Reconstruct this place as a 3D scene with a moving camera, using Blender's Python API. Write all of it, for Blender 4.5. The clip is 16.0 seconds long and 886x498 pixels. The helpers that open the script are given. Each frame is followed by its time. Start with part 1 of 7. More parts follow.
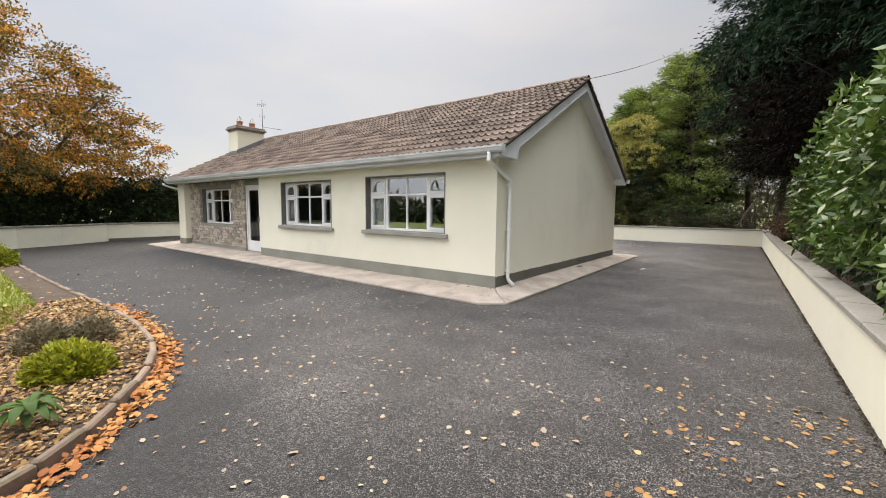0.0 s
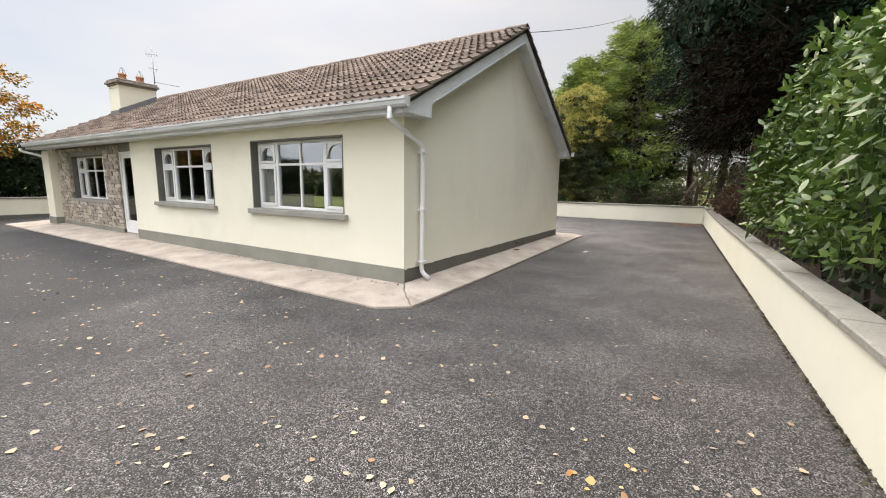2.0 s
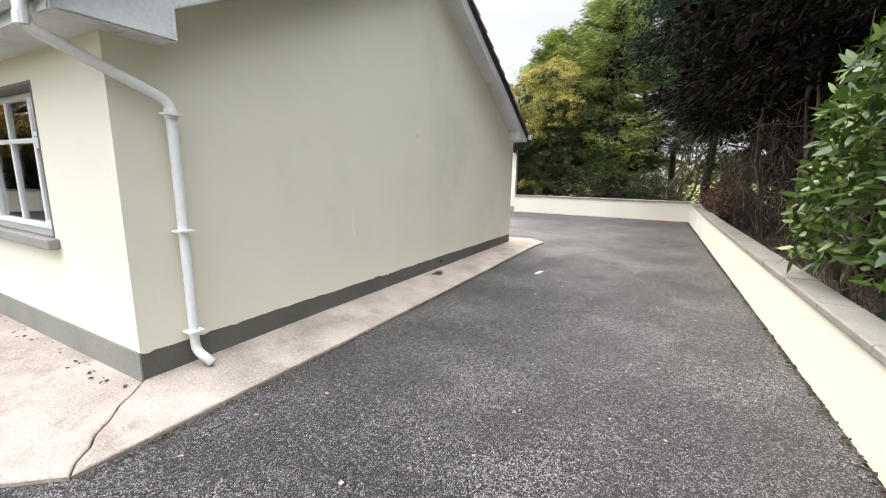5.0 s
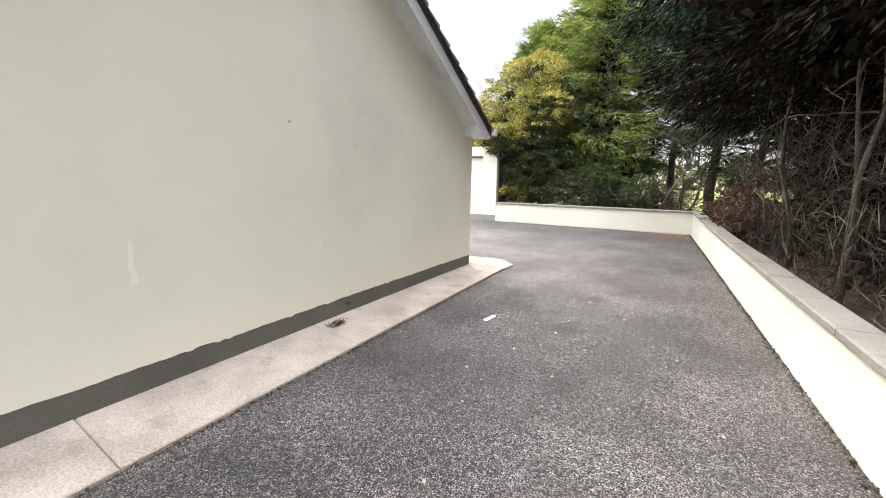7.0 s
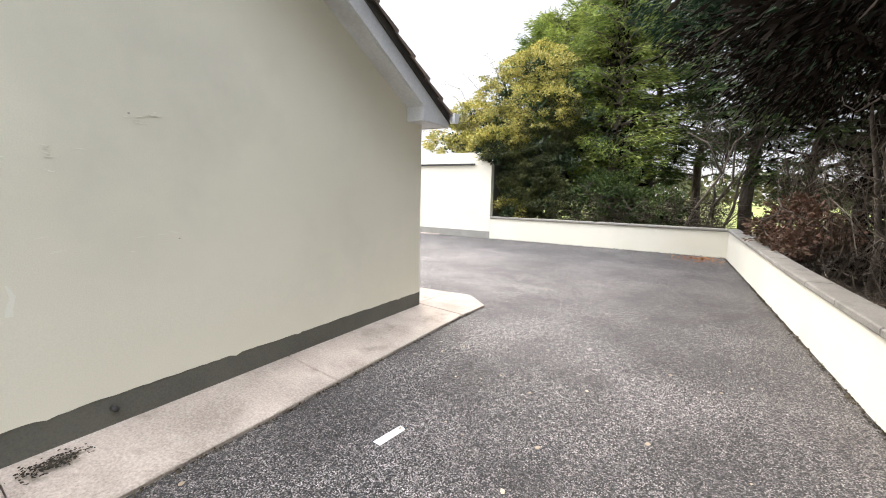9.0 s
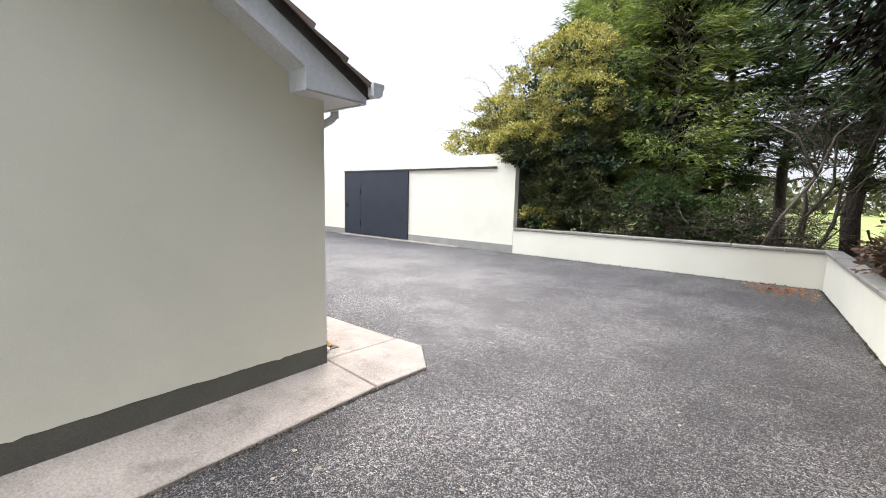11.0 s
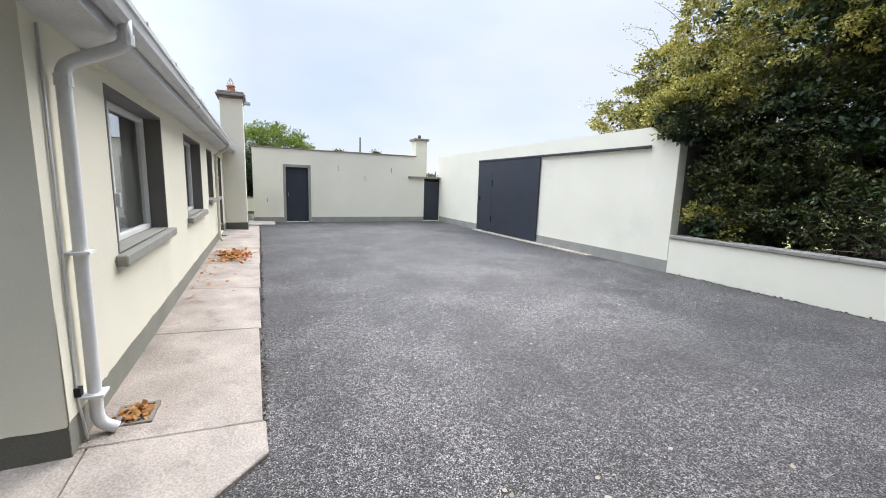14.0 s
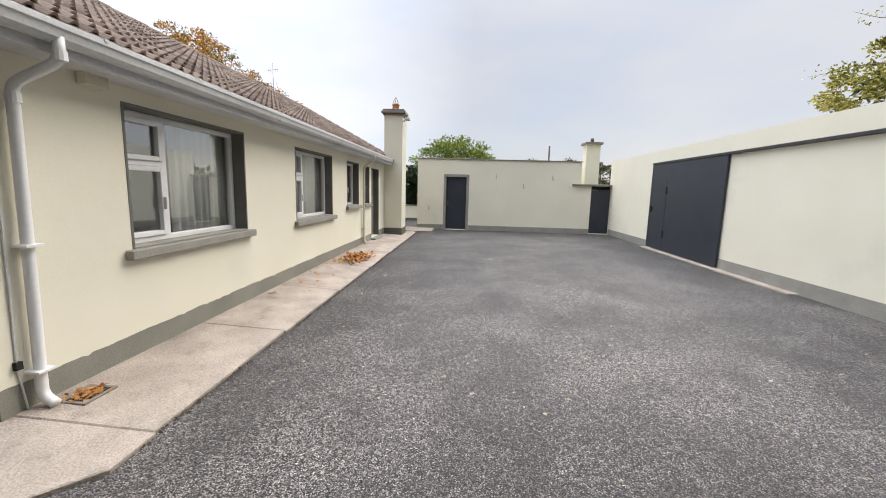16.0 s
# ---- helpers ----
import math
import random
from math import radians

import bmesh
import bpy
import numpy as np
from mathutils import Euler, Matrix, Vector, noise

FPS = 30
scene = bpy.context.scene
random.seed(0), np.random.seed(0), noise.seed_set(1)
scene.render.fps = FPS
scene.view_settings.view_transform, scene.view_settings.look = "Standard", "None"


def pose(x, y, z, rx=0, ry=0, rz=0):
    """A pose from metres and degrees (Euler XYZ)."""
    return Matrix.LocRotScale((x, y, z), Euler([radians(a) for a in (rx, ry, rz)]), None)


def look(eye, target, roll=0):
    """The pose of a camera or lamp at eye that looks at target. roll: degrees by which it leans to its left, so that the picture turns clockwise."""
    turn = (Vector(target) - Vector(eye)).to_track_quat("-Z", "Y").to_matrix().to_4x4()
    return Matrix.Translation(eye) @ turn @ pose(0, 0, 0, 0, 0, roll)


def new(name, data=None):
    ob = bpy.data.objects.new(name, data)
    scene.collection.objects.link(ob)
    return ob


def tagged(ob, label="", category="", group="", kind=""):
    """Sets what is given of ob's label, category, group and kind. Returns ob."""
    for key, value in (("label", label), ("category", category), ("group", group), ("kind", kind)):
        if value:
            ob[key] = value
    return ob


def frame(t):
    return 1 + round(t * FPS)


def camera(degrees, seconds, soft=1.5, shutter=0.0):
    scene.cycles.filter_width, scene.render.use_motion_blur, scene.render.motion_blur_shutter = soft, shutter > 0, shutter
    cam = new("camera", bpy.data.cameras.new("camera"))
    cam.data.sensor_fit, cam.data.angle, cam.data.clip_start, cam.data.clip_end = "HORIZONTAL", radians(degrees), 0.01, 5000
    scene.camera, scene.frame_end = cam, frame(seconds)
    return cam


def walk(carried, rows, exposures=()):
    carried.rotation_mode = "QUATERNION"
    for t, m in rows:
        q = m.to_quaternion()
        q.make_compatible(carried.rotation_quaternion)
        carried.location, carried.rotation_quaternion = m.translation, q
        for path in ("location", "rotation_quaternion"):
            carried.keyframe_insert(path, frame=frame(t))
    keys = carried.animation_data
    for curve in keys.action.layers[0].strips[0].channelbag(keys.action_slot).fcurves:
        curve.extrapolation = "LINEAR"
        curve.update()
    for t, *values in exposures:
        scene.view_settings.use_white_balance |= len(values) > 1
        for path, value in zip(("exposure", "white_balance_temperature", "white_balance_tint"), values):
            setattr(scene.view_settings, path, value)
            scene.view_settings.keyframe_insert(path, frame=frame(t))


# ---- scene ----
cam = camera(95.6, 16.0, soft=1.0)
PATH = [
    (0, (-0.075, 0.321, 1.512), (-1.292, 1.896, 1.315), 0.5),
    (0.5, (-0.165, 0.672, 1.49), (-1.331, 2.282, 1.269), 0.6),
    (1, (-0.237, 1.094, 1.505), (-1.348, 2.738, 1.253), 0.7),
    (1.5, (-0.302, 1.546, 1.504), (-1.365, 3.216, 1.222), 0.8),
    (2, (-0.314, 2.043, 1.513), (-1.34, 3.73, 1.196), 0.9),
    (2.5, (-0.357, 2.559, 1.515), (-1.36, 4.256, 1.174), 0.9),
    (3, (-0.393, 3.085, 1.526), (-1.381, 4.787, 1.171), 1.0),
    (3.5, (-0.431, 3.645, 1.538), (-1.407, 5.352, 1.174), 1.0),
    (4, (-0.507, 4.207, 1.556), (-1.47, 5.921, 1.187), 1.0),
    (6.5, (-0.611, 6.873, 1.616), (-1.543, 8.607, 1.261), 1.1),
    (7, (-0.637, 7.486, 1.617), (-1.574, 9.218, 1.273), 1.2),
    (7.5, (-0.69, 8.109, 1.588), (-1.639, 9.84, 1.262), 1.2),
    (8, (-0.769, 8.739, 1.553), (-1.722, 10.47, 1.244), 1.4),
    (8.5, (-0.849, 9.33, 1.531), (-1.82, 11.054, 1.24), 1.4),
    (11, (-0.739, 12.084, 1.574), (-1.974, 13.636, 1.32), 1.5),
    (11.5, (-0.683, 12.621, 1.599), (-1.998, 14.105, 1.339), 1.5),
    (12, (-0.675, 13.132, 1.594), (-2.077, 14.533, 1.331), 1.6),
    (12.5, (-0.744, 13.649, 1.581), (-2.239, 14.95, 1.31), 1.6),
    (13, (-0.856, 14.144, 1.579), (-2.455, 15.313, 1.297), 1.8),
    (13.5, (-0.993, 14.615, 1.579), (-2.695, 15.622, 1.285), 1.9),
    (14, (-1.096, 15.135, 1.576), (-2.893, 15.957, 1.266), 1.8),
    (14.5, (-1.197, 15.652, 1.551), (-3.07, 16.272, 1.225), 1.8),
    (15, (-1.294, 16.186, 1.544), (-3.223, 16.595, 1.212), 1.8),
    (15.5, (-1.437, 16.644, 1.547), (-3.404, 16.809, 1.226), 1.7),
    (16, (-1.562, 17.023, 1.567), (-3.537, 16.899, 1.278), 1.5),
]
EXPOSURES = [(0, 0.5, 7250, 12), (2, 0.74, 7200, 12), (4, 0.97, 6850, 12), (6.5, 1.36, 6950, 14), (8.5, 1.4, 6900, 14), (11, 1.16, 6550, 13), (12.5, 0.98, 6350, 12), (14, 0.78, 6250, 11), (15, 0.63, 6400, 11), (16, 0.52, 6850, 12)]
walk(cam, [(t, look(eye, target, roll)) for t, eye, target, roll in PATH], EXPOSURES)

# ---- daylight: a bright overcast sky, brighter overhead, and a veiled sun ----
SUN_AZIMUTH, SUN_HEIGHT = 315.0, 42.0
world = bpy.data.worlds.new("overcast_sky")
scene.world = world
world.use_nodes = True
wn, wl = world.node_tree.nodes, world.node_tree.links
wn.clear()
w_out = wn.new("ShaderNodeOutputWorld")
w_bg = wn.new("ShaderNodeBackground")
w_sky = wn.new("ShaderNodeTexSky")
w_sky.sky_type, w_sky.sun_disc = "NISHITA", False
w_sky.sun_elevation, w_sky.sun_rotation = radians(SUN_HEIGHT), radians(SUN_AZIMUTH)
w_coord = wn.new("ShaderNodeTexCoord")
w_sep = wn.new("ShaderNodeSeparateXYZ")
w_map = wn.new("ShaderNodeMapping")
w_map.inputs["Scale"].default_value = (1.0, 1.0, 3.0)
w_noise = wn.new("ShaderNodeTexNoise")
w_noise.inputs["Scale"].default_value, w_noise.inputs["Detail"].default_value = 1.6, 5.0
w_ramp = wn.new("ShaderNodeValToRGB")
w_ramp.color_ramp.elements[0].position, w_ramp.color_ramp.elements[0].color = 0.36, (6.5, 7.4, 8.9, 1)
w_ramp.color_ramp.elements[1].position, w_ramp.color_ramp.elements[1].color = 0.62, (8.1, 8.4, 9.0, 1)
w_rise = wn.new("ShaderNodeMapRange")
for name, value in (("From Min", 0.0), ("From Max", 1.0), ("To Min", 0.58), ("To Max", 8.5)):
    w_rise.inputs[name].default_value = value
w_mul = wn.new("ShaderNodeVectorMath")
w_mul.operation = "SCALE"
w_mix = wn.new("ShaderNodeMixRGB")
w_mix.inputs["Fac"].default_value = 0.85
wl.new(w_coord.outputs["Generated"], w_sep.inputs[0])
wl.new(w_coord.outputs["Generated"], w_map.inputs[0])
wl.new(w_map.outputs[0], w_noise.inputs["Vector"])
wl.new(w_noise.outputs["Fac"], w_ramp.inputs["Fac"])
w_pow = wn.new("ShaderNodeMath")
w_pow.operation, w_pow.use_clamp = "POWER", True
w_pow.inputs[1].default_value = 5.0
wl.new(w_sep.outputs["Z"], w_pow.inputs[0])
wl.new(w_pow.outputs[0], w_rise.inputs["Value"])
w_west = wn.new("ShaderNodeMapRange")
for name, value in (("From Min", -1.0), ("From Max", 1.0), ("To Min", 1.06), ("To Max", 0.48)):
    w_west.inputs[name].default_value = value
w_both = wn.new("ShaderNodeMath")
w_both.operation = "MULTIPLY"
wl.new(w_sep.outputs["X"], w_west.inputs["Value"])
wl.new(w_west.outputs[0], w_both.inputs[0])
w_south = wn.new("ShaderNodeMapRange")
for name, value in (("From Min", -1.0), ("From Max", 0.0), ("To Min", 2.7), ("To Max", 1.0)):
    w_south.inputs[name].default_value = value
w_lift = wn.new("ShaderNodeMath")
w_lift.operation = "MULTIPLY"
wl.new(w_sep.outputs["Y"], w_south.inputs["Value"])
wl.new(w_south.outputs[0], w_lift.inputs[0])
wl.new(w_rise.outputs[0], w_lift.inputs[1])
wl.new(w_lift.outputs[0], w_both.inputs[1])
wl.new(w_ramp.outputs[0], w_mul.inputs[0])
wl.new(w_both.outputs[0], w_mul.inputs["Scale"])
wl.new(w_sky.outputs[0], w_mix.inputs[1])
wl.new(w_mul.outputs[0], w_mix.inputs[2])
wl.new(w_mix.outputs[0], w_bg.inputs["Color"])
w_bg.inputs["Strength"].default_value = 0.1
wl.new(w_bg.outputs[0], w_out.inputs[0])

sun_data = bpy.data.lights.new("sun", "SUN")
sun_data.energy, sun_data.angle, sun_data.color = 1.6, radians(30), (1.0, 0.95, 0.86)
sun = new("sun", sun_data)
SUN_DIR = Vector((math.sin(radians(SUN_AZIMUTH)) * math.cos(radians(SUN_HEIGHT)), math.cos(radians(SUN_AZIMUTH)) * math.cos(radians(SUN_HEIGHT)), math.sin(radians(SUN_HEIGHT))))
sun.matrix_world = look(SUN_DIR * 60, (0, 0, 0))


# ---- materials ----
def material(name, low, high, rough=0.7, scale=6.0, fine=60.0, bump=0.15, bump_dist=0.01, metal=0.0, random_by="", stain=None, stain_scale=0.6, stain_at=(0.5, 0.7), spec=0.5, stretch=(1, 1, 1)):
    """A painted, cast or grown surface: two colours mixed by coarse and fine noise, an optional stain colour in patches, and fine relief."""
    m = bpy.data.materials.new(name)
    m.use_nodes = True
    n, l = m.node_tree.nodes, m.node_tree.links
    b = n["Principled BSDF"]
    b.inputs["Roughness"].default_value, b.inputs["Metallic"].default_value = rough, metal
    b.inputs["Specular IOR Level"].default_value = spec
    co = n.new("ShaderNodeTexCoord")
    geo = n.new("ShaderNodeNewGeometry")
    mp = n.new("ShaderNodeMapping")
    mp.inputs["Scale"].default_value = stretch
    l.new(geo.outputs["Position"], mp.inputs[0])
    big, small = n.new("ShaderNodeTexNoise"), n.new("ShaderNodeTexNoise")
    big.inputs["Scale"].default_value, big.inputs["Detail"].default_value = scale, 4
    small.inputs["Scale"].default_value, small.inputs["Detail"].default_value = fine, 3
    l.new(mp.outputs[0], big.inputs["Vector"])
    l.new(mp.outputs[0], small.inputs["Vector"])
    add = n.new("ShaderNodeMath")
    add.operation = "ADD"
    l.new(big.outputs["Fac"], add.inputs[0])
    l.new(small.outputs["Fac"], add.inputs[1])
    rng = n.new("ShaderNodeMapRange")
    rng.inputs["From Min"].default_value, rng.inputs["From Max"].default_value = 0.7, 1.3
    l.new(add.outputs[0], rng.inputs["Value"])
    mix = n.new("ShaderNodeMixRGB")
    mix.inputs[1].default_value, mix.inputs[2].default_value = (*low, 1), (*high, 1)
    fac = rng.outputs[0]
    if random_by:
        src = n.new("ShaderNodeObjectInfo").outputs["Random"] if random_by == "object" else geo.outputs["Random Per Island"]
        blend = n.new("ShaderNodeMath")
        blend.operation = "MULTIPLY_ADD"
        blend.inputs[1].default_value = 0.75
        half = n.new("ShaderNodeMath")
        half.operation = "MULTIPLY"
        half.inputs[1].default_value = 0.3
        l.new(fac, half.inputs[0])
        l.new(src, blend.inputs[0])
        l.new(half.outputs[0], blend.inputs[2])
        fac = blend.outputs[0]
    l.new(fac, mix.inputs[0])
    col = mix.outputs[0]
    if stain:
        sn = n.new("ShaderNodeTexNoise")
        sn.inputs["Scale"].default_value, sn.inputs["Detail"].default_value = stain_scale, 7
        sn.inputs["Roughness"].default_value = 0.62
        l.new(geo.outputs["Position"], sn.inputs["Vector"])
        sr = n.new("ShaderNodeMapRange")
        sr.inputs["From Min"].default_value, sr.inputs["From Max"].default_value = stain_at
        l.new(sn.outputs["Fac"], sr.inputs["Value"])
        sm = n.new("ShaderNodeMixRGB")
        sm.inputs[2].default_value = (*stain, 1)
        l.new(sr.outputs[0], sm.inputs[0])
        l.new(col, sm.inputs[1])
        col = sm.outputs[0]
    l.new(col, b.inputs["Base Color"])
    if bump:
        bp = n.new("ShaderNodeBump")
        bp.inputs["Strength"].default_value, bp.inputs["Distance"].default_value = bump, bump_dist
        l.new(small.outputs["Fac"], bp.inputs["Height"])
        l.new(bp.outputs[0], b.inputs["Normal"])
    return m


def asphalt_material():
    """Worn tarmac: dark binder with lighter chips, pale worn patches and dark damp ones."""
    m = bpy.data.materials.new("tarmac")
    m.use_nodes = True
    n, l = m.node_tree.nodes, m.node_tree.links
    b = n["Principled BSDF"]
    geo = n.new("ShaderNodeNewGeometry")
    vor = n.new("ShaderNodeTexVoronoi")
    vor.inputs["Scale"].default_value = 112
    l.new(geo.outputs["Position"], vor.inputs["Vector"])
    chip = n.new("ShaderNodeValToRGB")
    e = chip.color_ramp.elements
    e[0].position, e[0].color = 0.0, (0.024, 0.0225, 0.022, 1)
    e[1].position, e[1].color = 1.0, (0.208, 0.186, 0.172, 1)
    for at_, v in ((0.35, 0.058), (0.72, 0.118)):
        mid = e.new(at_)
        mid.color = (v * 1.1, v * 0.98, v * 0.915, 1)
    bw = n.new("ShaderNodeSeparateColor")
    l.new(vor.outputs["Color"], bw.inputs[0])
    l.new(bw.outputs[0], chip.inputs["Fac"])
    worn, damp = n.new("ShaderNodeTexNoise"), n.new("ShaderNodeTexNoise")
    worn.inputs["Scale"].default_value, worn.inputs["Detail"].default_value = 0.7, 10
    damp.inputs["Scale"].default_value, damp.inputs["Detail"].default_value = 1.3, 7
    for t in (worn, damp):
        t.inputs["Roughness"].default_value = 0.65
        l.new(geo.outputs["Position"], t.inputs["Vector"])
    wr, dr = n.new("ShaderNodeMapRange"), n.new("ShaderNodeMapRange")
    for r, lo, hi, top in ((wr, 0.43, 0.6, 0.8), (dr, 0.48, 0.64, 0.85)):
        r.inputs["From Min"].default_value, r.inputs["From Max"].default_value, r.inputs["To Max"].default_value = lo, hi, top
    l.new(worn.outputs["Fac"], wr.inputs["Value"])
    l.new(damp.outputs["Fac"], dr.inputs["Value"])
    m1, m2 = n.new("ShaderNodeMixRGB"), n.new("ShaderNodeMixRGB")
    m1.blend_type = "SCREEN"
    m1.inputs[2].default_value = (0.1, 0.089, 0.083, 1)
    m2.blend_type = "MULTIPLY"
    m2.inputs[2].default_value = (0.56, 0.53, 0.53, 1)
    l.new(wr.outputs[0], m1.inputs[0])
    l.new(chip.outputs[0], m1.inputs[1])
    l.new(dr.outputs[0], m2.inputs[0])
    l.new(m1.outputs[0], m2.inputs[1])
    # newer dark surface on the front drive, older surface brighter towards the yard, with an uneven seam
    sep, seam = n.new("ShaderNodeSeparateXYZ"), n.new("ShaderNodeTexNoise")
    seam.inputs["Scale"].default_value, seam.inputs["Detail"].default_value = 0.8, 6
    l.new(geo.outputs["Position"], sep.inputs[0])
    l.new(geo.outputs["Position"], seam.inputs["Vector"])
    level = n.new("ShaderNodeMath")
    level.operation = "MULTIPLY_ADD"
    level.inputs[1].default_value = 0.62
    l.new(sep.outputs["X"], level.inputs[0])
    l.new(sep.outputs["Y"], level.inputs[2])
    rough_edge = n.new("ShaderNodeMath")
    rough_edge.operation = "MULTIPLY_ADD"
    rough_edge.inputs[1].default_value = 5.0
    l.new(seam.outputs["Fac"], rough_edge.inputs[0])
    l.new(level.outputs[0], rough_edge.inputs[2])
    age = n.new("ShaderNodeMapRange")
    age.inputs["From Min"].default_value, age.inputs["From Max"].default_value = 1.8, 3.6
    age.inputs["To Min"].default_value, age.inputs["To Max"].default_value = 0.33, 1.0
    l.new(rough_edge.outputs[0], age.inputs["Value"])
    yard_gain = n.new("ShaderNodeMapRange")
    yard_gain.inputs["From Min"].default_value, yard_gain.inputs["From Max"].default_value = 4.0, 13.0
    yard_gain.inputs["To Min"].default_value, yard_gain.inputs["To Max"].default_value = 0.9, 1.46
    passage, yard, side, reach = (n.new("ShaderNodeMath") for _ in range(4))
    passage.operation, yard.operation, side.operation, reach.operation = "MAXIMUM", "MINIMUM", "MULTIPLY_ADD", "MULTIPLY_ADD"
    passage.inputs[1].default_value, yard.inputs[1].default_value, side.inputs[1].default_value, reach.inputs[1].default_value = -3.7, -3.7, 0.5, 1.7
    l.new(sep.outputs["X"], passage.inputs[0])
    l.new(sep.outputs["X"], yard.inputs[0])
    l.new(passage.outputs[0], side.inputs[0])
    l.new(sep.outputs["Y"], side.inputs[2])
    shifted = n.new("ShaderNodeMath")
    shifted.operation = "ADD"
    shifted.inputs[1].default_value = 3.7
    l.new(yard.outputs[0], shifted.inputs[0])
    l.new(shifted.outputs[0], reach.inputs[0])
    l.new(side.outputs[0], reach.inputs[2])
    l.new(reach.outputs[0], yard_gain.inputs["Value"])
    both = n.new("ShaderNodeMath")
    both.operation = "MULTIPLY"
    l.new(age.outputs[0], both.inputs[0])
    l.new(yard_gain.outputs[0], both.inputs[1])
    aged = n.new("ShaderNodeVectorMath")
    aged.operation = "SCALE"
    # dark binder between the chips, and fretted patches where it has worn out
    gap, fret, fretted = n.new("ShaderNodeMapRange"), n.new("ShaderNodeTexNoise"), n.new("ShaderNodeMapRange")
    for r, lo, hi, a, c in ((gap, 0.36, 0.62, 1.05, 0.0), (fretted, 0.38, 0.62, 0.22, 1.78)):
        for key, v in (("From Min", lo), ("From Max", hi), ("To Min", a), ("To Max", c)):
            r.inputs[key].default_value = v
    fret.inputs["Scale"].default_value, fret.inputs["Detail"].default_value, fret.inputs["Roughness"].default_value = 24.0, 5, 0.8
    l.new(geo.outputs["Position"], fret.inputs["Vector"])
    l.new(vor.outputs["Distance"], gap.inputs["Value"])
    l.new(fret.outputs["Fac"], fretted.inputs["Value"])
    grit, chips = n.new("ShaderNodeMath"), n.new("ShaderNodeVectorMath")
    grit.operation, chips.operation = "MULTIPLY", "SCALE"
    l.new(gap.outputs[0], grit.inputs[0])
    l.new(fretted.outputs[0], grit.inputs[1])
    l.new(m2.outputs[0], chips.inputs[0])
    l.new(grit.outputs[0], chips.inputs["Scale"])
    l.new(chips.outputs[0], aged.inputs[0])
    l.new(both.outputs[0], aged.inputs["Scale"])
    # the older surface is clogged with dust between its chips, so it looks closer and flatter
    dust, clogged, closer = n.new("ShaderNodeVectorMath"), n.new("ShaderNodeMapRange"), n.new("ShaderNodeMixRGB")
    dust.operation = "SCALE"
    dust.inputs[0].default_value = (0.1, 0.094, 0.09)
    for key, v in (("From Min", 3.0), ("From Max", 9.0), ("To Min", 0.0), ("To Max", 0.08)):
        clogged.inputs[key].default_value = v
    l.new(both.outputs[0], dust.inputs["Scale"])
    l.new(reach.outputs[0], clogged.inputs["Value"])
    l.new(clogged.outputs[0], closer.inputs[0])
    l.new(aged.outputs[0], closer.inputs[1])
    l.new(dust.outputs[0], closer.inputs[2])
    l.new(closer.outputs[0], b.inputs["Base Color"])
    b.inputs["Roughness"].default_value = 0.66
    bp = n.new("ShaderNodeBump")
    bp.invert = True
    bp.inputs["Strength"].default_value, bp.inputs["Distance"].default_value = 0.9, 0.008
    l.new(vor.outputs["Distance"], bp.inputs["Height"])
    l.new(bp.outputs[0], b.inputs["Normal"])
    return m


def glass_material(name, tint, extra):
    m = bpy.data.materials.new(name)
    m.use_nodes = True
    n, l = m.node_tree.nodes, m.node_tree.links
    n.clear()
    out, mix, tr, gl = n.new("ShaderNodeOutputMaterial"), n.new("ShaderNodeMixShader"), n.new("ShaderNodeBsdfTransparent"), n.new("ShaderNodeBsdfGlossy")
    lw, fr, ad = n.new("ShaderNodeLayerWeight"), n.new("ShaderNodeMath"), n.new("ShaderNodeMath")
    lw.inputs["Blend"].default_value = 0.5
    fr.operation = "POWER"
    fr.inputs[1].default_value = 4.0
    l.new(lw.outputs["Facing"], fr.inputs[0])
    ad.operation, ad.use_clamp = "ADD", True
    ad.inputs[1].default_value = extra
    tr.inputs[0].default_value = (*tint, 1)
    gl.inputs["Roughness"].default_value = 0.01
    l.new(fr.outputs[0], ad.inputs[0])
    l.new(ad.outputs[0], mix.inputs[0])
    l.new(tr.outputs[0], mix.inputs[1])
    l.new(gl.outputs[0], mix.inputs[2])
    l.new(mix.outputs[0], out.inputs[0])
    return m


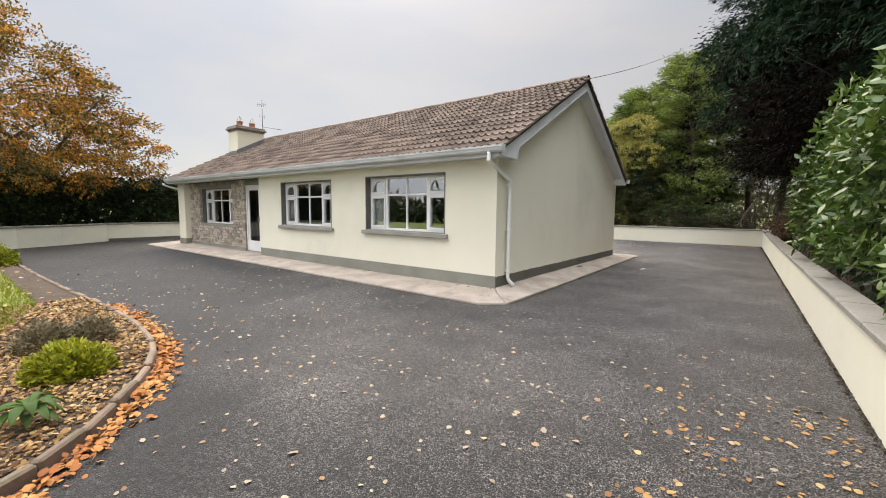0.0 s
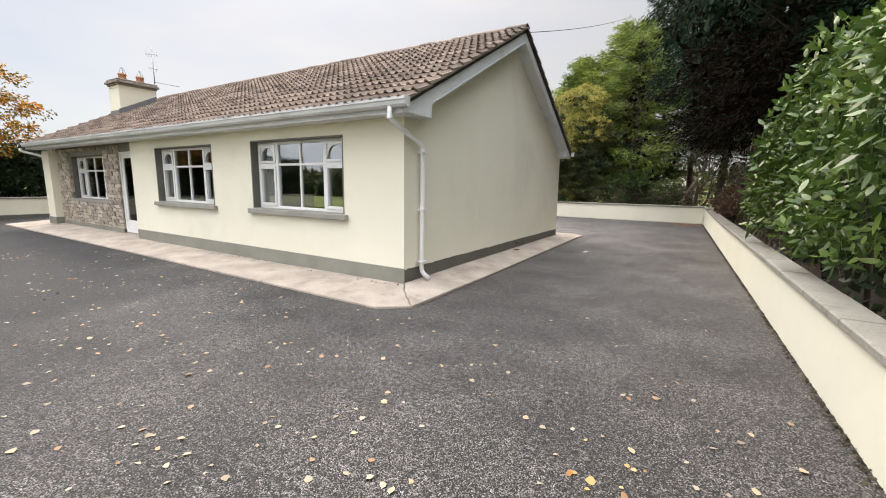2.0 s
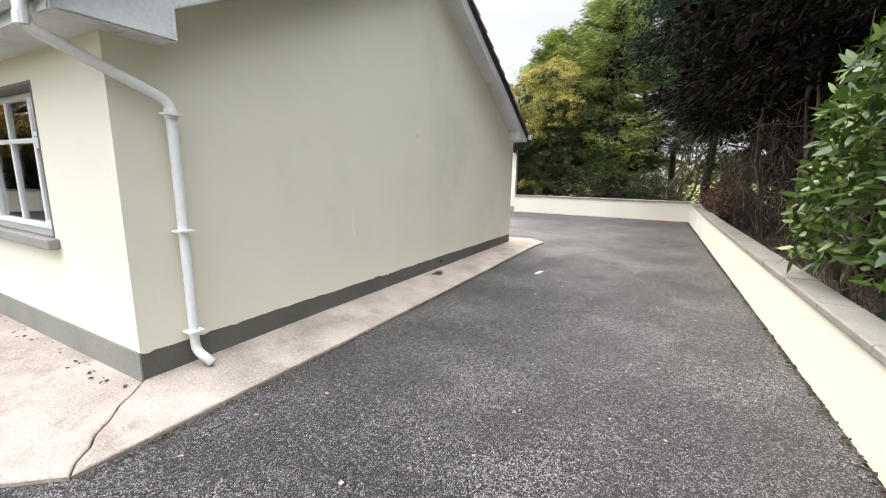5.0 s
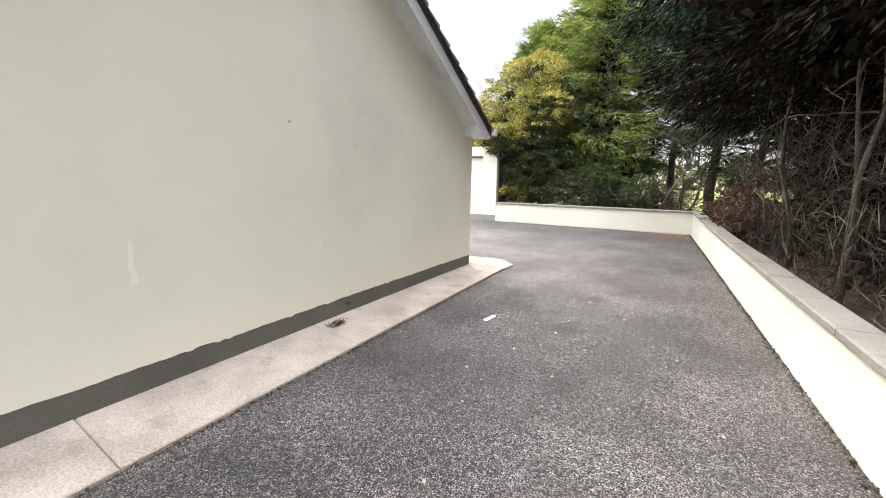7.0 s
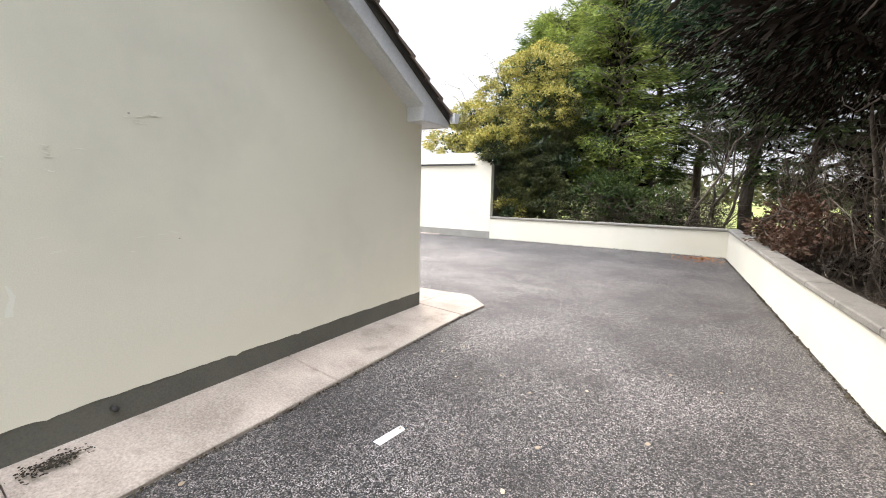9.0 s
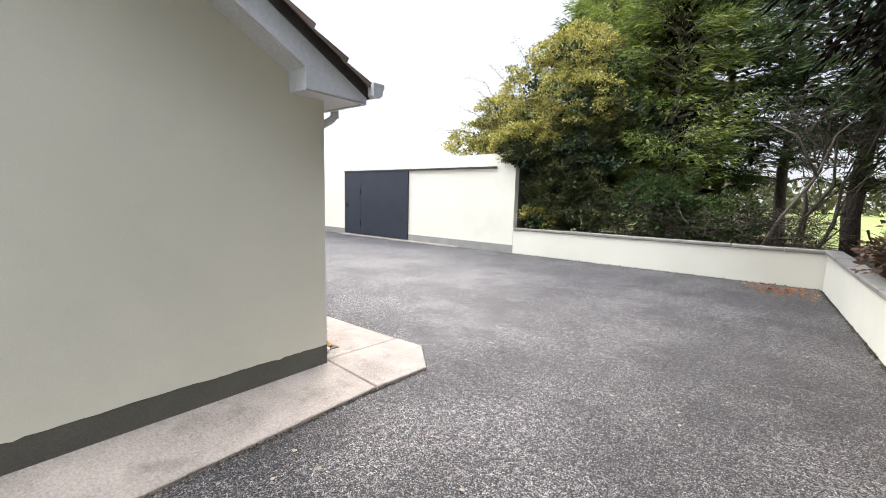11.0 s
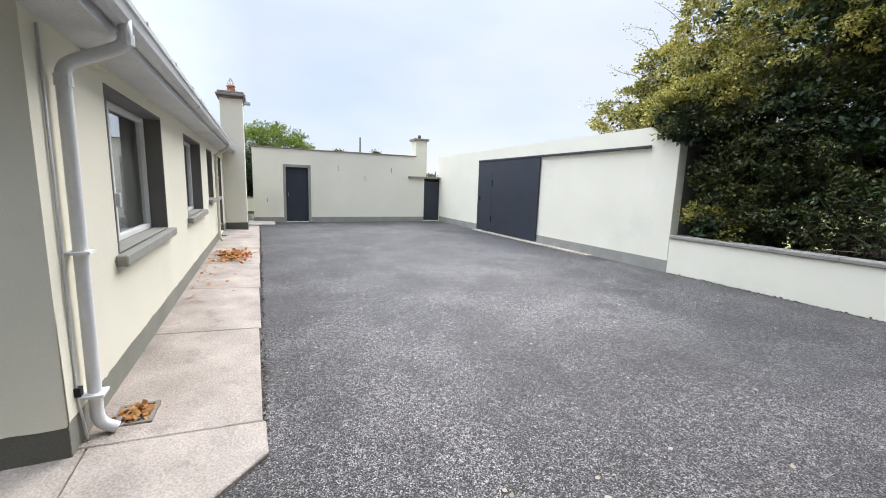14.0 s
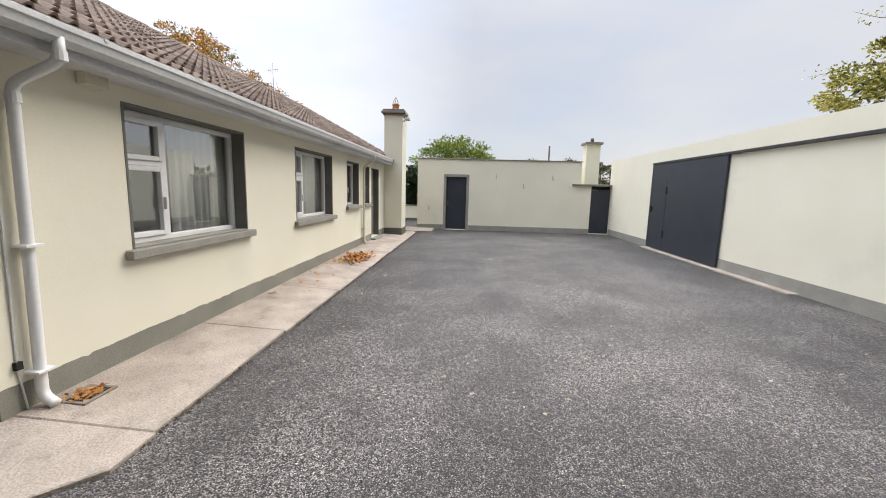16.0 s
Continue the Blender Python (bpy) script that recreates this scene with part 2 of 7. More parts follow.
def leaf_material(name, colours, rough=0.5, through_light=0.25, spec=0.4):
    """Leaves: each leaf takes a colour of its own from the ramp; some light passes through."""
    m = bpy.data.materials.new(name)
    m.use_nodes = True
    n, l = m.node_tree.nodes, m.node_tree.links
    b, out = n["Principled BSDF"], n["Material Output"]
    geo, ramp = n.new("ShaderNodeNewGeometry"), n.new("ShaderNodeValToRGB")
    e = ramp.color_ramp.elements
    for i, c in enumerate(colours):
        k = e[i] if i < 2 else e.new(1.0)
        k.position, k.color = i / (len(colours) - 1), (*c, 1)
    noise_t, jig = n.new("ShaderNodeTexNoise"), n.new("ShaderNodeMath")
    noise_t.inputs["Scale"].default_value = 0.9
    l.new(geo.outputs["Position"], noise_t.inputs["Vector"])
    jig.operation = "MULTIPLY_ADD"
    jig.inputs[1].default_value = 1.1
    low = n.new("ShaderNodeMath")
    low.operation = "MULTIPLY_ADD"
    low.inputs[1].default_value, low.inputs[2].default_value = 0.6, -0.35
    l.new(geo.outputs["Random Per Island"], low.inputs[0])
    l.new(noise_t.outputs["Fac"], jig.inputs[0])
    l.new(low.outputs[0], jig.inputs[2])
    l.new(jig.outputs[0], ramp.inputs["Fac"])
    l.new(ramp.outputs[0], b.inputs["Base Color"])
    b.inputs["Roughness"].default_value, b.inputs["Specular IOR Level"].default_value = rough, spec
    tl, mix = n.new("ShaderNodeBsdfTranslucent"), n.new("ShaderNodeMixShader")
    mix.inputs[0].default_value = through_light
    l.new(ramp.outputs[0], tl.inputs[0])
    l.new(b.outputs[0], mix.inputs[1])
    l.new(tl.outputs[0], mix.inputs[2])
    l.new(mix.outputs[0], out.inputs[0])
    return m


CREAM = material("cream_render", (0.70, 0.67, 0.54), (0.78, 0.745, 0.62), 0.85, 0.8, 140, 0.25, 0.004, stain=(0.62, 0.6, 0.5), stain_scale=0.5, stain_at=(0.56, 0.8))
PLINTH_PALE = material("pale_plinth_grey", (0.18, 0.178, 0.148), (0.26, 0.255, 0.215), 0.8, 2, 90, 0.25, 0.004)
PLINTH = material("dark_plinth_grey", (0.085, 0.083, 0.068), (0.13, 0.126, 0.104), 0.8, 2, 90, 0.2, 0.004)
SURROUND = material("grey_surround_paint", (0.115, 0.112, 0.10), (0.155, 0.15, 0.135), 0.75, 3, 90, 0.15, 0.003)
SILL = material("grey_sill_concrete", (0.22, 0.21, 0.185), (0.31, 0.3, 0.265), 0.85, 3, 70, 0.25, 0.004)
CONCRETE = material("weathered_concrete", (0.24, 0.2, 0.167), (0.47, 0.398, 0.336), 0.92, 2.2, 70, 0.8, 0.01, stain=(0.15, 0.13, 0.108), stain_scale=3.8, stain_at=(0.56, 0.82))
COPING = material("coping_concrete", (0.2, 0.185, 0.16), (0.3, 0.28, 0.245), 0.9, 2.5, 60, 0.4, 0.006, stain=(0.12, 0.12, 0.1), stain_scale=2.5, stain_at=(0.55, 0.75))
PVC = material("white_pvc", (0.72, 0.72, 0.72), (0.8, 0.8, 0.8), 0.35, 2, 40, 0.02, 0.002)
PVC_OLD = material("weathered_white_pvc", (0.52, 0.53, 0.54), (0.66, 0.67, 0.67), 0.5, 1.5, 40, 0.05, 0.002, stain=(0.42, 0.42, 0.4), stain_scale=1.2, stain_at=(0.55, 0.75))
PIPE_CREAM = material("cream_painted_pipe", (0.6, 0.57, 0.45), (0.7, 0.67, 0.55), 0.5, 3, 40, 0.05, 0.002)
NAVY = material("navy_metal_paint", (0.017, 0.021, 0.031), (0.026, 0.032, 0.045), 0.5, 2, 60, 0.08, 0.003)
DARK_METAL = material("dark_rail_metal", (0.03, 0.03, 0.032), (0.07, 0.065, 0.06), 0.6, 8, 80, 0.2, 0.003, metal=0.4)
STEEL = material("worn_steel", (0.22, 0.21, 0.2), (0.35, 0.34, 0.33), 0.45, 10, 90, 0.1, 0.002, metal=0.8)
TILE = material("brown_concrete_tile", (0.082, 0.058, 0.045), (0.285, 0.215, 0.172), 0.9, 1.3, 60, 0.5, 0.006, random_by="object", stain=(0.33, 0.29, 0.24), stain_scale=5, stain_at=(0.6, 0.78))
TILE_ISLAND = material("brown_concrete_tile_rest", (0.082, 0.058, 0.045), (0.285, 0.215, 0.172), 0.9, 1.3, 60, 0.5, 0.006, random_by="island", stain=(0.33, 0.29, 0.24), stain_scale=5, stain_at=(0.6, 0.78))
VERGE_STRIP = material("dark_verge_strip", (0.03, 0.027, 0.024), (0.075, 0.066, 0.058), 0.95, 6, 70, 0.4, 0.005)
CROWN = material("chimney_crown_concrete", (0.16, 0.14, 0.12), (0.26, 0.23, 0.2), 0.9, 5, 70, 0.3, 0.005)
TERRACOTTA = material("terracotta_pot", (0.38, 0.17, 0.09), (0.5, 0.25, 0.15), 0.8, 5, 60, 0.15, 0.004)
STONE = material("stone_cladding", (0.22, 0.185, 0.15), (0.56, 0.49, 0.41), 0.9, 4, 45, 0.6, 0.012, random_by="object")
MORTAR = material("mortar", (0.2, 0.19, 0.17), (0.28, 0.27, 0.24), 0.95, 6, 80, 0.4, 0.006)
LEAD = material("lead_flashing", (0.14, 0.14, 0.145), (0.2, 0.2, 0.2), 0.6, 5, 60, 0.15, 0.003)
ROOM = material("dim_room_plaster", (0.3, 0.29, 0.26), (0.36, 0.34, 0.31), 0.9, 1, 50, 0.05, 0.002)
ROOM_FLOOR = material("dark_room_floor", (0.1, 0.07, 0.05), (0.16, 0.11, 0.08), 0.6, 3, 50, 0.05, 0.002)
CURTAIN = material("white_net_curtain", (0.7, 0.69, 0.66), (0.82, 0.81, 0.78), 0.9, 3, 120, 0.1, 0.003)
SOIL = material("dark_soil", (0.035, 0.025, 0.017), (0.095, 0.068, 0.045), 1.0, 3, 35, 0.8, 0.02)
GRASS_GROUND = material("meadow_ground", (0.12, 0.155, 0.04), (0.23, 0.25, 0.065), 1.0, 0.6, 20, 0.6, 0.03)
BARK = material("grey_brown_bark", (0.05, 0.038, 0.028), (0.13, 0.105, 0.08), 0.95, 5, 40, 0.8, 0.02, stretch=(1, 1, 0.25))
TWIG = material("bare_twigs", (0.10, 0.08, 0.06), (0.24, 0.2, 0.16), 0.95, 5, 40, 0.3, 0.006)
BRICK_EDGE = material("edging_concrete", (0.125, 0.088, 0.064), (0.26, 0.19, 0.14), 0.95, 5, 50, 0.5, 0.008, random_by="object", stain=(0.1, 0.11, 0.06), stain_scale=4, stain_at=(0.56, 0.75))
WHITE_PAINT = material("white_marking", (0.6, 0.6, 0.58), (0.75, 0.75, 0.73), 0.8, 20, 90, 0.3, 0.003)
BLACK = material("black_void", (0.01, 0.01, 0.01), (0.016, 0.016, 0.016), 0.9, 4, 30, 0.0)
WIRE = material("black_cable", (0.02, 0.02, 0.02), (0.035, 0.035, 0.035), 0.6, 4, 30, 0.0)
WOOD_POLE = material("creosoted_pole", (0.06, 0.045, 0.035), (0.11, 0.085, 0.065), 0.9, 4, 40, 0.4, 0.01)
DOOR_BROWN = material("brown_grey_door", (0.2, 0.18, 0.155), (0.27, 0.245, 0.215), 0.6, 3, 50, 0.1, 0.003)
TARMAC = asphalt_material()
GLASS = glass_material("window_glass", (0.88, 0.9, 0.9), 0.23)
FROSTED = glass_material("door_glass", (0.55, 0.56, 0.55), 0.08)


# ---- building helpers ----
def empty(name, label, category, group="", kind="", at=(0, 0, 0)):
    ob = new(name)
    ob.location = at
    ob.empty_display_size = 0.2
    return tagged(ob, label, category, group, kind)


def part(name, bm, mat, parent=None, label="", smooth=False):
    """Links a bmesh, in world coordinates, as one mesh object under a thing or a part."""
    me = bpy.data.meshes.new(name)
    bm.to_mesh(me)
    bm.free()
    me.materials.append(mat)
    if smooth:
        me.shade_smooth()
    ob = new(name, me)
    if parent is not None:
        ob.parent = parent
        base = parent
        shift = Vector((0, 0, 0))
        while base is not None:
            shift += base.location
            base = base.parent
        ob.location = -shift
    return tagged(ob, label)


def raw(name, verts, faces, mat, parent=None, label="", smooth=False):
    me = bpy.data.meshes.new(name)
    me.from_pydata(verts, [], faces)
    me.materials.append(mat)
    if smooth:
        me.shade_smooth()
    ob = new(name, me)
    if parent is not None:
        ob.parent = parent
        ob.location = -parent.location if parent.parent is None else -(parent.location + parent.parent.location)
    return tagged(ob, label)


def add_box(bm, x0, x1, y0, y1, z0, z1, bevel=0.0, at=None):
    """A box between the given bounds; at maps (x, y, z) to the world."""
    vs = []
    for x in (min(x0, x1), max(x0, x1)):
        for y in (min(y0, y1), max(y0, y1)):
            for z in (min(z0, z1), max(z0, z1)):
                vs.append(bm.verts.new(at(x, y, z) if at else (x, y, z)))
    fs = [bm.faces.new([vs[i] for i in q]) for q in ((0, 1, 3, 2), (4, 6, 7, 5), (0, 4, 5, 1), (2, 3, 7, 6), (0, 2, 6, 4), (1, 5, 7, 3))]
    bmesh.ops.recalc_face_normals(bm, faces=fs)
    if bevel:
        bmesh.ops.bevel(bm, geom=list({e for f in fs for e in f.edges}), offset=bevel, segments=1, affect="EDGES")


def box(name, b, mat, parent=None, label="", bevel=0.0, at=None):
    bm = bmesh.new()
    add_box(bm, *b, bevel, at)
    return part(name, bm, mat, parent, label)


def prism(name, outline, lift, mat, parent=None, label=""):
    """A solid from an outline of world points, pushed by the vector lift."""
    bm = bmesh.new()
    a = [bm.verts.new(p) for p in outline]
    c = [bm.verts.new(Vector(p) + Vector(lift)) for p in outline]
    n = len(a)
    bm.faces.new(a)
    bm.faces.new(list(reversed(c)))
    for i in range(n):
        bm.faces.new((a[i], c[i], c[(i + 1) % n], a[(i + 1) % n]))
    bmesh.ops.recalc_face_normals(bm, faces=bm.faces[:])
    return part(name, bm, mat, parent, label)


def holed_wall(name, u0, u1, v0, v1, holes, place, thick, mat, parent=None, label=""):
    """A wall panel with openings cut right through it. place(u, v, d) gives the world point, d inwards."""
    us = sorted({u0, u1, *(h[0] for h in holes), *(h[1] for h in holes)})
    vs = sorted({v0, v1, *(h[2] for h in holes), *(h[3] for h in holes)})

    def solid(i, j):
        if not (0 <= i < len(us) - 1 and 0 <= j < len(vs) - 1):
            return False
        u, v = (us[i] + us[i + 1]) / 2, (vs[j] + vs[j + 1]) / 2
        return not any(h[0] < u < h[1] and h[2] < v < h[3] for h in holes)

    bm, known = bmesh.new(), {}

    def vert(i, j, d):
        if (i, j, d) not in known:
            known[i, j, d] = bm.verts.new(place(us[i], vs[j], d * thick))
        return known[i, j, d]

    for i in range(len(us) - 1):
        for j in range(len(vs) - 1):
            if not solid(i, j):
                continue
            bm.faces.new([vert(i, j, 0), vert(i + 1, j, 0), vert(i + 1, j + 1, 0), vert(i, j + 1, 0)])
            bm.faces.new([vert(i, j, 1), vert(i, j + 1, 1), vert(i + 1, j + 1, 1), vert(i + 1, j, 1)])
            for di, dj, p, q in ((-1, 0, (0, 0), (0, 1)), (1, 0, (1, 0), (1, 1)), (0, -1, (0, 0), (1, 0)), (0, 1, (0, 1), (1, 1))):
                if not solid(i + di, j + dj):
                    a, c = (i + p[0], j + p[1]), (i + q[0], j + q[1])
                    bm.faces.new([vert(*a, 0), vert(*c, 0), vert(*c, 1), vert(*a, 1)])
    bmesh.ops.recalc_face_normals(bm, faces=bm.faces[:])
    return part(name, bm, mat, parent, label)


def add_tube(bm, points, radius, sides=10, closed=True):
    """A round tube along a line of points; radius may be one number or one for each point."""
    pts = [Vector(p) for p in points]
    rad = radius if isinstance(radius, (list, tuple)) else [radius] * len(pts)
    rings, side = [], None
    for i, p in enumerate(pts):
        d = (pts[min(i + 1, len(pts) - 1)] - pts[max(i - 1, 0)]).normalized()
        if side is None:
            side = d.orthogonal().normalized()
        side = (side - d * side.dot(d)).normalized()
        up = d.cross(side)
        rings.append([bm.verts.new(p + (side * math.cos(a) + up * math.sin(a)) * rad[i]) for a in (2 * math.pi * k / sides for k in range(sides))])
    for a, c in zip(rings, rings[1:]):
        for k in range(sides):
            bm.faces.new((a[k], a[(k + 1) % sides], c[(k + 1) % sides], c[k]))
    if closed:
        bm.faces.new(list(reversed(rings[0])))
        bm.faces.new(rings[-1])


def tube(name, points, radius, mat, parent=None, label="", sides=10):
    bm = bmesh.new()
    add_tube(bm, points, radius, sides)
    return part(name, bm, mat, parent, label, smooth=True)


def rounded(points, cut=0.06, steps=4):
    """A line of points with its inner corners rounded off."""
    pts = [Vector(p) for p in points]
    out = [pts[0]]
    for a, p, c in zip(pts, pts[1:], pts[2:]):
        s, e = p + (a - p).normalized() * cut, p + (c - p).normalized() * cut
        for k in range(steps + 1):
            t = k / steps
            out.append(s * (1 - t) ** 2 + p * 2 * t * (1 - t) + e * t * t)
    return out + [pts[-1]]


# ---- ground, yard, boundary walls ----
def sheet(name, outline, z, mat, label, category, kind="structure"):
    bm = bmesh.new()
    bm.faces.new([bm.verts.new((x, y, z)) for x, y in outline])
    bm.normal_update()
    bmesh.ops.triangulate(bm, faces=bm.faces[:])
    bmesh.ops.recalc_face_normals(bm, faces=bm.faces[:])
    for f in bm.faces:
        if f.normal.z < 0:
            f.normal_flip()
    return tagged(part(name, bm, mat), label, category, "", kind)


sheet("ground", [(-900, -900), (900, -900), (900, 900), (-900, 900)], -0.06, GRASS_GROUND, "green meadow ground reaching to the horizon", "ground")


def east_x(y):
    return 0.25 + (22.45 - y) * 0.024


# line of the planting bed's edge, from the far lawn round to beside the camera's start
BED = [(-20.6, 1.72), (-13.4, 1.70), (-9.4, 1.78), (-7.7, 1.87), (-6.15, 1.86), (-5.05, 1.72), (-4.38, 1.48), (-3.92, 1.21), (-3.54, 0.94), (-3.26, 0.70), (-3.05, 0.42), (-2.9, 0.0), (-2.8, -0.8), (-2.75, -2.5), (-2.75, -7.0)]
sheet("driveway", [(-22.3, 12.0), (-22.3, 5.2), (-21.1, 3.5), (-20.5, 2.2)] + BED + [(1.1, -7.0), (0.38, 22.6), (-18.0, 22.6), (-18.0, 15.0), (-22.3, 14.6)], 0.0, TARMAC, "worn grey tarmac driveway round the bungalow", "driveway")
sheet("soil_strip", [(1.1, -7.0), (7.0, -7.0), (7.0, 30.0), (-6.3, 30.0), (-6.3, 22.66), (0.38, 22.66)], 0.25, SOIL, "dark soil with needles under the trees", "soil")


def smooth_line(points, step):
    """Points at even steps along a smooth curve through the given ones."""
    pts = [Vector((*p, 0)) for p in points]
    dense = []
    for i in range(len(pts) - 1):
        p0, p1, p2, p3 = pts[max(i - 1, 0)], pts[i], pts[i + 1], pts[min(i + 2, len(pts) - 1)]
        k = max(2, int((p2 - p1).length / 0.04))
        for j in range(k):
            t = j / k
            dense.append(0.5 * (2 * p1 + (p2 - p0) * t + (2 * p0 - 5 * p1 + 4 * p2 - p3) * t * t + (3 * p1 - p0 - 3 * p2 + p3) * t ** 3))
    dense.append(pts[-1])
    out, run = [dense[0]], 0.0
    for a, c in zip(dense, dense[1:]):
        run += (c - a).length
        if run >= step:
            out.append(c)
            run = 0.0
    return out


def boundary_wall(name, points, height, thick, label, out_side, rises=None):
    """A rendered low wall along a line, with a concrete coping in lengths of its own."""
    thing = empty(name, label, "wall", kind="structure", at=(*points[0], 0))
    for i, (a, c) in enumerate(zip(points, points[1:])):
        a, c = Vector((*a, 0)), Vector((*c, 0))
        d = (c - a).normalized()
        nrm = Vector((-d.y, d.x, 0)) * out_side

        run = (c - a).length
        rise = rises[i] if rises else 0.0

        def at(u, v, w, a=a, d=d, nrm=nrm, rise=rise, run=run):
            return a + d * u + nrm * v + Vector((0, 0, w + (rise * u / run if w > 0.3 else 0.0)))

        box("wall_run", (0, run, 0, thick, -0.1, height), CREAM, thing, bevel=0.0, at=at)
        count = max(1, round(run / 0.92))
        for k in range(count):
            box("coping_stone", (run * k / count + 0.002, run * (k + 1) / count - 0.002, -0.035, thick + 0.035, height, height + 0.065 + 0.0015 * ((k * 7) % 3)), COPING, thing, bevel=0.012, at=at)
    return thing


boundary_wall("boundary_wall_east", [(east_x(-7), -7.0), (east_x(16.5), 16.5), (east_x(22.45), 22.45)], 0.6, 0.2, "low cream rendered boundary wall with grey concrete coping beside the hedge", -1, (0.0, 0.09))
boundary_wall("boundary_wall_north", [(-6.44, 22.52), (0.49, 22.52)], 0.69, 0.22, "low cream rendered wall with grey coping under the trees", 1)
boundary_wall("boundary_wall_west", [(-22.25, 15.0), (-22.2, 5.15), (-21.1, 3.55), (-20.6, 2.3), (-20.4, -6.0)], 0.72, 0.22, "low cream rendered wall with dark coping before a hedge", -1)
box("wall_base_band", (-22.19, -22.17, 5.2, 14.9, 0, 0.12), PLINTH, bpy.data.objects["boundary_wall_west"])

# ---- concrete apron round the house, in slabs with open joints ----
apron = empty("house_apron", "pale worn concrete apron slabs round the bungalow", "pavement", kind="structure", at=(-3.4, 6.0, 0))
HX, FY, RY = -3.7, 6.55, 14.16


def slab(points, zs):
    """A slab from its outline with the height of each corner."""
    bm = bmesh.new()
    top = [bm.verts.new((x, y, z)) for (x, y), z in zip(points, zs)]
    low = [bm.verts.new((x, y, -0.05)) for x, y in points]
    bm.faces.new(top)
    for i in range(len(top)):
        j = (i + 1) % len(top)
        bm.faces.new((top[i], low[i], low[j], top[j]))
    bmesh.ops.recalc_face_normals(bm, faces=bm.faces[:])
    bmesh.ops.bevel(bm, geom=[e for e in bm.edges if all(v in top for v in e.verts)], offset=0.008, segments=1, affect="EDGES")
    part("slab", bm, CONCRETE, apron)


JOINT = 0.004
WZ, EZ = 0.10, 0.03
CRACK = [(-3.12, 5.935), (-3.2, 5.985), (-3.27, 6.08), (-3.35, 6.13), (-3.43, 6.235), (-3.55, 6.34), (-3.6, 6.43), (-3.72, 6.57)]
crack_z = [EZ + (WZ - EZ) * k / (len(CRACK) - 1) for k in range(len(CRACK))]
slab([(-9.4 + JOINT, 5.72), (-3.46, 5.65)] + [(x - 0.004, y - 0.004) for x, y in CRACK] + [(-3.72, 7.1), (-9.4 + JOINT, 7.1)], [EZ, EZ] + crack_z + [WZ + 0.02, WZ + 0.02])
front_cuts = [-9.4, -14.8, -19.2]
for a, c in zip(front_cuts, front_cuts[1:]):
    slab([(c + JOINT, 5.72), (a - JOINT, 5.72), (a - JOINT, 7.1), (c + JOINT, 7.1)], [EZ, EZ, WZ + 0.02, WZ + 0.02])
slab([(x + 0.004, y + 0.004) for x, y in reversed(CRACK)] + [(-3.085, 8.37), (-3.76, 8.4), (-3.76, 6.62)], crack_z[::-1] + [EZ, 0.117, WZ + 0.02])
side_cuts = [8.4, 10.35, 12.12, 14.2]
for a, c in zip(side_cuts, side_cuts[1:]):
    slab([(-3.085, a + JOINT - 0.03), (-3.08, c - JOINT - (0.03 if c < 14 else 0)), (-3.76, c - JOINT), (-3.76, a + JOINT)], [EZ, EZ, 0.128 - 0.0075 * (c - 6.5), 0.128 - 0.0075 * (a - 6.5)])
slab([(-3.76, 14.2 + JOINT), (-3.07, 14.2 + JOINT), (-3.03, 14.76), (-3.42, 15.13), (-3.76 + JOINT, 15.12)], [0.07, 0.035, EZ, EZ, EZ])
rear_cuts = [-3.76, -5.6, -7.4, -9.3, -11.2, -13.0, -14.8, -16.25]
for a, c in zip(rear_cuts, rear_cuts[1:]):
    slab([(c + JOINT, 14.1), (a - JOINT, 14.1), (a - JOINT, 15.1), (c + JOINT, 15.08)], [0.075, 0.075, EZ, EZ])
slab([(-17.7, 14.3), (-16.26, 14.3), (-16.26, 15.1), (-16.5, 15.62), (-17.7, 15.62)], [0.09, 0.09, 0.06, 0.05, 0.06])

# ---- the bungalow ----
house = empty("bungalow_house", "cream rendered bungalow with a brown tiled roof and white windows", "house", at=(-10.9, 10.35, 0))
WEST = -18.1
RIDGE_Y, RIDGE_Z, EAVE_Y, EAVE_Z, REAR_EAVE_Z = 10.32, 4.64, 6.2, 2.526, 2.455
SLOPE = (RIDGE_Z - EAVE_Z) / (RIDGE_Y - EAVE_Y)
REAR_SLOPE = (RIDGE_Z - REAR_EAVE_Z) / (RIDGE_Y - EAVE_Y)
REAR_EAVE_Y = 2 * RIDGE_Y - EAVE_Y
VERGE, VERGE_W = -3.47, -18.32
PORCH_R, PORCH_L, PORCH_D = -11.88, -17.5, 0.27

W1, W2 = (-7.12, -4.86, 1.03, 2.21), (-10.66, -8.41, 1.03, 2.2)
R1, R2, R3, R4, RD = (-6.57, -4.80, 1.0, 2.2), (-9.84, -8.09, 1.0, 2.19), (-11.85, -10.88, 1.14, 2.17), (-12.95, -12.42, 1.14, 2.15), (-14.14, -13.2, 0.12, 2.15)


def front(u, v, d):
    return (u, FY + d, v)


def rear(u, v, d):
    return (u, RY - d, v)


def porch(u, v, d):
    return (u, FY + PORCH_D + d, v)


